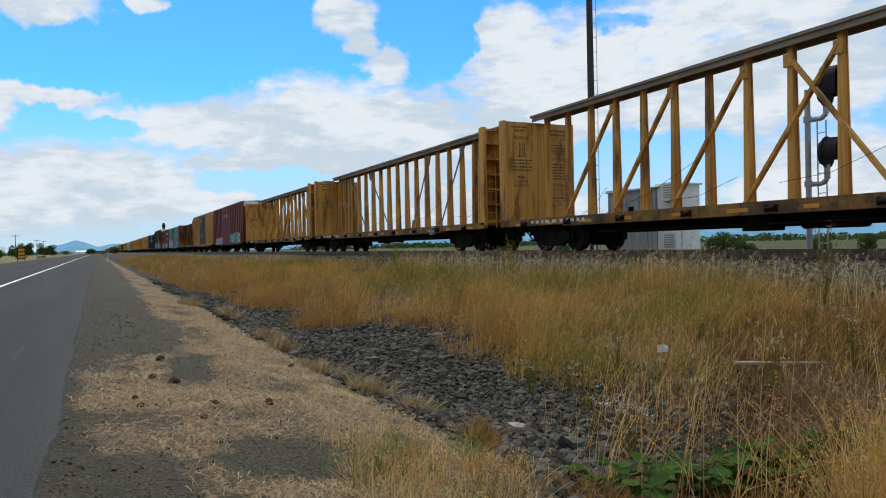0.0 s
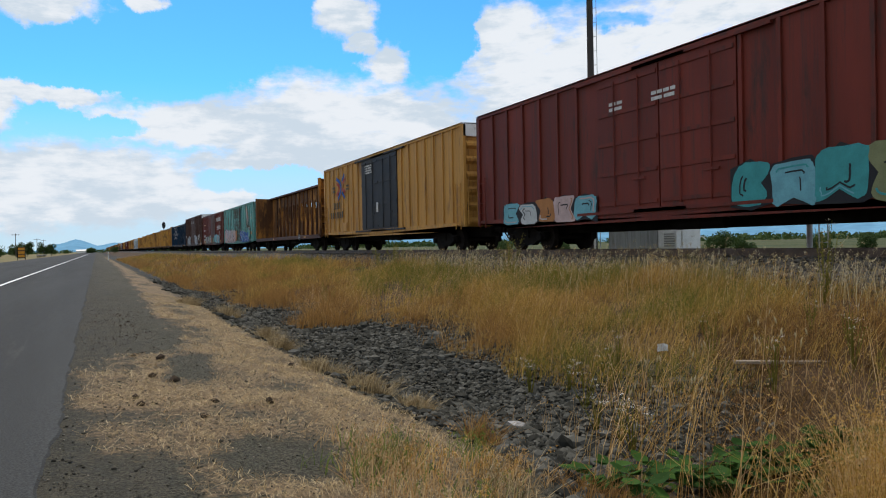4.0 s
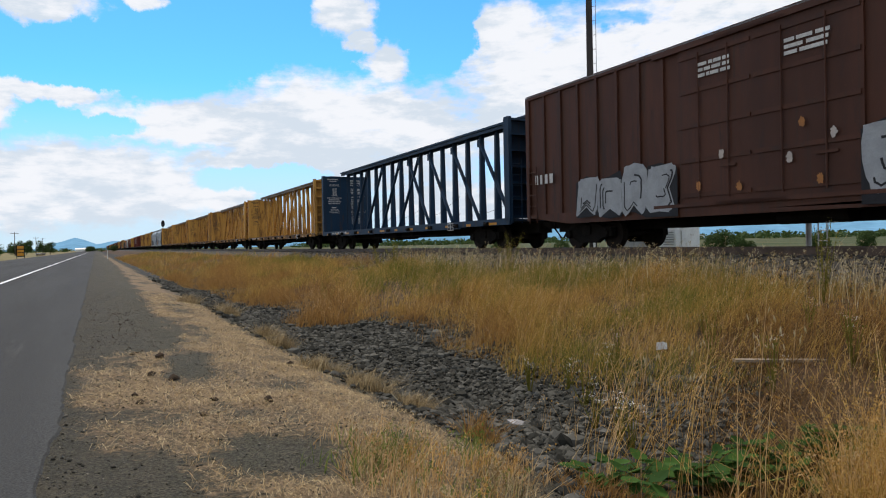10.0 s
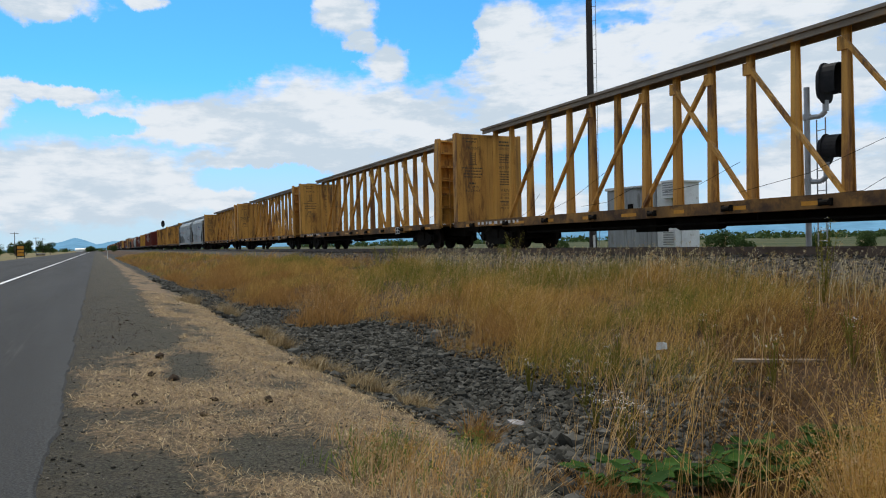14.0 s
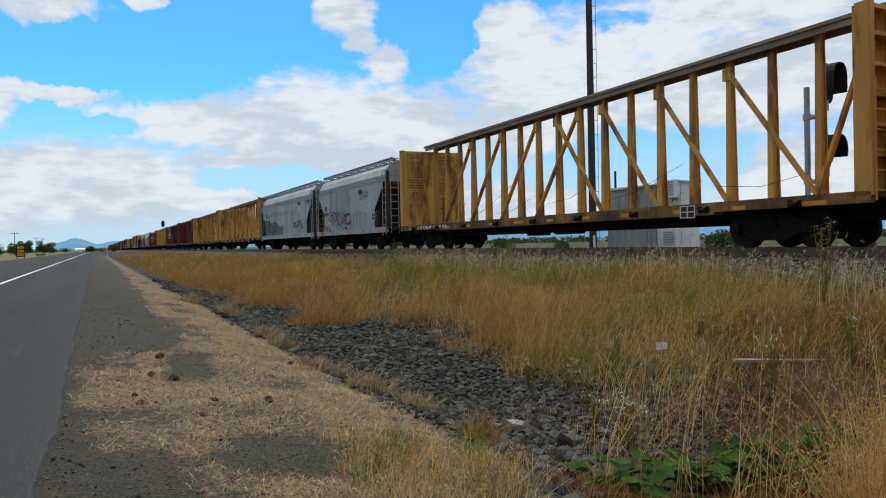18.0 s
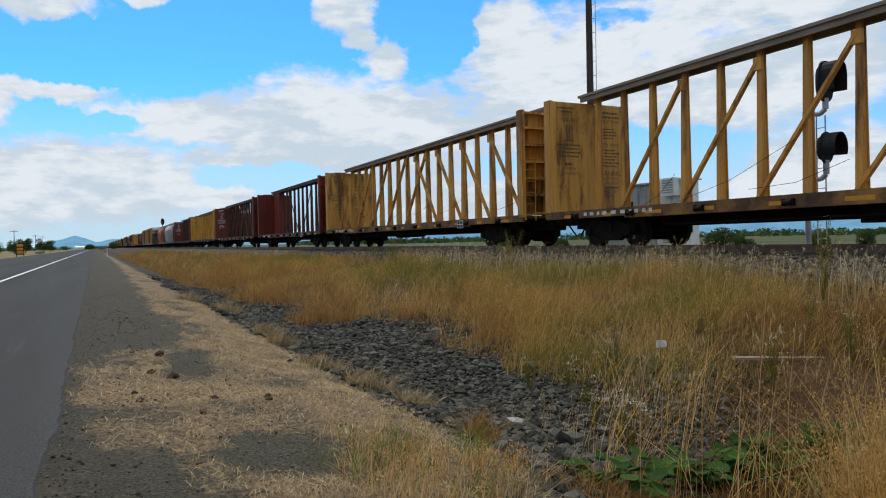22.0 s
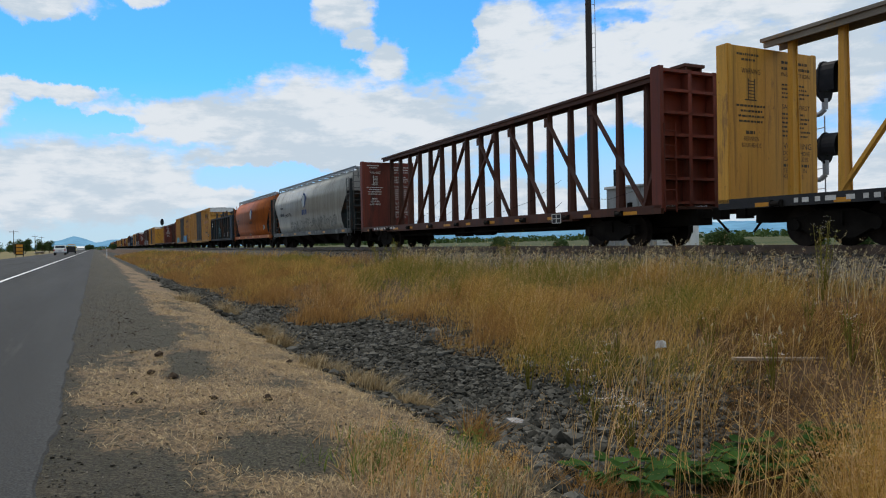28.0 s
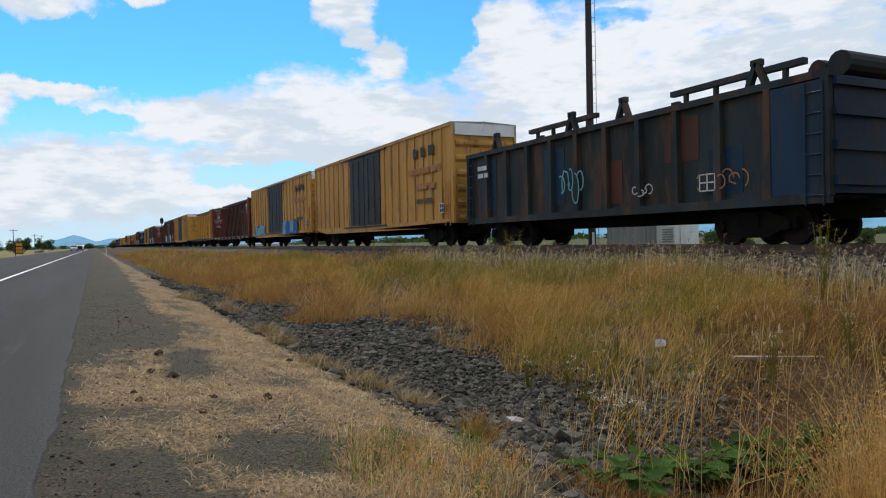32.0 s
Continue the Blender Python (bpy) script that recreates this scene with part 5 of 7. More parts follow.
car = put(box_car("tan box car with black double doors", 9.45, 5.13, M["tan"], M["tan"], M["black"], [(1.2, 2.5), (-1.3, 2.5)], 22, True, door_ribs=4), 111.61, 9.45)
glyph_bars(car, -1.54, 7.6, 6.16, 2.5, 2.9, 4, M["dark_stencil"], 6, "dark owner's mark")
glyph_bars(car, -1.54, 8.25, 5.58, 1.95, 2.33, 6, M["dark_stencil"], 7, "dark car number")
bars_side(car, -1.54, 7.7, 7.1, 3.53, 3.95, 2, M["dark_stencil"], 16, words=(1, 1))
bars_side(car, -1.54, 5.07, 4.49, 3.53, 3.9, 2, M["dark_stencil"], 17, words=(1, 1))
emblem = stripe(car, -1.552, [(6.88, 4.32), (6.5, 4.2), (6.15, 4.02), (5.98, 3.75), (6.15, 3.45), (6.62, 3.06)], 0.2, M["g_blue"], "emblem")
tagged(emblem, "blue and red crossing-bands emblem")
for line, m in (([(6.86, 4.02), (6.45, 3.92), (6.26, 3.75), (6.45, 3.55), (6.86, 3.32)], "red_mark"), ([(5.8, 4.1), (5.34, 4.48)], "g_blue"), ([(5.66, 3.95), (5.24, 4.22)], "red_mark"), ([(5.72, 3.66), (5.26, 3.42)], "red_mark"), ([(5.84, 3.46), (5.32, 3.1)], "g_blue")):
    stripe(emblem, -1.554, line, 0.18, M[m])
b = Build()
b.box(-1.53, -1.47, 5.16, 6.0, 1.14, 1.66)
part("access_panel", b, M["tan"], car)
bars_side(car, -1.56, 1.8, 0.7, 4.1, 4.6, 4, M["stencil"], 8)
b = Build()
b.box(-1.56, -1.55, -0.1, 0.15, 2.0, 2.5)
part("door_placard", b, M["stencil"], car, "white placard on the black door")

brake_gear(put(opera_car(), 133.32, 10.25))

car = put(box_car("teal box car with rust patches and blue graffiti", 8.3, 4.63, M["teal"], M["teal"], M["teal_door"], [(0.15, 3.1)], 18, door_ribs=13), 151.17, 8.3)
wild_graffiti(car, -1.57, 1.8, 7.5, 0.88, 2.5, 5, [M["g_lilac"], M["g_pink"], M["g_white"], M["g_lilac"]], M["g_black"], [M["g_pink"], M["g_cyan"], M["g_orange"], M["g_white"], M["g_pink"]], 9, "pale pink, lilac and white spray graffiti with black outlines")
graffiti(car, -1.60, -0.2, 1.7, 0.95, 2.2, 2, [M["g_orange"], M["g_pink"]], M["rusty_dark"], 79, "smeared orange and pink spray paint", 0.04)
for y, wd in ((-1.66, 0.42), (1.86, 0.14)):
    b = Build()
    b.face([(-1.545, y + wd * p, z) for p, z in ((0.5, 1.12), (-0.6, 1.12), (-0.4, 1.8), (-0.55, 2.6), (-0.3, 3.4), (-0.5, 4.25), (0.5, 4.4))])
    part("rust_band", b, M["rusty_dark"], car, "dark rusted band beside the door")
wild_graffiti(car, -1.57, -6.2, -2.0, 0.88, 2.1, 5, [M["g_blue"]], M["g_white"], [M["g_blue"], M["g_cyan"], M["navy"]], 10, "blue spray graffiti with white outline")
b = Build()
b.box(-1.585, -1.575, -6.9, -6.1, 1.35, 2.0)
part("painted_patch", b, M["teal"], car, "clean teal patch behind the car number")


def blotch(car, x, y, z, ry, rz, material, seed, label):
    """A flaked patch with a ragged edge."""
    rnd = random.Random(seed)
    b = Build()
    b.face([(x, y + ry * math.cos(-k * 0.2618) * rnd.uniform(0.55, 1.1), z + rz * math.sin(-k * 0.2618) * rnd.uniform(0.6, 1.1)) for k in range(24)])
    part("flaked_patch", b, material, car, label)


for k, (y, z, ry, rz) in enumerate(((-5.2, 4.0, 0.42, 0.45), (-5.35, 3.5, 0.3, 0.5), (-5.5, 3.05, 0.22, 0.55), (-5.95, 3.0, 0.2, 0.4))):
    blotch(car, -1.536 - 0.001 * k, y, z, ry, rz, M["g_primer"], 90 + k, "bare pale primer patch")
for k, (y, z, ry, rz) in enumerate(((-4.85, 4.1, 0.07, 0.3), (-5.75, 3.4, 0.1, 0.7), (-6.0, 2.6, 0.2, 0.3), (-5.6, 2.35, 0.22, 0.25), (-5.2, 2.6, 0.08, 0.3), (-6.4, 2.3, 0.3, 0.12))):
    blotch(car, -1.545 - 0.001 * k, y, z, ry, rz, M["rusty"] if k % 2 else M["rusty_dark"], 100 + k, "flaking rust patch")
for k, (y, z, ry, rz) in enumerate(((5.0, 3.2, 0.2, 0.6), (0.6, 1.2, 0.9, 0.16), (6.3, 3.6, 0.08, 0.5), (3.4, 2.9, 0.12, 0.3))):
    blotch(car, -1.565 - 0.001 * k, y, z, ry, rz, M["rusty"], 120 + k, "flaking rust patch")
label_plate(car, -1.56, -6.5, 2.0, 0.6, 0.55)
amber_mark(car, -1.56, -7.5, 1.7, 0.6, 0.3)
scribble(car, -1.56, -7.9, -7.1, 3.0, 3.5, M["g_white"], 3, "white spray tag", 5)

car = put(box_car("red-brown box car with faded white lettering and graffiti", 8.3, 4.63, M["red"], M["maroon"], M["maroon"], [(1.62, 2.5), (-1.1, 2.85)], 19), 169.01, 8.3)
b = Build()
b.box(-1.55, -1.548, -2.5, 0.3, 1.14, 4.4)
part("door_skin", b, M["brown"], car, "dark brown repainted door")
glyph_bars(car, -1.56, -3.69, -7.27, 3.52, 3.98, 8, M["stencil"], 12, "faded white lettering")
glyph_bars(car, -1.56, -4.41, -7.04, 2.56, 3.02, 7, M["stencil"], 13, "faded white lettering")
graffiti(car, -1.575, -6.2, -2.4, 0.86, 2.12, 4, [M["g_cyan"], M["g_silver"], M["g_cyan"]], M["g_black"], 14, "pale blue spray graffiti", 0.06)
graffiti(car, -1.575, -2.4, 0.5, 0.86, 1.75, 4, [M["g_teal"], M["g_olive"], M["brown"], M["g_orange"]], M["g_black"], 18, "green and rust spray graffiti")
graffiti(car, -1.575, 0.6, 5.4, 0.86, 2.0, 6, [M["g_silver"], M["g_olive"], M["g_silver"], M["brown"]], M["g_black"], 15, "grey and olive spray graffiti")
bars_side(car, -1.56, 6.9, 4.9, 3.36, 3.55, 1, M["amber"], 16, words=(9, 9))
glyph_bars(car, -1.56, 6.7, 5.6, 2.6, 2.82, 2, M["stencil"], 17, "white owner's mark")
glyph_bars(car, -1.56, 6.9, 5.56, 1.8, 2.08, 6, M["stencil"], 18, "white car number")
bars_side(car, -1.56, 6.9, 5.6, 1.4, 1.65, 2, M["stencil"], 19, words=(2, 3))
label_plate(car, -1.585, -6.32, 1.59)
bars_side(car, -1.56, -6.1, -6.6, 1.95, 2.4, 5, M["stencil"], 20, words=(1, 2))
b = Build()
b.box(-1.57, -1.56, -7.02, -6.82, 1.8, 1.98)
part("green_tag", b, M["g_teal"], car, "small green tag plate")
for y, z in ((-7.15, 1.15), (6.58, 1.25), (5.7, 1.15)):
    amber_mark(car, -1.56, y, z, 0.5, 0.24)

car = put(box_car("tall brown box car with silver graffiti and white end panel", 9.45, 5.13, M["brown"], M["brown"], M["brown"], [(1.45, 2.2), (-0.92, 2.55)], 22, True), 189.66, 9.6)
brown_proto = car
graffiti(car, -1.575, -5.4, -2.2, 0.84, 2.4, 3, [M["g_silver"]], M["g_black"], 20, "silver spray graffiti with black outline")
graffiti(car, -1.575, 2.65, 6.7, 0.84, 2.3, 4, [M["g_silver"]], M["g_black"], 21, "silver spray graffiti with black outline")
bars_side(car, -1.56, -0.5, -1.6, 4.05, 4.45, 3, M["stencil"], 22)
bars_side(car, -1.56, 1.9, 0.9, 4.1, 4.5, 3, M["stencil"], 23)
bars_side(car, -1.56, -6.2, -6.8, 1.6, 2.3, 5, M["stencil"], 24, words=(1, 2))
bars_side(car, -1.56, -7.0, -7.7, 1.95, 2.4, 4, M["stencil"], 26, words=(1, 2))
label_plate(car, -1.575, -7.36, 1.61)
glyph_bars(car, -1.56, 9.0, 7.9, 2.1, 2.4, 4, M["stencil"], 25, "white car number")
amber_mark(car, -1.56, -8.25, 1.01, 0.7, 0.25)
amber_mark(car, -1.565, -8.6, 1.6, 0.14, 0.75)
amber_mark(car, -1.565, -6.24, 1.4, 0.12, 0.4)
scribble(car, -1.56, -9.5, -8.9, 0.86, 1.2, M["g_white"], 27, "white spray tag", 4, 0.04)
for k, (y, z) in enumerate(((1.9, 1.5), (1.2, 2.2), (0.7, 1.4), (-0.6, 1.9), (-1.3, 1.4), (-1.6, 2.3), (-0.9, 2.6))):
    blotch(car, -1.575, y, z, 0.09, 0.13, M["g_primer"] if k % 2 else M["g_orange"], 300 + k, "small scraped sticker patch")

proto_blue = centre_beam("dark blue centre-beam lumber car with white notices", M["blue"], M["blue"], M["stencil"], seed=5)
brake_gear(proto_blue)
put(proto_blue, 213.85, 11.65)
for k, y in enumerate((238.5, 262.96, 287.26, 311.85, 336.3)):
    more(proto_yellow, y, 11.65)

car = put(hopper_car("short grey covered hopper with a shield emblem", 6.3, M["grey"], "flat", bays=2, top=4.53), 350.4, 6.3)


def shield(car, y, z, k=0.64, stripes=True):
    def spot(a, c, d=0.0):
        return (-1.528 - d, y + a * k, z + c * k)

    b = Build()
    b.face([spot(0.42, 0.15), spot(-0.42, 0.15), spot(-0.36, -0.4), spot(0, -0.62), spot(0.36, -0.4)])
    e = part("emblem", b, M["g_white"], car, "red, white and blue shield emblem")
    b = Build()
    b.face([spot(0.5, 0.15, 0.006), spot(-0.5, 0.15, 0.006), spot(-0.46, 0.55, 0.006), spot(0.46, 0.55, 0.006)])
    part("emblem_top", b, M["navy"], e)
    for q in (-0.27, -0.09, 0.09, 0.27) if stripes else ():
        b = Build()
        b.face([spot(q - 0.04, 0.1, 0.006), spot(q + 0.04, 0.1, 0.006), spot(q + 0.04, -0.42, 0.006), spot(q - 0.04, -0.42, 0.006)])
        part("emblem_stripe", b, M["red_mark"], e)


shield(car, -2.36, 2.92)
notice(car, (-1.53, -2.84), (0, -1), [(0, 0.8, 3.0, 0.14, "BUILDING"), (0, 0.74, 2.8, 0.14, "AMERICA")], M["navy"], 30)
glyph_bars(car, -1.53, 4.4, 3.85, 2.4, 2.66, 2, M["g_black"], 71, "black owner's mark")
glyph_bars(car, -1.53, 4.6, 3.53, 2.08, 2.3, 6, M["g_black"], 72, "black car number")
scribble(car, -1.56, 5.2, 4.7, 0.9, 1.3, M["g_black"], 73, "black spray tag", 3, 0.04)
scribble(car, -1.54, 4.2, 3.1, 1.1, 1.5, M["g_black"], 74, "black spray tag", 5, 0.05)
amber_mark(car, -1.56, 5.7, 1.0, 0.8, 0.24)
b = Build()
b.box(-1.54, -1.44, 4.42, 4.52, 1.2, 2.2)
part("corner_strip", b, M["amber"], car, "yellow-painted corner strip")
b = Build()
ring = [(-1.42 + 0.0, 4.75 + 0.22 * math.cos(k * 0.5236), 1.95 + 0.22 * math.sin(k * 0.5236)) for k in range(13)]
for p, q in zip(ring, ring[1:]):
    b.rod(p, q, 0.018, 5)
b.rod(ring[0], ring[6], 0.014, 5)
b.rod(ring[3], ring[9], 0.014, 5)
part("brake_wheel", b, M["black"], car)
stripe(car, -1.535, [(0.5, 2.1), (0.35, 1.9), (-0.1, 2.05), (-0.5, 1.98)], 0.12, M["g_black"], "graffiti")
stripe(car, -1.536, [(0.2, 2.0), (0.1, 1.45), (-0.45, 1.5), (-0.7, 1.62)], 0.11, M["g_black"], "graffiti")
stripe(car, -1.537, [(0.3, 1.25), (-0.1, 1.2)], 0.1, M["g_black"], "graffiti")
for k in range(5):
    scribble(car, -1.53, 2.2 - 1.5 * k, 1.0 - 1.5 * k, 1.2, 2.1, M["red_mark"] if k % 2 else M["soot"], 310 + k, "faded spray tag", 4, 0.03)
scribble(car, -1.53, 0.2, 3.5, 1.5, 2.3, M["slate"], 33, "faded spray tag", 8, 0.05)
label_plate(car, -1.545, -4.4, 1.7)

car = put(hopper_car("long grey covered hopper with faded emblem and soot", 8.4, M["grey"], "flat", bays=3, top=4.53), 367.85, 8.4)
shield(car, -4.7, 3.05, 0.62, False)
glyph_bars(car, -1.53, 6.34, 5.64, 2.62, 2.94, 2, M["g_black"], 34, "black owner's mark")
glyph_bars(car, -1.53, 6.75, 4.64, 2.06, 2.42, 6, M["g_black"], 39, "black car number")
for k in range(11):
    scribble(car, -1.53, 5.0 - 0.75 * k, 4.4 - 0.75 * k, 2.62, 2.98, M["g_orange"] if k < 5 else M["g_pink"], 320 + k, "faded orange spray mark", 2, 0.045)
scribble(car, -1.53, -5.2, -2.7, 1.55, 2.0, M["g_black"], 36, "black spray tag", 6, 0.05)
scribble(car, -1.53, -7.5, -6.6, 3.0, 3.4, M["soot"], 37, "sooty spray tag", 5, 0.09)
rs = random.Random(75)
b = Build()
low = [(6.5 - 0.42 * k, 1.15) for k in range(16)]
high = [(y, 2.0 + 0.3 * rs.random() - 0.25 * (k > 10)) for k, (y, z) in enumerate(low)]
for k in range(15):
    b.face([(-1.526, *low[k]), (-1.526, *low[k + 1]), (-1.526, *high[k + 1]), (-1.526, *high[k])])
part("soot_stain", b, M["soot"], car, "sooty stain along the lower side")
scribble(car, -1.532, 2.4, 6.0, 1.3, 2.2, M["slate"], 38, "faded soot-black spray tag", 9, 0.07)
label_plate(car, -1.545, -5.35, 1.67)

more(proto_yellow, 391.3, 11.1)
more(proto_yellow, 416.13, 11.65)
proto_brown = centre_beam("brown centre-beam lumber car with plain red bulkheads", M["red"], M["brown"], M["stencil"], posts=15, half=9.7, seed=7, post_mat=M["brown"], text=False)
brake_gear(proto_brown)
put(proto_brown, 436.75, 9.7)
proto_maroon = centre_beam("maroon centre-beam lumber car with white notices", M["maroon"], M["brown"], M["stencil"], seed=8, post_mat=M["brown"])
brake_gear(proto_maroon)
put(proto_maroon, 462.0, 11.65)
proto_bright = centre_beam("bright yellow centre-beam lumber car with black notices", M["yellow_clean"], M["black"], M["dark_stencil"], seed=9)
brake_gear(proto_bright)
put(proto_bright, 486.32, 11.65)
more(proto_maroon, 511.1, 11.65)


def leaf_emblem(car, y, z, x, k=0.76):
    b = Build()
    b.face([(x, y + p * k, z + q * k) for p, q in ((0.85, 0.05), (-0.12, 0.72), (-0.85, 0.25), (-0.1, -0.72))])
    e = part("emblem", b, M["navy"], car, "blue diamond emblem with a white leaf")
    b = Build()
    b.face([(x - 0.006, y + p * k, z + q * k) for p, q in ((0.66, -0.2), (0.62, 0.08), (0.3, 0.35), (-0.2, 0.52), (-0.3, 0.2), (-0.2, -0.25), (0.1, -0.62), (0.45, -0.7))])
    leaf = part("emblem_leaf", b, M["g_white"], e)
    stripe(leaf, x - 0.01, [(y + 0.5 * k, z - 0.55 * k), (y + 0.2 * k, z - 0.05 * k), (y - 0.15 * k, z + 0.42 * k)], 0.035, M["g_teal"], "leaf_vein")


car = put(hopper_car("pale grey round-sided covered hopper with leaf emblem", 9.7, M["pale"], "round", frame_mat=M["soot"], bays=4, top=4.58), 532.0, 9.7)
leaf_emblem(car, 0.25, 3.3, -1.545)
glyph_bars(car, -1.545, 0.87, -0.48, 2.3, 2.64, 3, M["navy"], 40, "dark blue lettering")
glyph_bars(car, -1.545, 7.13, 6.25, 2.93, 3.08, 5, M["g_black"], 41, "black owner's mark")
glyph_bars(car, -1.545, 7.14, 6.0, 2.4, 2.6, 5, M["g_black"], 46, "black car number")
scribble(car, -1.545, 5.7, 3.8, 2.32, 2.55, M["g_black"], 43, "black spray tag", 9, 0.05)
for k in range(8):
    scribble(car, -1.545, 4.0 - 1.4 * k, 2.8 - 1.4 * k, 1.25, 2.0, M["soot"], 330 + k, "grey spray graffiti outline", 5, 0.05)

car = put(hopper_car("rust-orange covered hopper with leaf emblem", 8.5, M["orange"], "round", bays=3, top=4.53), 549.8, 8.5)
leaf_emblem(car, -0.1, 3.15, -1.545, 0.74)
glyph_bars(car, -1.545, 0.63, -0.62, 2.2, 2.46, 3, M["slate"], 44, "faded dark lettering")
bars_side(car, -1.545, 6.6, 5.9, 2.3, 2.9, 2, M["dark_stencil"], 45, words=(1, 2))
label_plate(car, -1.55, -5.75, 1.78, 0.5, 0.36)
label_plate(car, -1.55, 0.0, 1.22, 0.4, 0.2)

put(gondola_car(), 566.24, 7.6)
car = put(box_car("tan box car with black doors and white end panel", 9.9, 5.13, M["tan"], M["tan"], M["black"], [(1.8, 2.3), (-0.6, 2.3)], 22, True, door_ribs=4), 587.34, 9.9)
tan2 = car
glyph_bars(car, -1.56, -5.97, -8.4, 3.95, 4.38, 3, M["black"], 50, "black lettering")
bars_side(car, -1.56, -5.5, -9.0, 3.2, 3.6, 1, M["g_orange"], 51, words=(6, 6), fill=0.7)
bars_side(car, -1.56, -6.4, -8.4, 2.5, 2.9, 1, M["g_orange"], 52, words=(3, 3), fill=0.7)
bars_side(car, -1.56, -6.4, -8.2, 1.9, 2.2, 1, M["dark_stencil"], 55, words=(3, 3), fill=0.7)
label_plate(car, -1.575, -9.0, 1.6, 0.4, 0.4)
car = more(tan2, 608.42, 9.9)
graffiti(car, -1.58, -6.5, -2.2, 0.9, 2.2, 4, [M["g_blue"], M["g_cyan"]], M["navy"], 53, "blue spray graffiti")
graffiti(car, -1.58, 4.2, 8.2, 0.9, 1.9, 4, [M["g_cyan"]], M["navy"], 54, "pale blue spray graffiti")

# the tail of the train, far off
tail = [(proto_maroon, 11.65), (proto_bright, 11.65), (tan2, 9.9), (brown_proto, 9.65), (proto_maroon, 11.65), (brown_proto, 9.65), (tan2, 9.9), (proto_blue, 11.65), (brown_proto, 9.65)]
far_end = 608.62
rnd = random.Random(5)
for k in range(26):
    proto, half = tail[k] if k < len(tail) else rnd.choice(tail + [(proto_yellow, 11.65)] * 3)
    far_end += 2 * half + 1.25
    more(proto, far_end, half)


# ---- beyond the track: signals, pole, cabinets ----
def signal_mast(x, y, z0, scale=1.0, label="silver signal mast with two black signal heads"):
    s = thing("railway_signal", label, "railway signal", pose(x, y, z0), "railway signals")
    b = Build()
    b.box(-0.45, 0.45, -0.45, 0.45, -0.5, 0.35)
    part("concrete_base", b, M["shed_grey"], s)
    b = Build()
    b.rod((0, 0, 0.3), (0, 0, 5.0 * scale), 0.078, 14)
    part("mast", b, M["galv"], s)
    b = Build()
    for q in (-0.17, 0.17):
        b.rod((0.2 + q * 0.3, -0.28 + q, 0.4), (0.2 + q * 0.3, -0.28 + q, 4.1 * scale), 0.02, 6)
    for i in range(12):
        z = 0.7 + i * 0.28 * scale
        b.rod((0.15, -0.45, z), (0.25, -0.11, z), 0.014, 6)
    part("ladder", b, M["galv"], s)
    for zc, rz, arm in ((5.02 * scale, 0.56, 4.15), (3.2 * scale, 0.44, 2.35)):
        b = Build()
        a = arm * scale
        b.rod((0, 0, a), (0.10, -0.34, a), 0.07, 10)
        b.rod((0.10, -0.34, a), (0.14, -0.47, a + 0.12), 0.07, 10)
        b.rod((0.14, -0.47, a + 0.12), (0.14, -0.47, zc - rz + 0.1), 0.08, 10)
        b.rod((0, 0, a - 0.06), (0, 0, a + 0.1), 0.11, 12)
        part("bracket_arm", b, M["galv"], s)
        h = Build()
        n = 24
        ring = []
        for i in range(n):
            an = 2 * math.pi * i / n
            k = 1.0 if rz < 0.5 else (abs(math.cos(an)) ** 3 + abs(math.sin(an)) ** 3) ** (-1 / 3)
            ring.append((0.31 * math.cos(an) * k, rz * math.sin(an) * k))
        h.solid([(0.14 + p, -0.46, zc + q) for p, q in ring], [(0.14 + p, -0.50, zc + q) for p, q in ring])
        h.solid([(0.14 + p * 0.8, -0.46, zc + q * 0.85) for p, q in ring], [(0.14 + p * 0.7, -0.33, zc + q * 0.75) for p, q in ring])
        head = part("signal_head", h, M["signal"], s, "black signal head with round backing plate")
        v = Build()
        rim = [(p, q) for p, q in ring if q > -0.55 * rz]
        rim.sort(key=lambda c: math.atan2(c[1] + 0.6 * rz, c[0]))
        inn = [(p * 0.95, q * 0.95) for p, q in rim][::-1]
        v.solid([(0.14 + p * 0.92, -0.50, zc + q * 0.92) for p, q in rim + inn], [(0.14 + p * 0.92, -0.92, zc + q * 0.92 - 0.02) for p, q in rim + inn])
        part("hood", v, M["signal"], head)
        v = Build()
        v.solid([(0.14 + p * 0.5, -0.505, zc + q * 0.5) for p, q in ring], [(0.14 + p * 0.45, -0.53, zc + q * 0.45) for p, q in ring])
        part("lens", v, M["glass"], head)
    return s


signal_mast(18.0, 13.4, 0.3)
far_signal = thing("railway_signal", "distant single-head signal on a tall mast", "railway signal", pose(18.2, 226, 0.3), "railway signals")
b = Build()
b.rod((0, 0, -0.5), (0, 0, 8.0), 0.11, 8)
part("mast", b, M["galv"], far_signal)
b = Build()
b.solid([(0.5 * math.cos(i * 0.4488), -0.1, 8.2 + 1.0 * math.sin(i * 0.4488)) for i in range(14)], [(0.5 * math.cos(i * 0.4488), 0.3, 8.2 + 1.0 * math.sin(i * 0.4488)) for i in range(14)])
part("signal_head", b, M["signal"], far_signal)


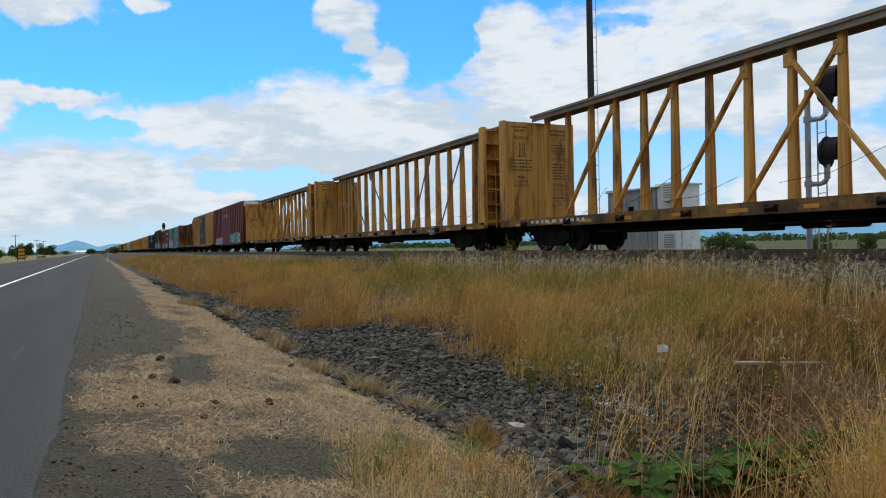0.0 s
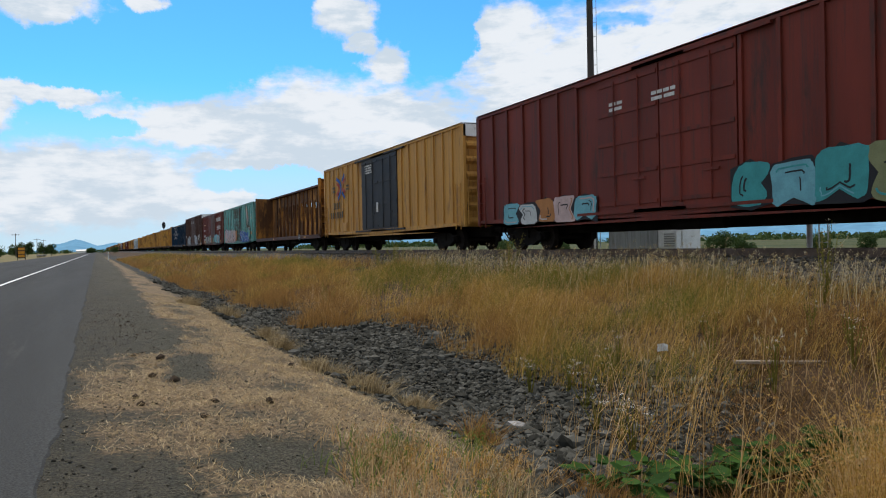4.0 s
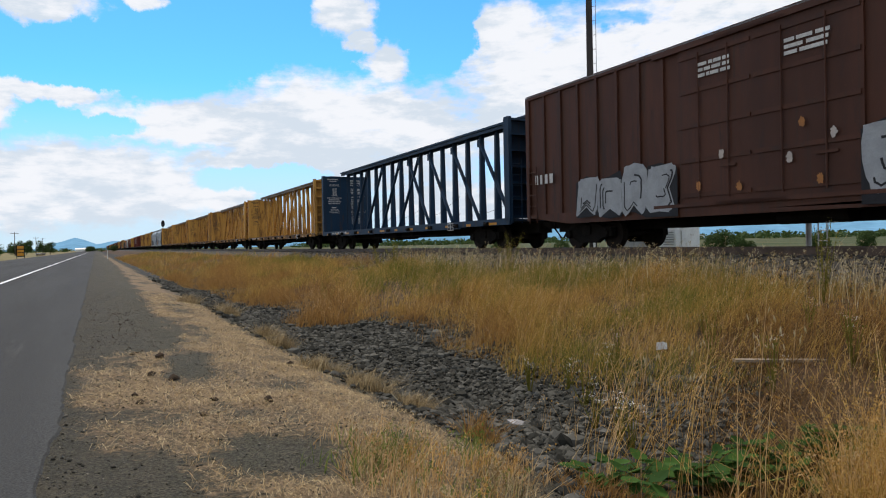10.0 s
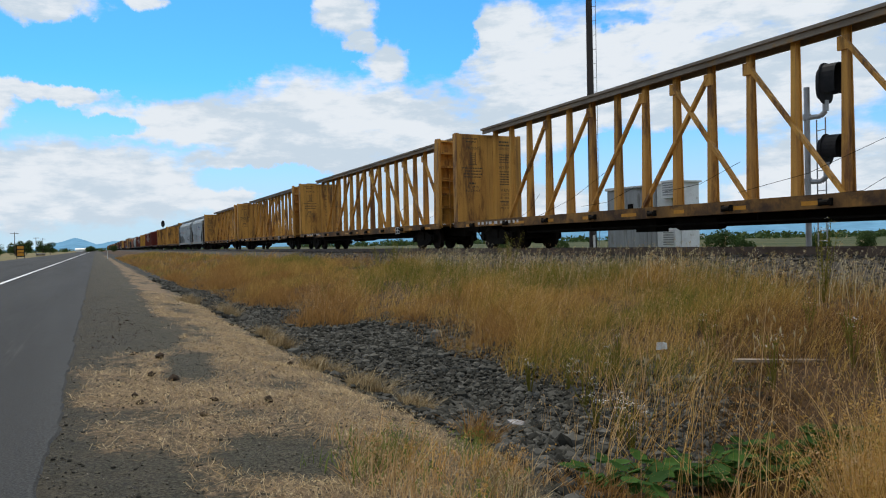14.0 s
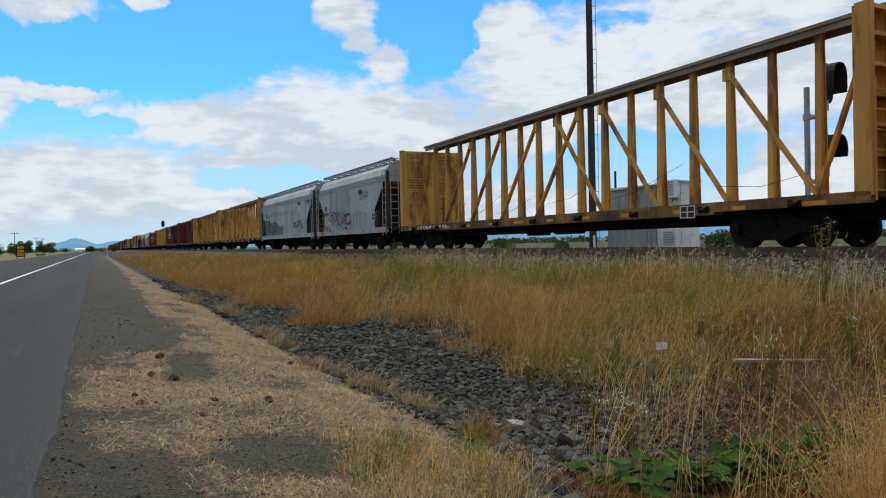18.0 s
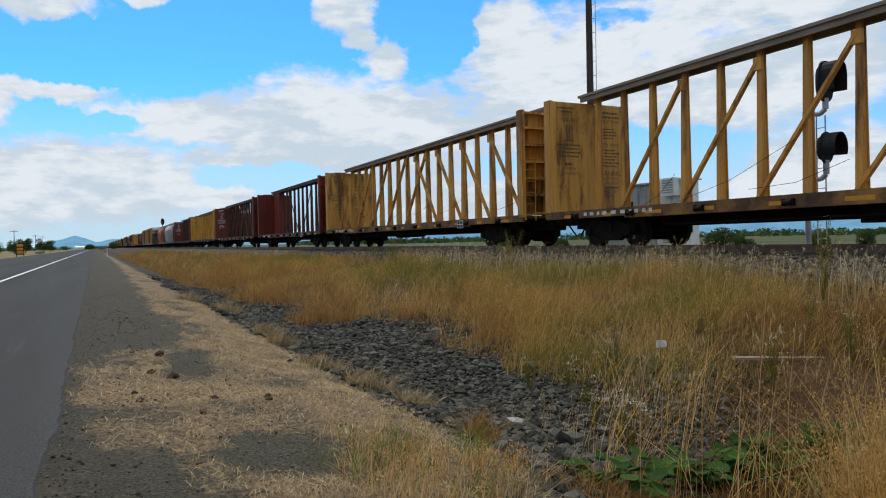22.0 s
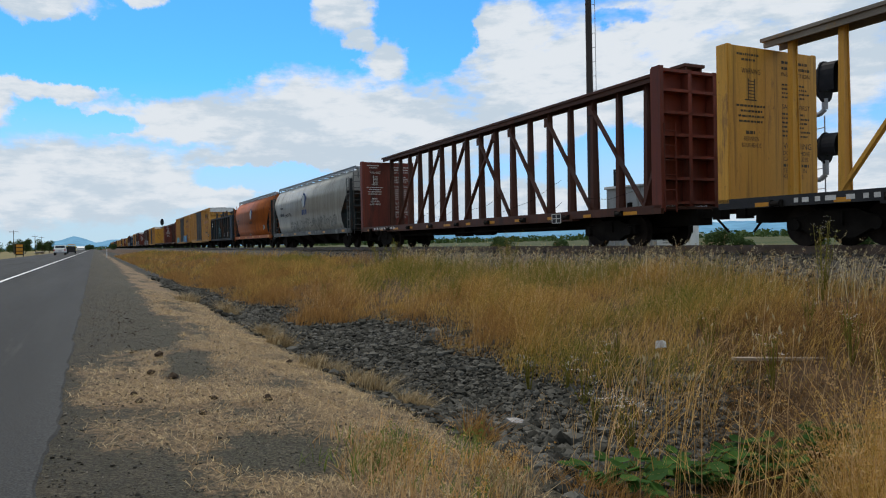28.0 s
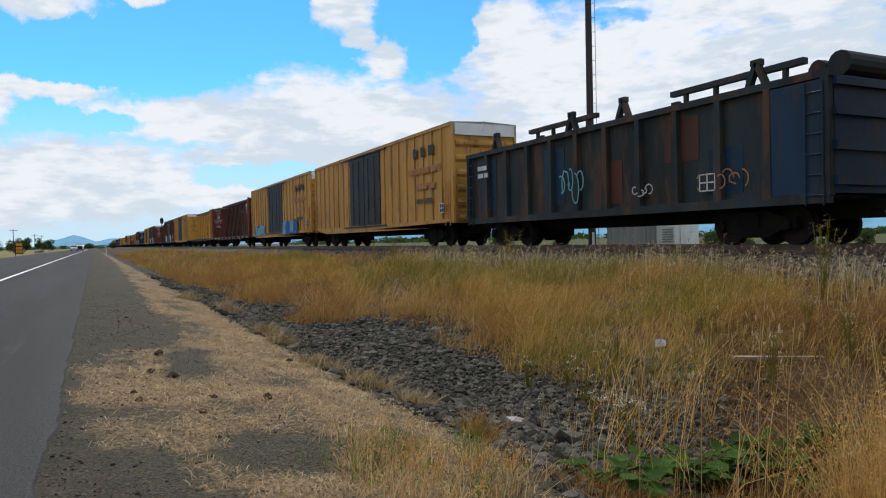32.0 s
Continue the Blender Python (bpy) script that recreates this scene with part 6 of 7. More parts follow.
def tall_pole():
    p = thing("utility_pole", "tall dark wooden pole with climbing steps and a conduit", "utility pole", pose(19.0, 24.3, 0.1))
    b = Build()
    b.rod((0, 0, -0.6), (0, 0, 17.0), 0.165, 14, 0.115)
    part("shaft", b, M["pole"], p)
    b = Build()
    b.rod((0.16, -0.24, 0.0), (0.16, -0.22, 15.0), 0.014, 6)
    part("conduit", b, M["galv"], p)
    for i in range(22):
        b = Build()
        z = 2.5 + i * 0.6
        b.rod((0.05, -0.1, z), (0.16, -0.25, z), 0.012, 5)
        part("step_bolt", b, M["galv"], p)
    b = Build()
    b.rod((-0.16, -0.28, -0.3), (-0.16, -0.28, 1.25), 0.05, 8)
    prop("marker_post", b, M["white"], "short white marker post beside the pole", "marker post", at=pose(19.0, 24.3, 0.1))


tall_pole()


def cabinet(y0, y1, x0, x1, z0, z1, material, label, doors, vents, hood=True):
    c = thing("signal_cabinet", label, "equipment cabinet", pose(x0, y0, z0), "signal cabinets")
    w, d, h = y1 - y0, x1 - x0, z1 - z0
    b = Build()
    b.box(0, d, 0, w, 0.1, h)
    body = part("body", b, material, c)
    b = Build()
    b.box(-0.1, d + 0.1, -0.1, w + 0.1, -0.4, 0.1)
    part("plinth", b, M["shed_grey"], c, "concrete plinth")
    if hood:
        b = Build()
        b.solid([(-0.09, -0.09, h), (d + 0.09, -0.09, h), (d + 0.09, w + 0.09, h), (-0.09, w + 0.09, h)], [(-0.09, -0.09, h + 0.07), (d + 0.09, -0.09, h + 0.07), (d + 0.05, w + 0.09, h + 0.13), (-0.05, w + 0.09, h + 0.13)])
        part("roof", b, material, c)
    for a in doors:
        b = Build()
        b.box(-0.03, 0.0, a, a + 0.85, 0.25, h - 0.25)
        dr = part("door", b, material, c)
        b = Build()
        b.rod((-0.06, a + 0.08, 1.1), (-0.06, a + 0.08, 1.3), 0.02, 6)
        part("handle", b, M["under"], dr)
    for a, e, q, r in vents:
        b = Build()
        b.box(-0.02, 0.0, a, e, q, r)
        for k in range(5):
            z = q + (r - q) * (k + 0.5) / 5
            b.box(-0.045, -0.02, a + 0.03, e - 0.03, z - 0.02, z + 0.02)
        part("vent", b, M["under"], c)
    return c


cabinet(23.75, 27.0, 22.0, 24.2, 0.55, 3.45, M["shed_grey"], "large grey steel signal cabinet with a vent", [0.3, 1.9], [(1.45, 1.8, 1.9, 2.2)])
wc = cabinet(22.25, 23.68, 22.0, 23.0, 0.55, 3.5, M["white"], "white steel signal cabinet with air conditioners", [0.5], [(0.1, 0.4, 2.5, 2.75)])
for a, zz in ((0.05, 0.2), (0.05, 2.3)):
    b = Build()
    b.box(-0.3, -0.01, a, a + 0.8, zz, zz + 0.75)
    u = part("air_conditioner", b, M["white"], wc, "white boxed air conditioner")
    for k in range(6):
        b = Build()
        b.box(-0.315, -0.3, a + 0.1, a + 0.7, zz + 0.12 + k * 0.1, zz + 0.17 + k * 0.1)
        part("grille_slat", b, M["shed_grey"], u)
b = Build()
b.rod((0, 0, 0), (0, 0, 4.3), 0.03, 8)
b.rod((0, 0, 3.5), (0, 0, 4.3), 0.055, 8)
prop("antenna", b, M["signal"], "thin antenna pole beside the cabinets", "antenna", at=pose(23.0, 27.6, 0.2))


# ---- distance: hills, woods, trees, roadside things ----
def build_hills():
    knots_a = [-30, -12, -6, -3.2, -2.7, -2.2, -1.3, -0.7, 0.1, 0.6, 1.3, 2.1, 3.0, 4.5, 8, 14, 22, 30, 40, 50, 60, 75, 95]
    knots_h = [10, 12, 8, 10, 36, 38, 56, 50, 26, 30, 42, 38, 20, 12, 14, 30, 52, 66, 70, 66, 74, 60, 30]
    hill = surf("hazy_blue_hillside", (0.14, 0.29, 0.42), (0.11, 0.24, 0.36), 0.004, 1.0, bump=0, fine=0.02, fine_amount=0.12, per_object=False, spec=0)
    v, f = [], []
    a_list = np.arange(-30, 95, 0.35)
    for a in a_list:
        h = float(np.interp(a, knots_a, knots_h)) * (1 + 0.10 * noise.noise((a * 0.9, 0, 0)) + 0.05 * noise.noise((a * 3.1, 1, 0)))
        for r, k in ((3300, -0.05), (3500, 0.45), (3700, 0.85), (3850, 1.0), (3980, 0.6)):
            q = radians(a)
            v.append((math.sin(q) * r, math.cos(q) * r, h * k * r / 3500 - 1.0))
    for i in range(len(a_list) - 1):
        for j in range(4):
            f.append((i * 5 + j, (i + 1) * 5 + j, (i + 1) * 5 + j + 1, i * 5 + j + 1))
    me = bpy.data.meshes.new("backdrop")
    me.from_pydata(v, [], f)
    for p in me.polygons:
        p.use_smooth = True
    me.materials.append(hill)
    tagged(new("backdrop", me), "hazy blue range of low hills on the horizon", "hills", kind="structure")


build_hills()


def leaf_material(name, c1, c2, c3, translucent=0.3, rough=0.75):
    m = bpy.data.materials.new(name)
    m.use_nodes = True
    n, l = m.node_tree.nodes, m.node_tree.links
    b = n["Principled BSDF"]
    b.inputs["Roughness"].default_value = rough
    b.inputs["Specular IOR Level"].default_value = 0.1
    geo = n.new("ShaderNodeNewGeometry")
    ramp = n.new("ShaderNodeValToRGB")
    ramp.color_ramp.elements[0].color, ramp.color_ramp.elements[1].color = (*c1, 1), (*c3, 1)
    e = ramp.color_ramp.elements.new(0.5)
    e.color = (*c2, 1)
    l.new(geo.outputs["Random Per Island"], ramp.inputs[0])
    l.new(ramp.outputs[0], b.inputs["Base Color"])
    t = n.new("ShaderNodeBsdfTranslucent")
    l.new(ramp.outputs[0], t.inputs[0])
    mx = n.new("ShaderNodeMixShader")
    mx.inputs[0].default_value = translucent
    l.new(b.outputs[0], mx.inputs[1])
    l.new(t.outputs[0], mx.inputs[2])
    l.new(mx.outputs[0], n["Material Output"].inputs[0])
    return m


M["leaf"] = leaf_material("tree_leaves", (0.03, 0.06, 0.02), (0.05, 0.085, 0.025), (0.075, 0.10, 0.03), 0.2)
M["bark"] = surf("grey_bark", (0.12, 0.095, 0.07), (0.08, 0.06, 0.045), 3, 0.9, stretch=(3, 3, 0.4), bump=0.5)


def tree_mesh(seed, height, width, leaves=3800):
    rg = np.random.RandomState(seed)
    c = []
    for i in range(11):
        a, r = rg.uniform(0, 6.28), width * 0.5 * math.sqrt(rg.uniform(0, 1)) * 0.75
        c.append((math.cos(a) * r, math.sin(a) * r, height * rg.uniform(0.3, 0.82), width * rg.uniform(0.2, 0.3)))
    v, f = [], []
    for i in range(leaves):
        cx, cy, cz, cr = c[rg.randint(len(c))]
        d = rg.normal(size=3)
        d /= np.linalg.norm(d)
        p = np.array((cx, cy, cz)) + d * cr * rg.uniform(0.5, 1.1)
        u, w = rg.normal(size=3), rg.normal(size=3)
        s = width * 0.035
        u, w = u / np.linalg.norm(u) * s, w / np.linalg.norm(w) * s
        k = len(v)
        v += [tuple(p - u), tuple(p + w * 0.7), tuple(p + u), tuple(p - w * 0.7)]
        f.append((k, k + 1, k + 2, k + 3))
    return fast_mesh("crown", v, f, M["leaf"]), c


def tree(x, y, height, width, seed, label="leafy green tree far beside the road"):
    t = thing("tree", label, "tree", pose(x, y, ground_z(x, y)), "trees along the road")
    crown, c = tree_mesh(seed, height, width)
    b = Build()
    b.rod((0, 0, -0.3), (0.1, 0, height * 0.5), 0.06 * width * 0.6, 8, 0.02 * width)
    for cx, cy, cz, cr in c[:6]:
        b.rod((0.05, 0, height * 0.25), (cx, cy, cz), 0.015 * width, 6, 0.006 * width)
    part("trunk", b, M["bark"], t)
    part("crown", crown, None, t)


tree(-26.0, 300, 6.3, 5.6, 1)
tree(-23.2, 306, 5.8, 5.0, 2)
tree(-17.4, 300, 5.3, 4.2, 3)
tree(-15.2, 304, 4.8, 3.6, 4)
tree(-36, 330, 4.0, 7, 5)
tree(9.0, 420, 3.4, 4, 6, "leafy green tree at the far end of the road")
tree(-3.0, 520, 3.2, 6, 7, "leafy green tree at the far end of the road")


def far_woods(name, a0, a1, r0, r1, h, n, seed, label):
    rg = np.random.RandomState(seed)
    v, f = [], []
    for i in range(n):
        a, r = radians(rg.uniform(a0, a1)), rg.uniform(r0, r1)
        x, y = math.sin(a) * r, math.cos(a) * r
        hh, ww = h * rg.uniform(0.5, 1.1), h * rg.uniform(0.7, 1.5)
        for j in range(26):
            p = np.array((x + rg.normal() * ww * 0.4, y + rg.normal() * ww * 0.4, -0.6 + hh * rg.uniform(0.05, 0.95)))
            u, w = rg.normal(size=3) * ww * 0.11, rg.normal(size=3) * ww * 0.11
            k = len(v)
            v += [tuple(p - u), tuple(p + w), tuple(p + u), tuple(p - w)]
            f.append((k, k + 1, k + 2, k + 3))
    prop(name, fast_mesh(name, v, f, M["leaf"]), None, label, "trees", kind="stuff")


far_woods("far_treeline", -8, 9, 700, 1100, 4.0, 160, 11, "dark far treeline beyond the road's end")
far_woods("far_hedgerow", 14, 68, 500, 900, 5.5, 420, 12, "dark green far treeline beyond the field")
for k, (a, r, h, w) in enumerate(((31, 70, 1.5, 2.4), (35.5, 85, 1.3, 2.0), (40, 60, 1.2, 2.2), (47.3, 64, 1.9, 2.6), (49, 80, 1.4, 2.4), (54, 75, 1.5, 2.6), (57, 95, 1.7, 3.0))):
    tree(math.sin(radians(a)) * r, math.cos(radians(a)) * r, h, w, 60 + k, "low green bush in the field beyond the track")


def road_pole(x, y, h, arms=1):
    p = thing("power_pole", "grey wooden power pole with a crossarm far off", "utility pole", pose(x, y, -0.4), "power poles")
    timber = M["tie"]
    b = Build()
    b.rod((0, 0, 0), (0, 0, h), 0.13, 8, 0.09)
    part("shaft", b, timber, p)
    for k in range(arms):
        b = Build()
        b.box(-1.2, 1.2, -0.06, 0.06, h - 0.5 - k * 0.8, h - 0.36 - k * 0.8)
        part("crossarm", b, timber, p)


road_pole(-22.9, 262, 7.7)
road_pole(-22.1, 340, 7.4)
road_pole(-24.6, 425, 8.2)
sg = thing("road_sign", "yellow warning panels on a dark framed roadside sign", "road sign", pose(-12.9, 158, -0.3))
b = Build()
for xx in (-0.62, 0.62):
    b.rod((xx, 0, 0), (xx, 0, 2.6), 0.06, 6)
part("post", b, M["under"], sg)
for zz in (0.6, 1.25, 1.95):
    b = Build()
    b.box(-0.55, 0.55, -0.07, -0.03, zz, zz + 0.5)
    part("panel", b, M["amber"], sg)
b = Build()
b.box(-0.7, 0.7, -0.02, 0.03, 0.4, 2.6)
part("back_board", b, M["black"], sg)
gr = thing("guard_rail", "low grey steel guard rail beside the far road", "guard rail", pose(-15.2, 232, -0.35))
b = Build()
b.box(-0.04, 0.04, 0, 40, 0.5, 0.8)
part("beam", b, M["galv"], gr)
for k in range(11):
    b = Build()
    b.box(0.04, 0.18, k * 3.9, k * 3.9 + 0.15, -0.1, 0.75)
    part("post", b, M["pole"], gr)
b = Build()
b.box(-0.05, 0.05, -0.015, 0.015, -0.3, 1.1)
prop("delineator_post", b, M["white"], "white reflector post on the verge", "marker post", at=pose(1.55, 112, -0.1))
b = Build()
b.solid([(-6, 0, 0), (6, 0, 0), (6, 8, 0), (-6, 8, 0)], [(-6, 0, 4), (6, 0, 4), (6, 8, 4), (-6, 8, 4)])
b.solid([(-6.4, -0.4, 4), (6.4, -0.4, 4), (6.4, 8.4, 4), (-6.4, 8.4, 4)], [(-6.4, 3.9, 5.5), (6.4, 3.9, 5.5), (6.4, 4.1, 5.5), (-6.4, 4.1, 5.5)])
prop("farm_building", b, M["white"], "low white farm building far across the road", "building", at=pose(-14, 900, -2.0))
b = Build()
b.box(-18, 18, 0, 20, 0, 5)
prop("warehouse", b, M["white"], "long pale warehouse far across the field", "building", at=pose(560, 560, -0.6, 0, 0, -40))


# ---- grass, stones, straw ----
def grass_mesh(name, xy, hgt, wid, material, lean=0.25, seed=0, z=None, head=0.0, wind=(0.25, -0.1), grain=1.0):
    """Curved tapered blades at the points xy; head: share of blades with a seed head."""
    rg = np.random.RandomState(seed)
    n = len(xy)
    if z is None:
        z = np.array([ground_z(a, c) for a, c in xy])
    base = np.column_stack([xy, z - 0.03])
    an = rg.uniform(0, 2 * np.pi, n)
    ln = rg.normal(size=n) * lean
    d = np.column_stack([np.cos(an) * ln + wind[0] * lean, np.sin(an) * ln + wind[1] * lean, np.zeros(n)])
    fa = rg.uniform(0, 2 * np.pi, n)
    side = np.column_stack([np.cos(fa), np.sin(fa), np.zeros(n)])
    hh = hgt * rg.uniform(0.55, 1.1, n)
    rows = []
    for t, wk in ((0.0, 1.0), (0.4, 0.8), (0.75, 0.55)):
        mid = base + d * (hh * t ** 1.8)[:, None] + np.column_stack([np.zeros((n, 2)), hh * t * (1 - 0.12 * t)])
        rows += [mid - side * (wid * wk)[:, None], mid + side * (wid * wk)[:, None]]
    tip = base + d * hh[:, None] + np.column_stack([np.zeros((n, 2)), hh * 0.9])
    v = np.stack(rows + [tip], axis=1).reshape(-1, 3)
    k = np.arange(n) * 7
    quads = np.concatenate([np.stack([k, k + 1, k + 3, k + 2], 1), np.stack([k + 2, k + 3, k + 5, k + 4], 1)])
    f = quads.tolist() + np.stack([k + 4, k + 5, k + 6], 1).tolist()
    v = v.tolist()
    if head:
        pick = np.nonzero(rg.uniform(size=n) < head)[0]
        for i in pick:
            for j in range(9):
                t = 1.0 - 0.035 * j
                p = tip[i] * t + (base[i] + d[i] * hh[i] * 0.5 + np.array((0, 0, hh[i] * 0.7))) * (1 - t)
                o = rg.normal(size=3) * 0.013 * grain ** 0.5
                s = rg.normal(size=3) * 0.0034 * grain
                q = len(v)
                p = p + o
                v += [tuple(p - s), tuple(p + np.array((0.003, 0.003, -0.014)) * grain - s), tuple(p + s + np.array((0.003, -0.004, -0.006)) * grain)]
                f.append((q, q + 1, q + 2))
    return fast_mesh(name, v, f, material)


M["dry"] = leaf_material("dry_grass", (0.19, 0.115, 0.024), (0.35, 0.215, 0.052), (0.58, 0.395, 0.13), 0.4)
M["rust_grass"] = leaf_material("russet_grass", (0.15, 0.080, 0.025), (0.26, 0.14, 0.042), (0.40, 0.235, 0.08), 0.4)
M["straw"] = leaf_material("bleached_straw", (0.34, 0.205, 0.085), (0.45, 0.29, 0.13), (0.58, 0.415, 0.22), 0.35)
M["litter"] = leaf_material("lying_straw", (0.11, 0.072, 0.033), (0.31, 0.225, 0.112), (0.58, 0.465, 0.27), 0.2)
M["fresh"] = leaf_material("fresh_green_grass", (0.085, 0.13, 0.024), (0.14, 0.185, 0.036), (0.22, 0.25, 0.07), 0.35)
M["oat"] = leaf_material("pale_seed_heads", (0.28, 0.22, 0.11), (0.44, 0.36, 0.20), (0.70, 0.62, 0.42), 0.35)
M["gold"] = leaf_material("golden_grass", (0.30, 0.165, 0.045), (0.48, 0.28, 0.08), (0.66, 0.44, 0.18), 0.4)
M["green_grass"] = leaf_material("green_grass", (0.075, 0.085, 0.014), (0.15, 0.14, 0.024), (0.28, 0.22, 0.05), 0.4)
M["bramble"] = leaf_material("bramble_leaves", (0.012, 0.036, 0.006), (0.024, 0.062, 0.010), (0.045, 0.10, 0.016), 0.3, 0.8)
M["mat"] = leaf_material("matted_brown_grass", (0.05, 0.028, 0.011), (0.12, 0.066, 0.022), (0.24, 0.14, 0.05), 0.3)
M["flower"] = leaf_material("white_flowers", (0.6, 0.58, 0.5), (0.68, 0.66, 0.6), (0.75, 0.73, 0.68), 0.2)


def edge_of_grass(y):
    e = float(np.interp(y, [2, 7, 9, 12, 14, 15.6, 16.6, 17.3, 18.2, 19.5, 21, 23.5, 30, 36, 45], [7.6, 5.4, 5.3, 5.3, 5.85, 5.7, 4.3, 4.1, 4.7, 5.4, 5.0, 4.3, 4.15, 3.75, 3.6]))
    return e + 0.15 * noise.noise((y * 0.3, 3.3, 0)) + 0.3 * noise.noise((y * 0.9, 7.3, 0))


def slope_points(n, y0, y1, seed, x0=None, x1=11.7, power=1.0):
    rg = np.random.RandomState(seed)
    pts = []
    while len(pts) < n:
        y = y0 + (y1 - y0) * rg.uniform() ** power
        x = rg.uniform(2.6, x1)
        e = edge_of_grass(y)
        if x < e or (x < e + 0.8 and rg.uniform() > 0.5 + (x - e)):
            continue
        if x > 10.6 and rg.uniform() < (x - 10.6) / 1.1:
            continue
        if noise.noise((x * 0.5, y * 0.35, 9.1)) < rg.uniform(-0.75, -0.15) or noise.noise((x * 1.5, y * 1.1, 2.2)) < rg.uniform(-0.6, 0.25):
            continue
        if math.degrees(math.atan2(x, y)) > 61:
            continue
        if y < 9.5 and rg.uniform() < min(0.82, (9.5 - y) * 0.18):   # the bank is thin and stony here
            continue
        pts.append((x, y))
    return np.array(pts)


def split_by_noise(pts, low, high, off):
    k = np.array([1.5 * noise.noise((a * 0.4, c * 0.25, off)) + 0.6 * noise.noise((a * 1.3, c * 0.8, off + 5)) + 0.11 * (a - 8.0) + (0.2 if a > 0.95 * c else 0.0) + 0.3 * math.exp(-((a - 8.8) / 3.0) ** 2 - ((c - 18.5) / 5.0) ** 2) - 0.45 * math.exp(-((a - 5.4) / 1.5) ** 2 - ((c - 20.0) / 4.0) ** 2) + 0.6 * noise.noise((a * 31, c * 29, off)) for a, c in pts])
    return pts[(k >= low) & (k < high)]


def build_grass():
    near = slope_points(30000, 2.5, 16, 21)
    mid = slope_points(40000, 16, 48, 22, power=1.2)
    far = slope_points(13000, 48, 170, 23, power=1.3)
    for pts, h, w, nm in ((near, 0.60, 0.0034, "near"), (mid, 0.64, 0.0056, "mid"), (far, 0.7, 0.014, "far")):
        for mat, lo, hi, lab, key in (("rust_grass", -4, -0.12, "russet dry grass on the bank", "russet_grass"), ("dry", -0.12, 0.36, "golden dry grass on the bank", "dry_grass"), ("green_grass", 0.36, 4, "olive green grass on the bank", "olive_grass")):
            p = split_by_noise(pts, lo, hi, 2.7)
            if len(p):
                hs = h * np.clip(0.82 + 0.75 * np.array([noise.noise((a * 0.55, c * 0.4, 8.8)) + 0.6 * noise.noise((a * 2.1, c * 1.6, 3.8)) for a, c in p]), 0.3, 1.5) * np.clip((p[:, 0] - np.array([edge_of_grass(c) for c in p[:, 1]])) * 0.8 + 0.5, 0.4, 1.0)
                prop(key, grass_mesh(key, p, hs, np.full(len(p), w), M[mat], 0.72, 31, head=0.08 if nm == "near" else 0.0), None, lab, "grass", kind="stuff")
    # pale oat stems with seed heads standing above the rest
    rg = np.random.RandomState(41)
    p = slope_points(1500, 2.6, 22, 42, x1=10.8)
    prop("oat_grass", grass_mesh("oat_grass", p, 0.95, np.full(len(p), 0.0024), M["straw"], 0.55, 43, head=0.9), None, "pale oat stems with seed heads", "grass", kind="stuff")
    # seed heads along the foot of the ballast
    pts = []
    while len(pts) < 1300:
        y = 5.5 + 22 * rg.uniform() ** 1.1
        x = 10.9 + 0.55 * rg.normal()
        if x < 12.1 and noise.noise((x * 0.7, y * 0.5, 5.5)) > rg.uniform(-0.5, 0.35):
            pts.append((x, y))
    p = np.array(pts)
    prop("oat_grass", grass_mesh("oat_grass", p, 0.8, np.full(len(p), 0.0035), M["oat"], 0.3, 48, head=0.7, grain=1.5), None, "pale oats with shining seed heads beside the ballast", "grass", kind="stuff")
    # matted brown grass low on the near bank
    pts = []
    while len(pts) < 9000:
        y = rg.uniform(1.9, 8.5)
        x = rg.uniform(2.9, 9.5)
        if x > 1.05 * y + rg.uniform(-0.3, 0.5) and x < 1.85 * y and noise.noise((x * 1.4, y * 1.4, 4.4)) > rg.uniform(-0.6, 0.3):
            pts.append((x, y))
    p = np.array(pts)
    prop("matted_grass", grass_mesh("matted_grass", p, 0.26, np.full(len(p), 0.0034), M["mat"], 1.1, 49), None, "matted dead brown grass low on the bank", "grass", kind="stuff")
    # thin grass in the stony ditch
    p = np.column_stack([rg.uniform(3.9, 7.2, 420), rg.uniform(2.8, 6.5, 420)])
    prop("ditch_grass", grass_mesh("ditch_grass", p, 0.4, np.full(len(p), 0.003), M["straw"], 0.5, 44, head=0.3), None, "thin straw-coloured stems among the ditch stones", "grass", kind="stuff")
    # mown stubble and lying straw on the verge
    pts = []
    while len(pts) < 40000:
        x, y = rg.uniform(-0.3, 2.9), 2.2 + 20 * rg.uniform() ** 1.7
        if straw_at(x, y) > rg.uniform(0.3, 1.1):
            pts.append((x, y))
    pts = np.array(pts)
    v, f = [], []
    for x, y in pts:
        a, ln, w = rg.uniform(0, 6.28), rg.uniform(0.02, 0.05 + 0.008 * min(y, 9)), rg.uniform(0.001, 0.0018 + 0.0003 * min(y, 12))
        z = ground_z(x, y) + rg.uniform(0.004, 0.02) + 0.05 * max(0.0, noise.noise((x * 3.1, y * 2.2, 6.6)))
        dx, dy = math.cos(a) * ln / 2, math.sin(a) * ln / 2
        k = len(v)
        zz = rg.uniform(-0.012, 0.02)
        v += [(x - dx - dy / ln * w, y - dy + dx / ln * w, z - zz), (x - dx + dy / ln * w, y - dy - dx / ln * w, z - zz), (x + dx + dy / ln * w, y + dy - dx / ln * w, z + zz), (x + dx - dy / ln * w, y + dy + dx / ln * w, z + zz)]
        f.append((k, k + 1, k + 2, k + 3))
    prop("straw_litter", fast_mesh("straw_litter", v, f, M["litter"]), None, "cut straw lying on the gravel verge", "straw", kind="stuff")
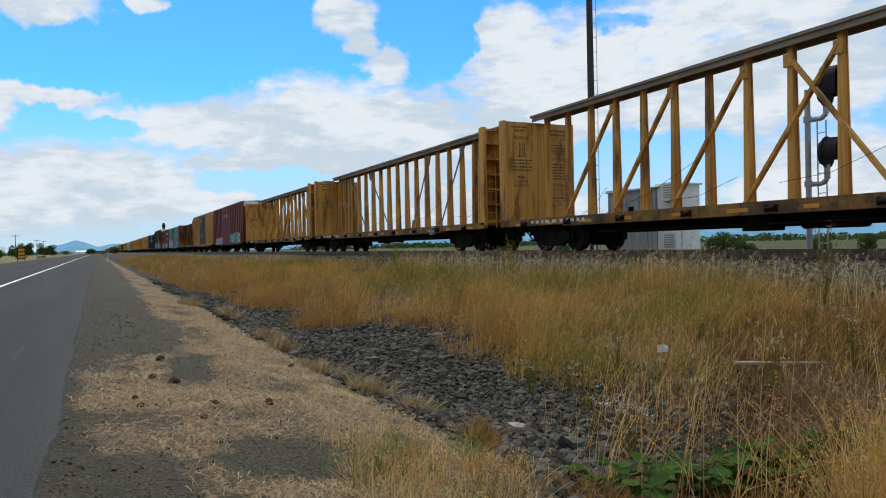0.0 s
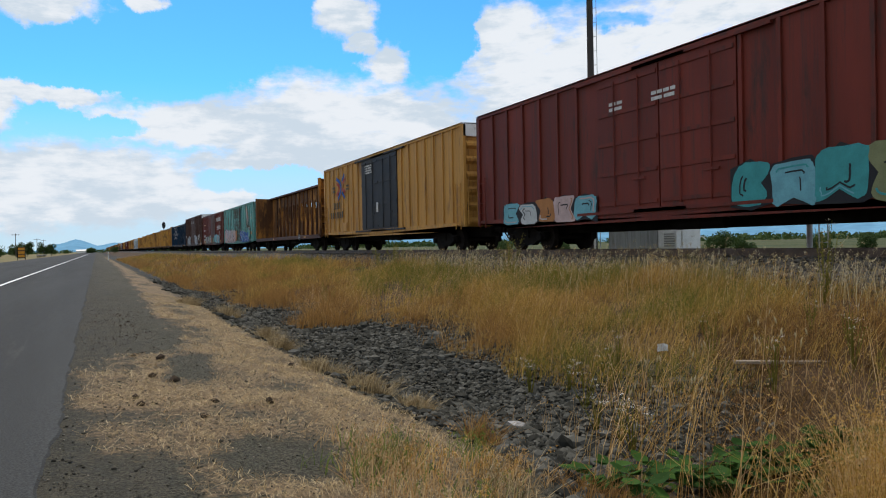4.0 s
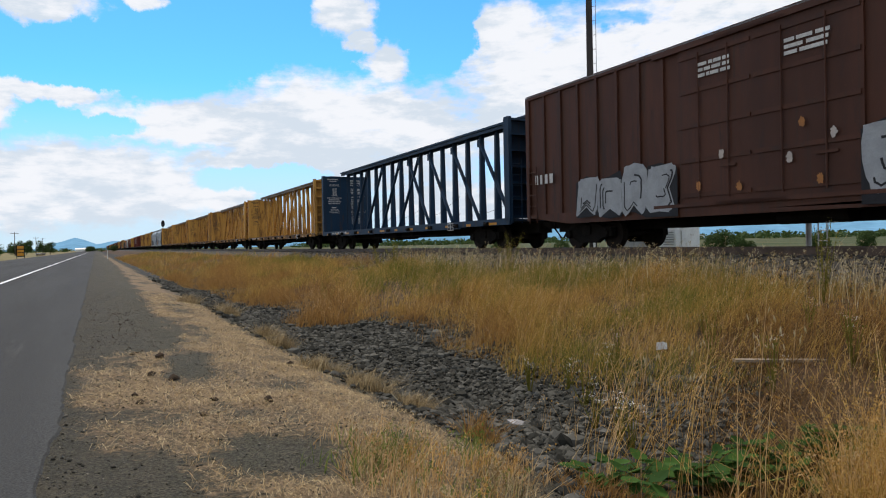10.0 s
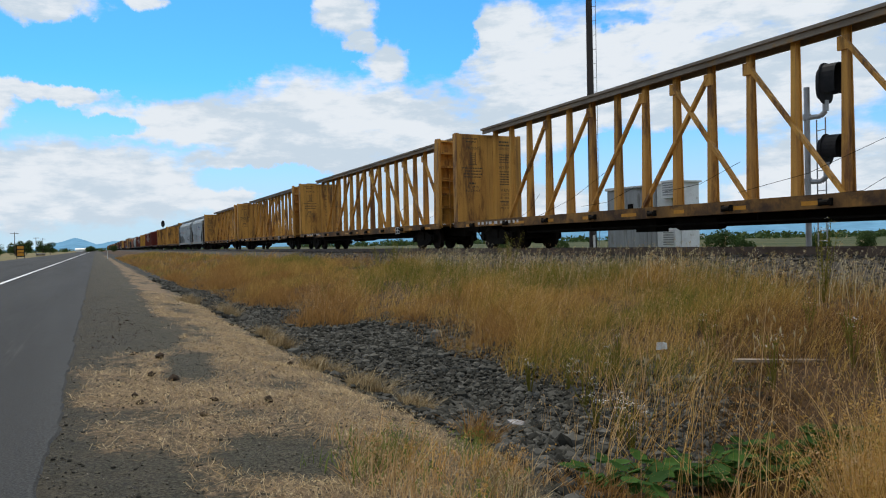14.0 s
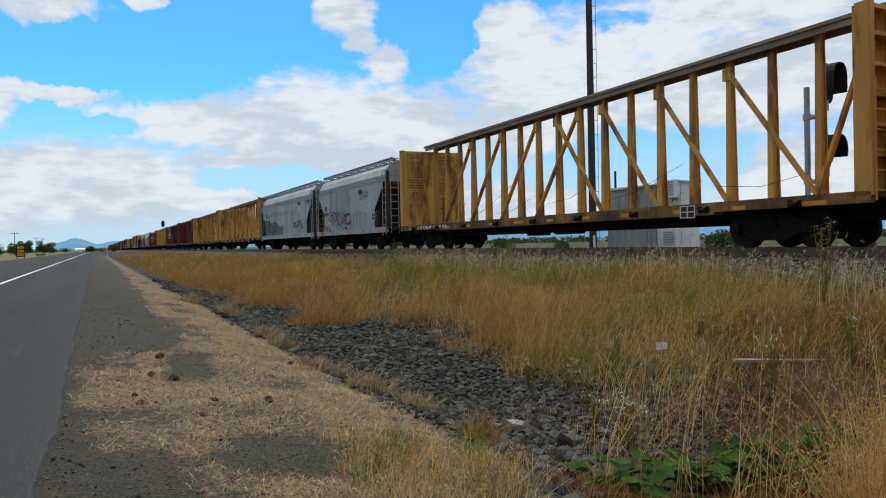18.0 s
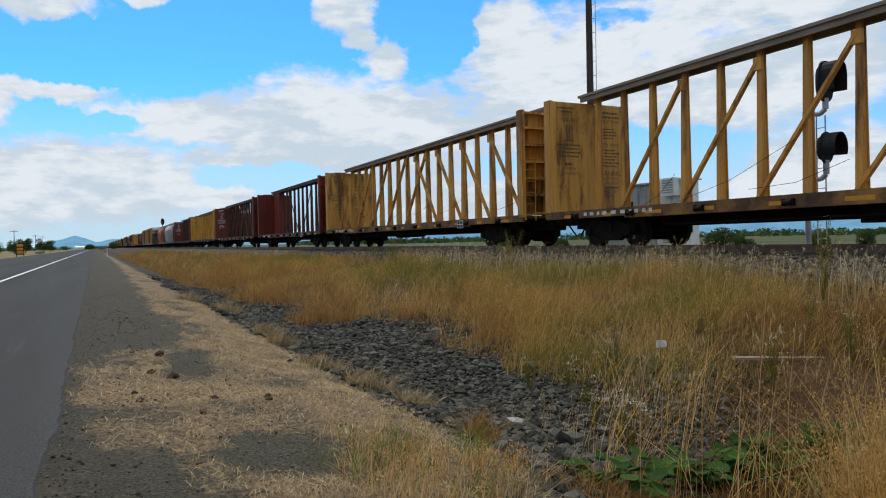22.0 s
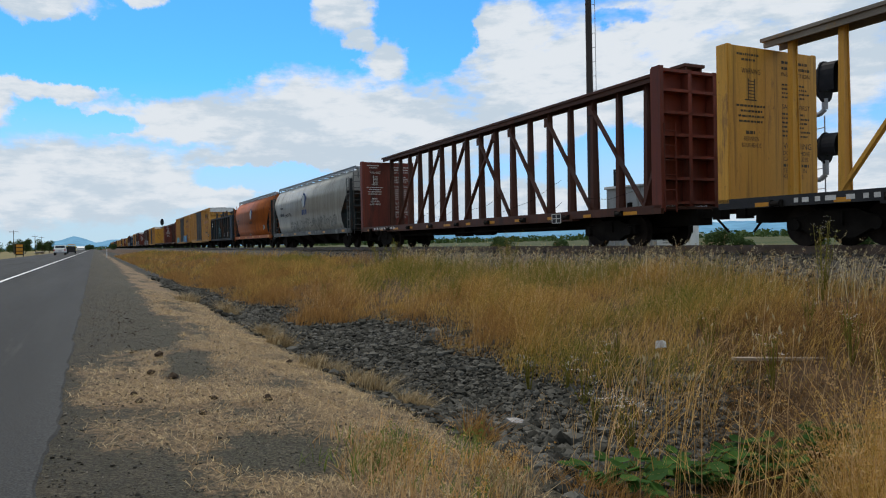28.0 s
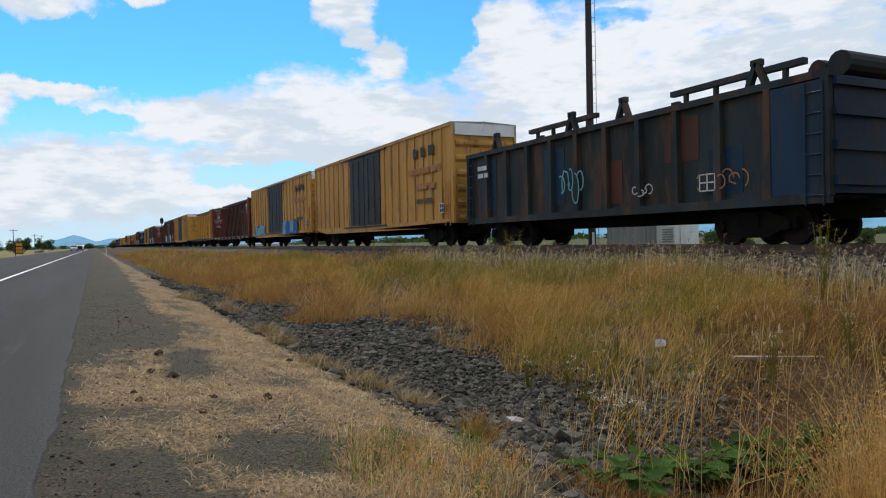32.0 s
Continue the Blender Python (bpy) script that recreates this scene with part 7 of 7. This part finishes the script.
    p = np.column_stack([rg.uniform(0.4, 3.2, 4000), 2.3 + 16 * rg.uniform(size=4000) ** 1.5])
    p = np.array([q for q in p if straw_at(*q) > 0.4])
    prop("stubble", grass_mesh("stubble", p, 0.08, np.full(len(p), 0.003), M["straw"], 0.8, 45), None, "short mown stubble on the verge", "grass", kind="stuff")


build_grass()


def tuft(name, x, y, r, h, n, mat, seed, label, wid=0.003, head=0.3, lean=0.35, group="grass tufts", squash=1.0):
    rg = np.random.RandomState(seed)
    a, q = rg.uniform(0, 6.28, n), r * np.sqrt(rg.uniform(size=n))
    xy = np.column_stack([np.cos(a) * q, np.sin(a) * q * squash])
    z0 = ground_z(x, y)
    z = np.array([ground_z(x + p, y + c) - z0 for p, c in xy])
    me = grass_mesh(name, xy, h, np.full(n, wid), M[mat], lean, seed, z=z, head=head)
    return prop(name, me, None, label, "grass", group, at=pose(x, y, z0))


TUFTS = []
rg = random.Random(77)
for k in range(30):   # the tall stand of grass close to the eye
    x = 3.1 + 2.9 * rg.random() ** 0.9
    y = x / math.tan(radians(60 - 22 * rg.random() ** 1.5))
    TUFTS.append(tuft("grass_tuft", x, y, 0.34, rg.uniform(0.75, 1.25), 70 if x / y > 1.5 else 15, rg.choice(["straw", "gold", "gold", "dry"]), 300 + k, "tall dry golden grass with drooping seed heads", 0.0028, 0.5, 0.7, "tall grass tufts"))
for k in range(10):   # the thick clump at the edge of the view
    x = rg.uniform(3.2, 4.6)
    y = x / math.tan(radians(rg.uniform(57.0, 60.5)))
    TUFTS.append(tuft("grass_tuft", x, y, 0.26, rg.uniform(0.8, 1.1), 240, ("gold", "straw", "dry")[k % 3], 400 + k, "thick golden clump of tall dry grass", 0.003, 0.25, 0.3, "tall grass tufts"))
for k in range(13):   # short tufts along the foot of the verge
    y = rg.uniform(3.0, 4.2)
    x = y * math.tan(radians(rg.uniform(19, 33)))
    TUFTS.append(tuft("grass_tuft", x, y, 0.2, rg.uniform(0.18, 0.33), 55, rg.choice(["straw", "gold", "litter"]), 340 + k, "short tuft of straw and green grass on the verge", 0.003, 0.2, 0.5, "short grass tufts"))
for k, (x, y, r, h) in enumerate(((2.5, 8.6, 0.3, 0.24), (2.62, 7.2, 0.26, 0.26), (2.7, 6.2, 0.15, 0.2), (2.5, 10.8, 0.2, 0.26), (2.6, 12.3, 0.16, 0.28), (2.65, 16.5, 0.25, 0.35), (2.2, 20, 0.3, 0.3))):
    TUFTS.append(tuft("grass_tuft", x, y, r, h, 480, "litter", 360 + k, "bleached cushion of dead grass at the ditch edge", 0.003, 0.0, 0.9, "dead grass cushions"))


for k in range(16):   # fresh blades among the straw
    y = rg.uniform(3.1, 4.5)
    x = y * math.tan(radians(rg.uniform(18, 32)))
    TUFTS.append(tuft("grass_tuft", x, y, 0.15, rg.uniform(0.13, 0.27), 30, "fresh" if k % 3 else "straw", 380 + k, "small tuft of fresh green grass in the straw" if k % 3 else "small tuft of bleached stems in the straw", 0.0032, 0.1, 0.45, "short grass tufts"))
for k in range(14):   # green blades at the corner of the verge
    y = rg.uniform(3.4, 4.4)
    x = y * math.tan(radians(rg.uniform(15.5, 24)))
    TUFTS.append(tuft("grass_tuft", x, y, 0.14, rg.uniform(0.14, 0.3), 20, "fresh" if k % 2 else "straw", 440 + k, "sparse tuft of green and straw grass at the verge's edge", 0.0034, 0.05, 0.5, "short grass tufts"))
TUFTS.append(tuft("grass_tuft", 2.6, 4.75, 0.13, 0.3, 260, "rust_grass", 398, "russet cushion of dead grass at the ditch edge", 0.0025, 0.0, 0.7, "dead grass cushions"))
for k in range(16):   # dead brown undergrowth below the tall stand
    x = 2.7 + 2.3 * k / 15
    y = x / math.tan(radians(37 + 20 * k / 15)) - rg.uniform(0.05, 0.5)
    TUFTS.append(tuft("grass_tuft", x, y, 0.3, rg.uniform(0.12, 0.25), 170, "rust_grass", 420 + k, "matted russet undergrowth below the tall grass", 0.003, 0.0, 0.8, "dead grass cushions"))


def bramble(x, y, seed):
    rg = np.random.RandomState(seed)
    z0 = ground_z(x, y)
    t = thing("bramble", "low bramble with broad green leaves", "shrub", pose(x, y, z0), "brambles in the grass")
    for i in range(11):
        p = Vector((rg.normal() * 0.2, rg.normal() * 0.12, rg.uniform(0.03, 0.24)))
        v, f = [], []
        for j in range(3):
            a = rg.uniform(0, 6.28)
            u = Vector((math.cos(a), math.sin(a), rg.uniform(-0.7, 0.5))).normalized()
            s = u.cross(Vector((0, 0, 1))).normalized()
            ln, w = rg.uniform(0.10, 0.17), rg.uniform(0.045, 0.07)
            up = Vector((0, 0, 0.012))
            pts = [p, p + u * ln * 0.3 + s * w, p + u * ln * 0.7 + s * w * 0.8, p + u * ln, p + u * ln * 0.7 - s * w * 0.8, p + u * ln * 0.3 - s * w]
            k = len(v)
            v += [tuple(q) for q in pts] + [tuple(p + u * ln * 0.5 - up)]
            f += [(k + m, k + (m + 1) % 6, k + 6) for m in range(6)]
        part("leaf", fast_mesh("leaf", v, f, M["bramble"]), None, t)
    b = Build()
    for i in range(5):
        q = Vector((rg.normal() * 0.2, rg.normal() * 0.15, rg.uniform(0.12, 0.3)))
        b.rod((0, 0, -0.03), q, 0.005, 5, 0.003)
    part("stem", b, M["green_grass"], t)
    return t


for k, (x, y) in enumerate(((3.0, 3.65), (3.3, 3.85), (3.7, 4.0), (4.05, 4.05), (4.35, 4.2), (4.6, 4.1), (4.85, 4.15), (5.0, 3.9), (5.2, 4.0), (5.4, 3.8), (5.6, 3.65), (5.0, 3.65), (5.3, 3.5), (4.4, 3.9), (5.55, 3.95))):
    bramble(x, y, 500 + k)


def weed(x, y, h, seed, label, mat="green_grass", n=220, wd=0.35, flowers=0):
    rg = np.random.RandomState(seed)
    z0 = ground_z(x, y)
    t = thing("weed", label, "plant", pose(x, y, z0), "weeds on the bank")
    v, f = [], []
    tips = []
    for i in range(9):
        q = Vector((rg.normal() * wd * 0.45, rg.normal() * wd * 0.45, h * rg.uniform(0.6, 1.0)))
        b = Build()
        b.rod((0, 0, -0.05), q, 0.008, 5, 0.003)
        part("stem", b, M["green_grass"], t)
        tips.append(q)
        for j in range(n // 9):
            p = q * rg.uniform(0.25, 1.0) + Vector(rg.normal(size=3) * 0.035)
            u, w = Vector(rg.normal(size=3)).normalized() * rg.uniform(0.02, 0.045), Vector(rg.normal(size=3)).normalized() * 0.009
            k = len(v)
            v += [tuple(p), tuple(p + u * 0.5 + w), tuple(p + u), tuple(p + u * 0.5 - w)]
            f.append((k, k + 1, k + 2, k + 3))
    part("foliage", fast_mesh("foliage", v, f, M[mat]), None, t)
    for i in range(flowers):
        q = tips[i % len(tips)] + Vector(rg.normal(size=3) * 0.03)
        v, f = [], []
        for j in range(16):
            p = q + Vector((rg.normal() * 0.028, rg.normal() * 0.028, rg.normal() * 0.008))
            k = len(v)
            v += [tuple(p), tuple(p + Vector((0.009, 0, 0.004))), tuple(p + Vector((0.009, 0.009, 0))), tuple(p + Vector((0, 0.009, 0.004)))]
            f.append((k, k + 1, k + 2, k + 3))
        part("flower_head", fast_mesh("flower_head", v, f, M["flower"]), None, t, "small white flower head")
    return t


def oat_stem(x, y, h, seed):
    rg = np.random.RandomState(seed)
    z0 = ground_z(x, y)
    t = thing("oat_stem", "tall oat stem with drooping pale spikelets", "plant", pose(x, y, z0), "tall oat stems")
    b = Build()
    b.rod((0, 0, -0.04), (0.02, 0.01, h * 0.6), 0.003, 5, 0.002)
    b.rod((0.02, 0.01, h * 0.6), (0.06, -0.02, h), 0.002, 5, 0.0012)
    part("stem", b, M["straw"], t)
    for i in range(9):
        a = rg.uniform(0, 6.28)
        q = Vector((0.05 + math.cos(a) * rg.uniform(0.03, 0.11), math.sin(a) * rg.uniform(0.03, 0.11), h - rg.uniform(0.0, 0.32)))
        s = Vector((math.cos(a + 1.5), math.sin(a + 1.5), 0)) * 0.006
        e = q + Vector((rg.normal() * 0.012, rg.normal() * 0.012, -0.05))
        m = (q + e) / 2
        n = Vector((0, 0, 0.004)) + s.cross(Vector((0, 0, 1)))
        v = [q, m + s, m - s, e, m + n, m - n]
        part("spikelet", fast_mesh("spikelet", v, [(0, 1, 4), (0, 4, 2), (0, 2, 5), (0, 5, 1), (3, 4, 1), (3, 2, 4), (3, 5, 2), (3, 1, 5)], M["oat"]), None, t)
    return t


for k, (x, y, h) in enumerate(((3.5, 2.95, 1.5), (3.75, 2.95, 1.38), (3.4, 3.3, 1.2), (2.9, 3.3, 1.05))):
    oat_stem(x, y, h, 640 + k)
WEEDS = [weed(10.7, 17.6, 1.25, 601, "tall thin green weed beside the ballast", n=1300, wd=0.5), weed(10.9, 26.7, 1.15, 602, "yellow-green bushy weed beside the ballast", "green_grass", 1800, 0.9),
         weed(10.6, 27.8, 1.0, 603, "yellow-green bushy weed beside the ballast", "green_grass", 1500, 0.9), weed(10.4, 7.5, 1.35, 604, "seeding weed with pale flower heads", "green_grass", 500, 0.35, 16),
         weed(7.4, 14.5, 0.8, 605, "green weed in the dry grass", n=300), weed(6.0, 20, 0.7, 606, "green weed in the dry grass", n=300)]
for k, (x, y) in enumerate(((4.9, 7.6), (5.3, 7.3), (5.0, 6.6), (4.6, 5.9), (4.5, 5.4), (5.6, 6.9), (6.0, 7.2), (4.3, 5.0), (6.4, 5.2), (7.4, 5.0), (8.2, 5.6), (7.0, 6.6), (8.6, 6.4))):
    WEEDS.append(weed(x, y, rg.uniform(0.4, 0.7), 620 + k, "thin wild plant with small white flower heads", "green_grass", 60, 0.18, rg.randint(3, 6)))


def stone_mesh(seed, rough=0.42):
    rg = np.random.RandomState(seed)
    bm = bmesh.new()
    bmesh.ops.create_icosphere(bm, subdivisions=1, radius=1.0)
    for v in bm.verts:
        v.co *= 1 + rg.uniform(-rough, rough)
        v.co.z *= 0.65
    vs, fs = [tuple(v.co) for v in bm.verts], [tuple(v.index for v in f.verts) for f in bm.faces]
    bm.free()
    return np.array(vs), fs


STONES = [stone_mesh(k) for k in range(7)]
M["stone"] = leaf_material("ditch_stone", (0.021, 0.0205, 0.0165), (0.050, 0.0485, 0.040), (0.115, 0.110, 0.094), 0.0, 0.95)
M["pebble"] = leaf_material("verge_pebble", (0.04, 0.037, 0.03), (0.075, 0.068, 0.054), (0.17, 0.15, 0.12), 0.0, 0.95)
M["ballast"] = leaf_material("ballast_stone", (0.03, 0.027, 0.023), (0.055, 0.05, 0.042), (0.105, 0.095, 0.08), 0.0, 0.95)
M["clod"] = surf("dark_earth_clod", (0.05, 0.032, 0.018), (0.028, 0.019, 0.012), 9, 0.95, bump=0.6)
M["pale_stone"] = surf("pale_stone", (0.31, 0.30, 0.29), (0.24, 0.23, 0.22), 6, 0.9, bump=0.4)


def stones(name, pts, size, material, label, seed, sink=0.25):
    rg = np.random.RandomState(seed)
    vs, fs, k = [], [], 0
    for x, y in pts:
        sv, sf = STONES[rg.randint(7)]
        s = size * math.exp(rg.normal() * 0.35)
        a = rg.uniform(0, 6.28)
        c, d = math.cos(a), math.sin(a)
        p = sv * s * np.array((1, rg.uniform(0.6, 1), 1))
        p = np.column_stack([p[:, 0] * c - p[:, 1] * d + x, p[:, 0] * d + p[:, 1] * c + y, p[:, 2] + ground_z(x, y) + s * sink])
        vs.append(p)
        fs += [tuple(i + k for i in t) for t in sf]
        k += len(sv)
    prop(name, fast_mesh(name, np.concatenate(vs), fs, material), None, label, "stones", kind="stuff")


def in_ditch(n, y0, y1, seed, power):
    rg = np.random.RandomState(seed)
    pts = []
    while len(pts) < n:
        y = y0 + (y1 - y0) * rg.uniform() ** power
        x = rg.uniform(1.9, 7.6)
        lo = 2.62 + 0.3 * noise.noise((y * 0.4, 1.7, 0)) + 0.2 * noise.noise((y * 1.6, 2.7, 0))
        if x < lo and rg.uniform() > math.exp(-(lo - x) * 16):
            continue
        if x > edge_of_grass(y) + 1.2 or x > 1.12 * y + rg.uniform(-0.4, 0.6):
            continue
        pts.append((x, y))
    return pts


bed = tagged(new("stone_bed"), "dark crushed stone lining the ditch", "stones", kind="structure")
near_me = [fast_mesh("stone", STONES[k][0] * 0.042, STONES[k][1], M["stone"]) for k in range(7)]
rs = np.random.RandomState(91)
for x, y in in_ditch(280, 5.0, 8.5, 92, 1.0):
    q = part("stone", near_me[rs.randint(7)], None, bed, at=pose(x, y, ground_z(x, y) + 0.02, rs.uniform(-25, 25), rs.uniform(-25, 25), rs.uniform(0, 360)))
stones("ditch_stones", in_ditch(11500, 2.6, 14, 93, 1.15), 0.036, M["stone"], "dark crushed stones in the ditch", 94)
stones("ditch_stones", in_ditch(7000, 14, 42, 95, 1.3), 0.043, M["stone"], "dark crushed stones in the far ditch", 96)
rg2 = np.random.RandomState(97)
stones("verge_pebbles", np.column_stack([rg2.uniform(-0.42, 2.9, 9000), 2.3 + 18 * rg2.uniform(size=9000) ** 1.6]).tolist(), 0.006, M["pebble"], "loose gravel on the verge", 98, 0.4)
stones("ballast_stones", np.column_stack([rg2.uniform(11.2, 13.9, 7000), 4 + 46 * rg2.uniform(size=7000) ** 1.3]).tolist(), 0.032, M["ballast"], "grey track ballast", 99, 0.3)
stones("earth_clods", np.column_stack([0.45 + 0.3 * rg2.normal(size=130), 12.5 + 2.2 * rg2.normal(size=130)]).tolist(), 0.011, M["clod"], "brown earth clods on the gravel verge", 100, 0.2)
for k, (x, y, s, m) in enumerate(((3.8, 6.15, 0.085, "pale_stone"), (1.24, 5.83, 0.05, "clod"), (0.26, 6.24, 0.035, "clod"), (0.29, 5.94, 0.035, "clod"), (0.83, 5.91, 0.035, "clod"), (0.62, 6.93, 0.05, "clod"), (0.61, 8.31, 0.06, "clod"), (0.68, 5.38, 0.03, "clod"), (2.09, 8.55, 0.06, "clod"), (0.45, 7.2, 0.045, "clod"))):
    sv, sf = STONES[k % 7]
    prop("loose_stone", fast_mesh("loose_stone", sv * s, sf, M[m]), None, "pale loose stone in the ditch" if m == "pale_stone" else "dark loose clod on the verge", "stone", "loose stones", at=pose(x, y, ground_z(x, y) + s * 0.4, 8, 5, 40 * k))
b = Build()
for pts in ([(-0.075, 0, 0), (0.02, 0.02, 0.01), (0.03, 0.0, 0.13), (-0.07, -0.01, 0.12)], [(0.02, 0.02, 0.01), (0.09, -0.02, 0.02), (0.085, 0.0, 0.11), (0.03, 0.0, 0.13)]):
    b.solid(pts, [(p[0], p[1] + 0.006, p[2]) for p in pts])
prop("paper_litter", b, M["white"], "crumpled white paper scrap caught in the grass", "litter", at=pose(6.3, 6.75, -0.24, 0, 0, -35) @ Matrix.Scale(0.8, 4))
b = Build()
b.box(-0.8, 0.8, -0.05, 0.05, 0.0, 0.03)
prop("plank", b, surf("weathered_board", (0.25, 0.2, 0.15), (0.18, 0.14, 0.1), 3, 0.9, stretch=(0.3, 4, 4), bump=0.4), "weathered grey board lying in the grass", "plank", at=pose(7.33, 5.55, -0.31, 0, 1, -28))


# ---- road vehicles ----
def wheel(parent, x, y, r):
    b = Build()
    b.rod((x - 0.12, y, r), (x + 0.12, y, r), r, 20)
    t = part("wheel", b, M["tyre"], parent)
    b = Build()
    b.rod((x - 0.125, y, r), (x + 0.125, y, r), r * 0.55, 14)
    part("rim", b, M["galv"], t)


def pickup(label, paint, work=False):
    t = thing("pickup_truck", label, "pickup truck", group="vehicles on the road")
    b = Build()
    prof = [(-2.75, 0.55), (-2.75, 1.12), (-0.6, 1.16), (-0.35, 1.78), (0.95, 1.80), (1.45, 1.18), (2.7, 1.05), (2.75, 0.55)]
    b.solid([(-0.95, y, z) for y, z in prof], [(0.95, y, z) for y, z in prof])
    part("body", b, paint, t)
    b = Build()
    b.solid([(-0.82, -0.55, 1.22), (0.82, -0.55, 1.22), (0.72, -0.38, 1.70), (-0.72, -0.38, 1.70)], [(-0.82, -0.57, 1.22), (0.82, -0.57, 1.22), (0.72, -0.42, 1.72), (-0.72, -0.42, 1.72)])
    part("rear_window", b, M["glass"], t)
    for s in (-1, 1):
        b = Build()
        b.box(s * 0.965 - 0.01, s * 0.965 + 0.01, -0.3, 0.9, 1.24, 1.66)
        part("side_window", b, M["glass"], t)
        b = Build()
        b.box(min(s * 0.95, s * 0.75), max(s * 0.95, s * 0.75), -2.775, -2.74, 0.8, 1.08)
        part("tail_light", b, M["tail"], t, "red tail light")
        b = Build()
        b.box(min(s * 0.98, s * 1.16), max(s * 0.98, s * 1.16), 1.0, 1.1, 1.25, 1.45)
        part("mirror", b, M["black"], t)
        for y in (-1.7, 1.75):
            wheel(t, s * 0.82, y, 0.39)
    b = Build()
    b.box(-0.93, 0.93, -2.9, -2.74, 0.45, 0.64)
    part("rear_bumper", b, M["galv"], t)
    b = Build()
    b.box(-0.22, 0.22, -2.765, -2.74, 0.7, 0.86)
    part("plate", b, M["shed_grey"], t)
    if work:
        b = Build()
        b.box(-0.98, 0.98, -3.9, -2.95, 0.35, 1.45)
        part("rear_box", b, M["black"], t, "dark box carried behind the truck")
        b = Build()
        for x in (-0.85, 0.85):
            for y in (-2.5, -0.45):
                b.rod((x, y, 1.1), (x, y, 2.0), 0.035, 6)
            b.rod((x, -2.5, 2.0), (x, 0.6, 2.0), 0.035, 6)
        for y in (-2.5, -1.4, -0.4, 0.6):
            b.rod((-0.85, y, 2.0), (0.85, y, 2.0), 0.035, 6)
        part("roof_rack", b, paint, t, "yellow tube rack")
        b = Build()
        b.box(-0.7, 0.7, 0.0, 0.3, 2.03, 2.17)
        part("light_bar", b, M["amber"], t, "amber warning light bar")
    return t


WORK_TRUCK = pickup("yellow work truck with a roof rack and dark rear box", M["truck_yellow"], True)
PICKUP = pickup("white pickup truck driving away on the highway", M["white"])


# ---- what moves ----
def motions():
    for car, y in TRAIN:
        walk(car, [(t, pose(TRACK_X, y - SPEED * t, RAIL_Z)) for t in (0, 8, 16, 24, 32)])
    # every wheelset rolls on its rail; those at like places share one set of keys
    turn = math.degrees(SPEED / FPS / WHEEL_R)
    first = {}
    for ob in [o for o in bpy.data.objects if o.name.startswith("wheelset")]:
        side = ob.location.y > 0
        if side not in first:
            first[side] = ob
            walk(ob, [(k / FPS, pose(0, 0.89 if side else -0.89, WHEEL_R, turn * k)) for k in range(32 * FPS + 1)])
        else:
            ob.rotation_mode = "QUATERNION"
            ob.animation_data_create()
            ob.animation_data.action = first[side].animation_data.action
            ob.animation_data.action_slot = first[side].animation_data.action_slot
    walk(WORK_TRUCK, [(t, pose(-4.85, 47.5 + 26.0 * (t - 22.6), 0.015)) for t in (0, 12, 22, 25, 32)])
    walk(PICKUP, [(t, pose(-5.6, 70.4 + 25.5 * (t - 25), 0.015)) for t in (0, 12, 22, 25, 32)])
    # the tall grass nods in the wind
    for k, ob in enumerate(TUFTS[:40]):
        m = ob.matrix_basis.copy()
        rows = []
        for i in range(41):
            t = i * 0.8
            a = 2.2 * math.sin(t * 1.3 + k * 0.9) + 1.3 * math.sin(t * 2.9 + k * 2.1)
            c = 1.2 * math.sin(t * 1.7 + k * 1.7)
            rows.append((t, m @ pose(0, 0, 0, c, a, 0)))
        walk(ob, rows)


motions()
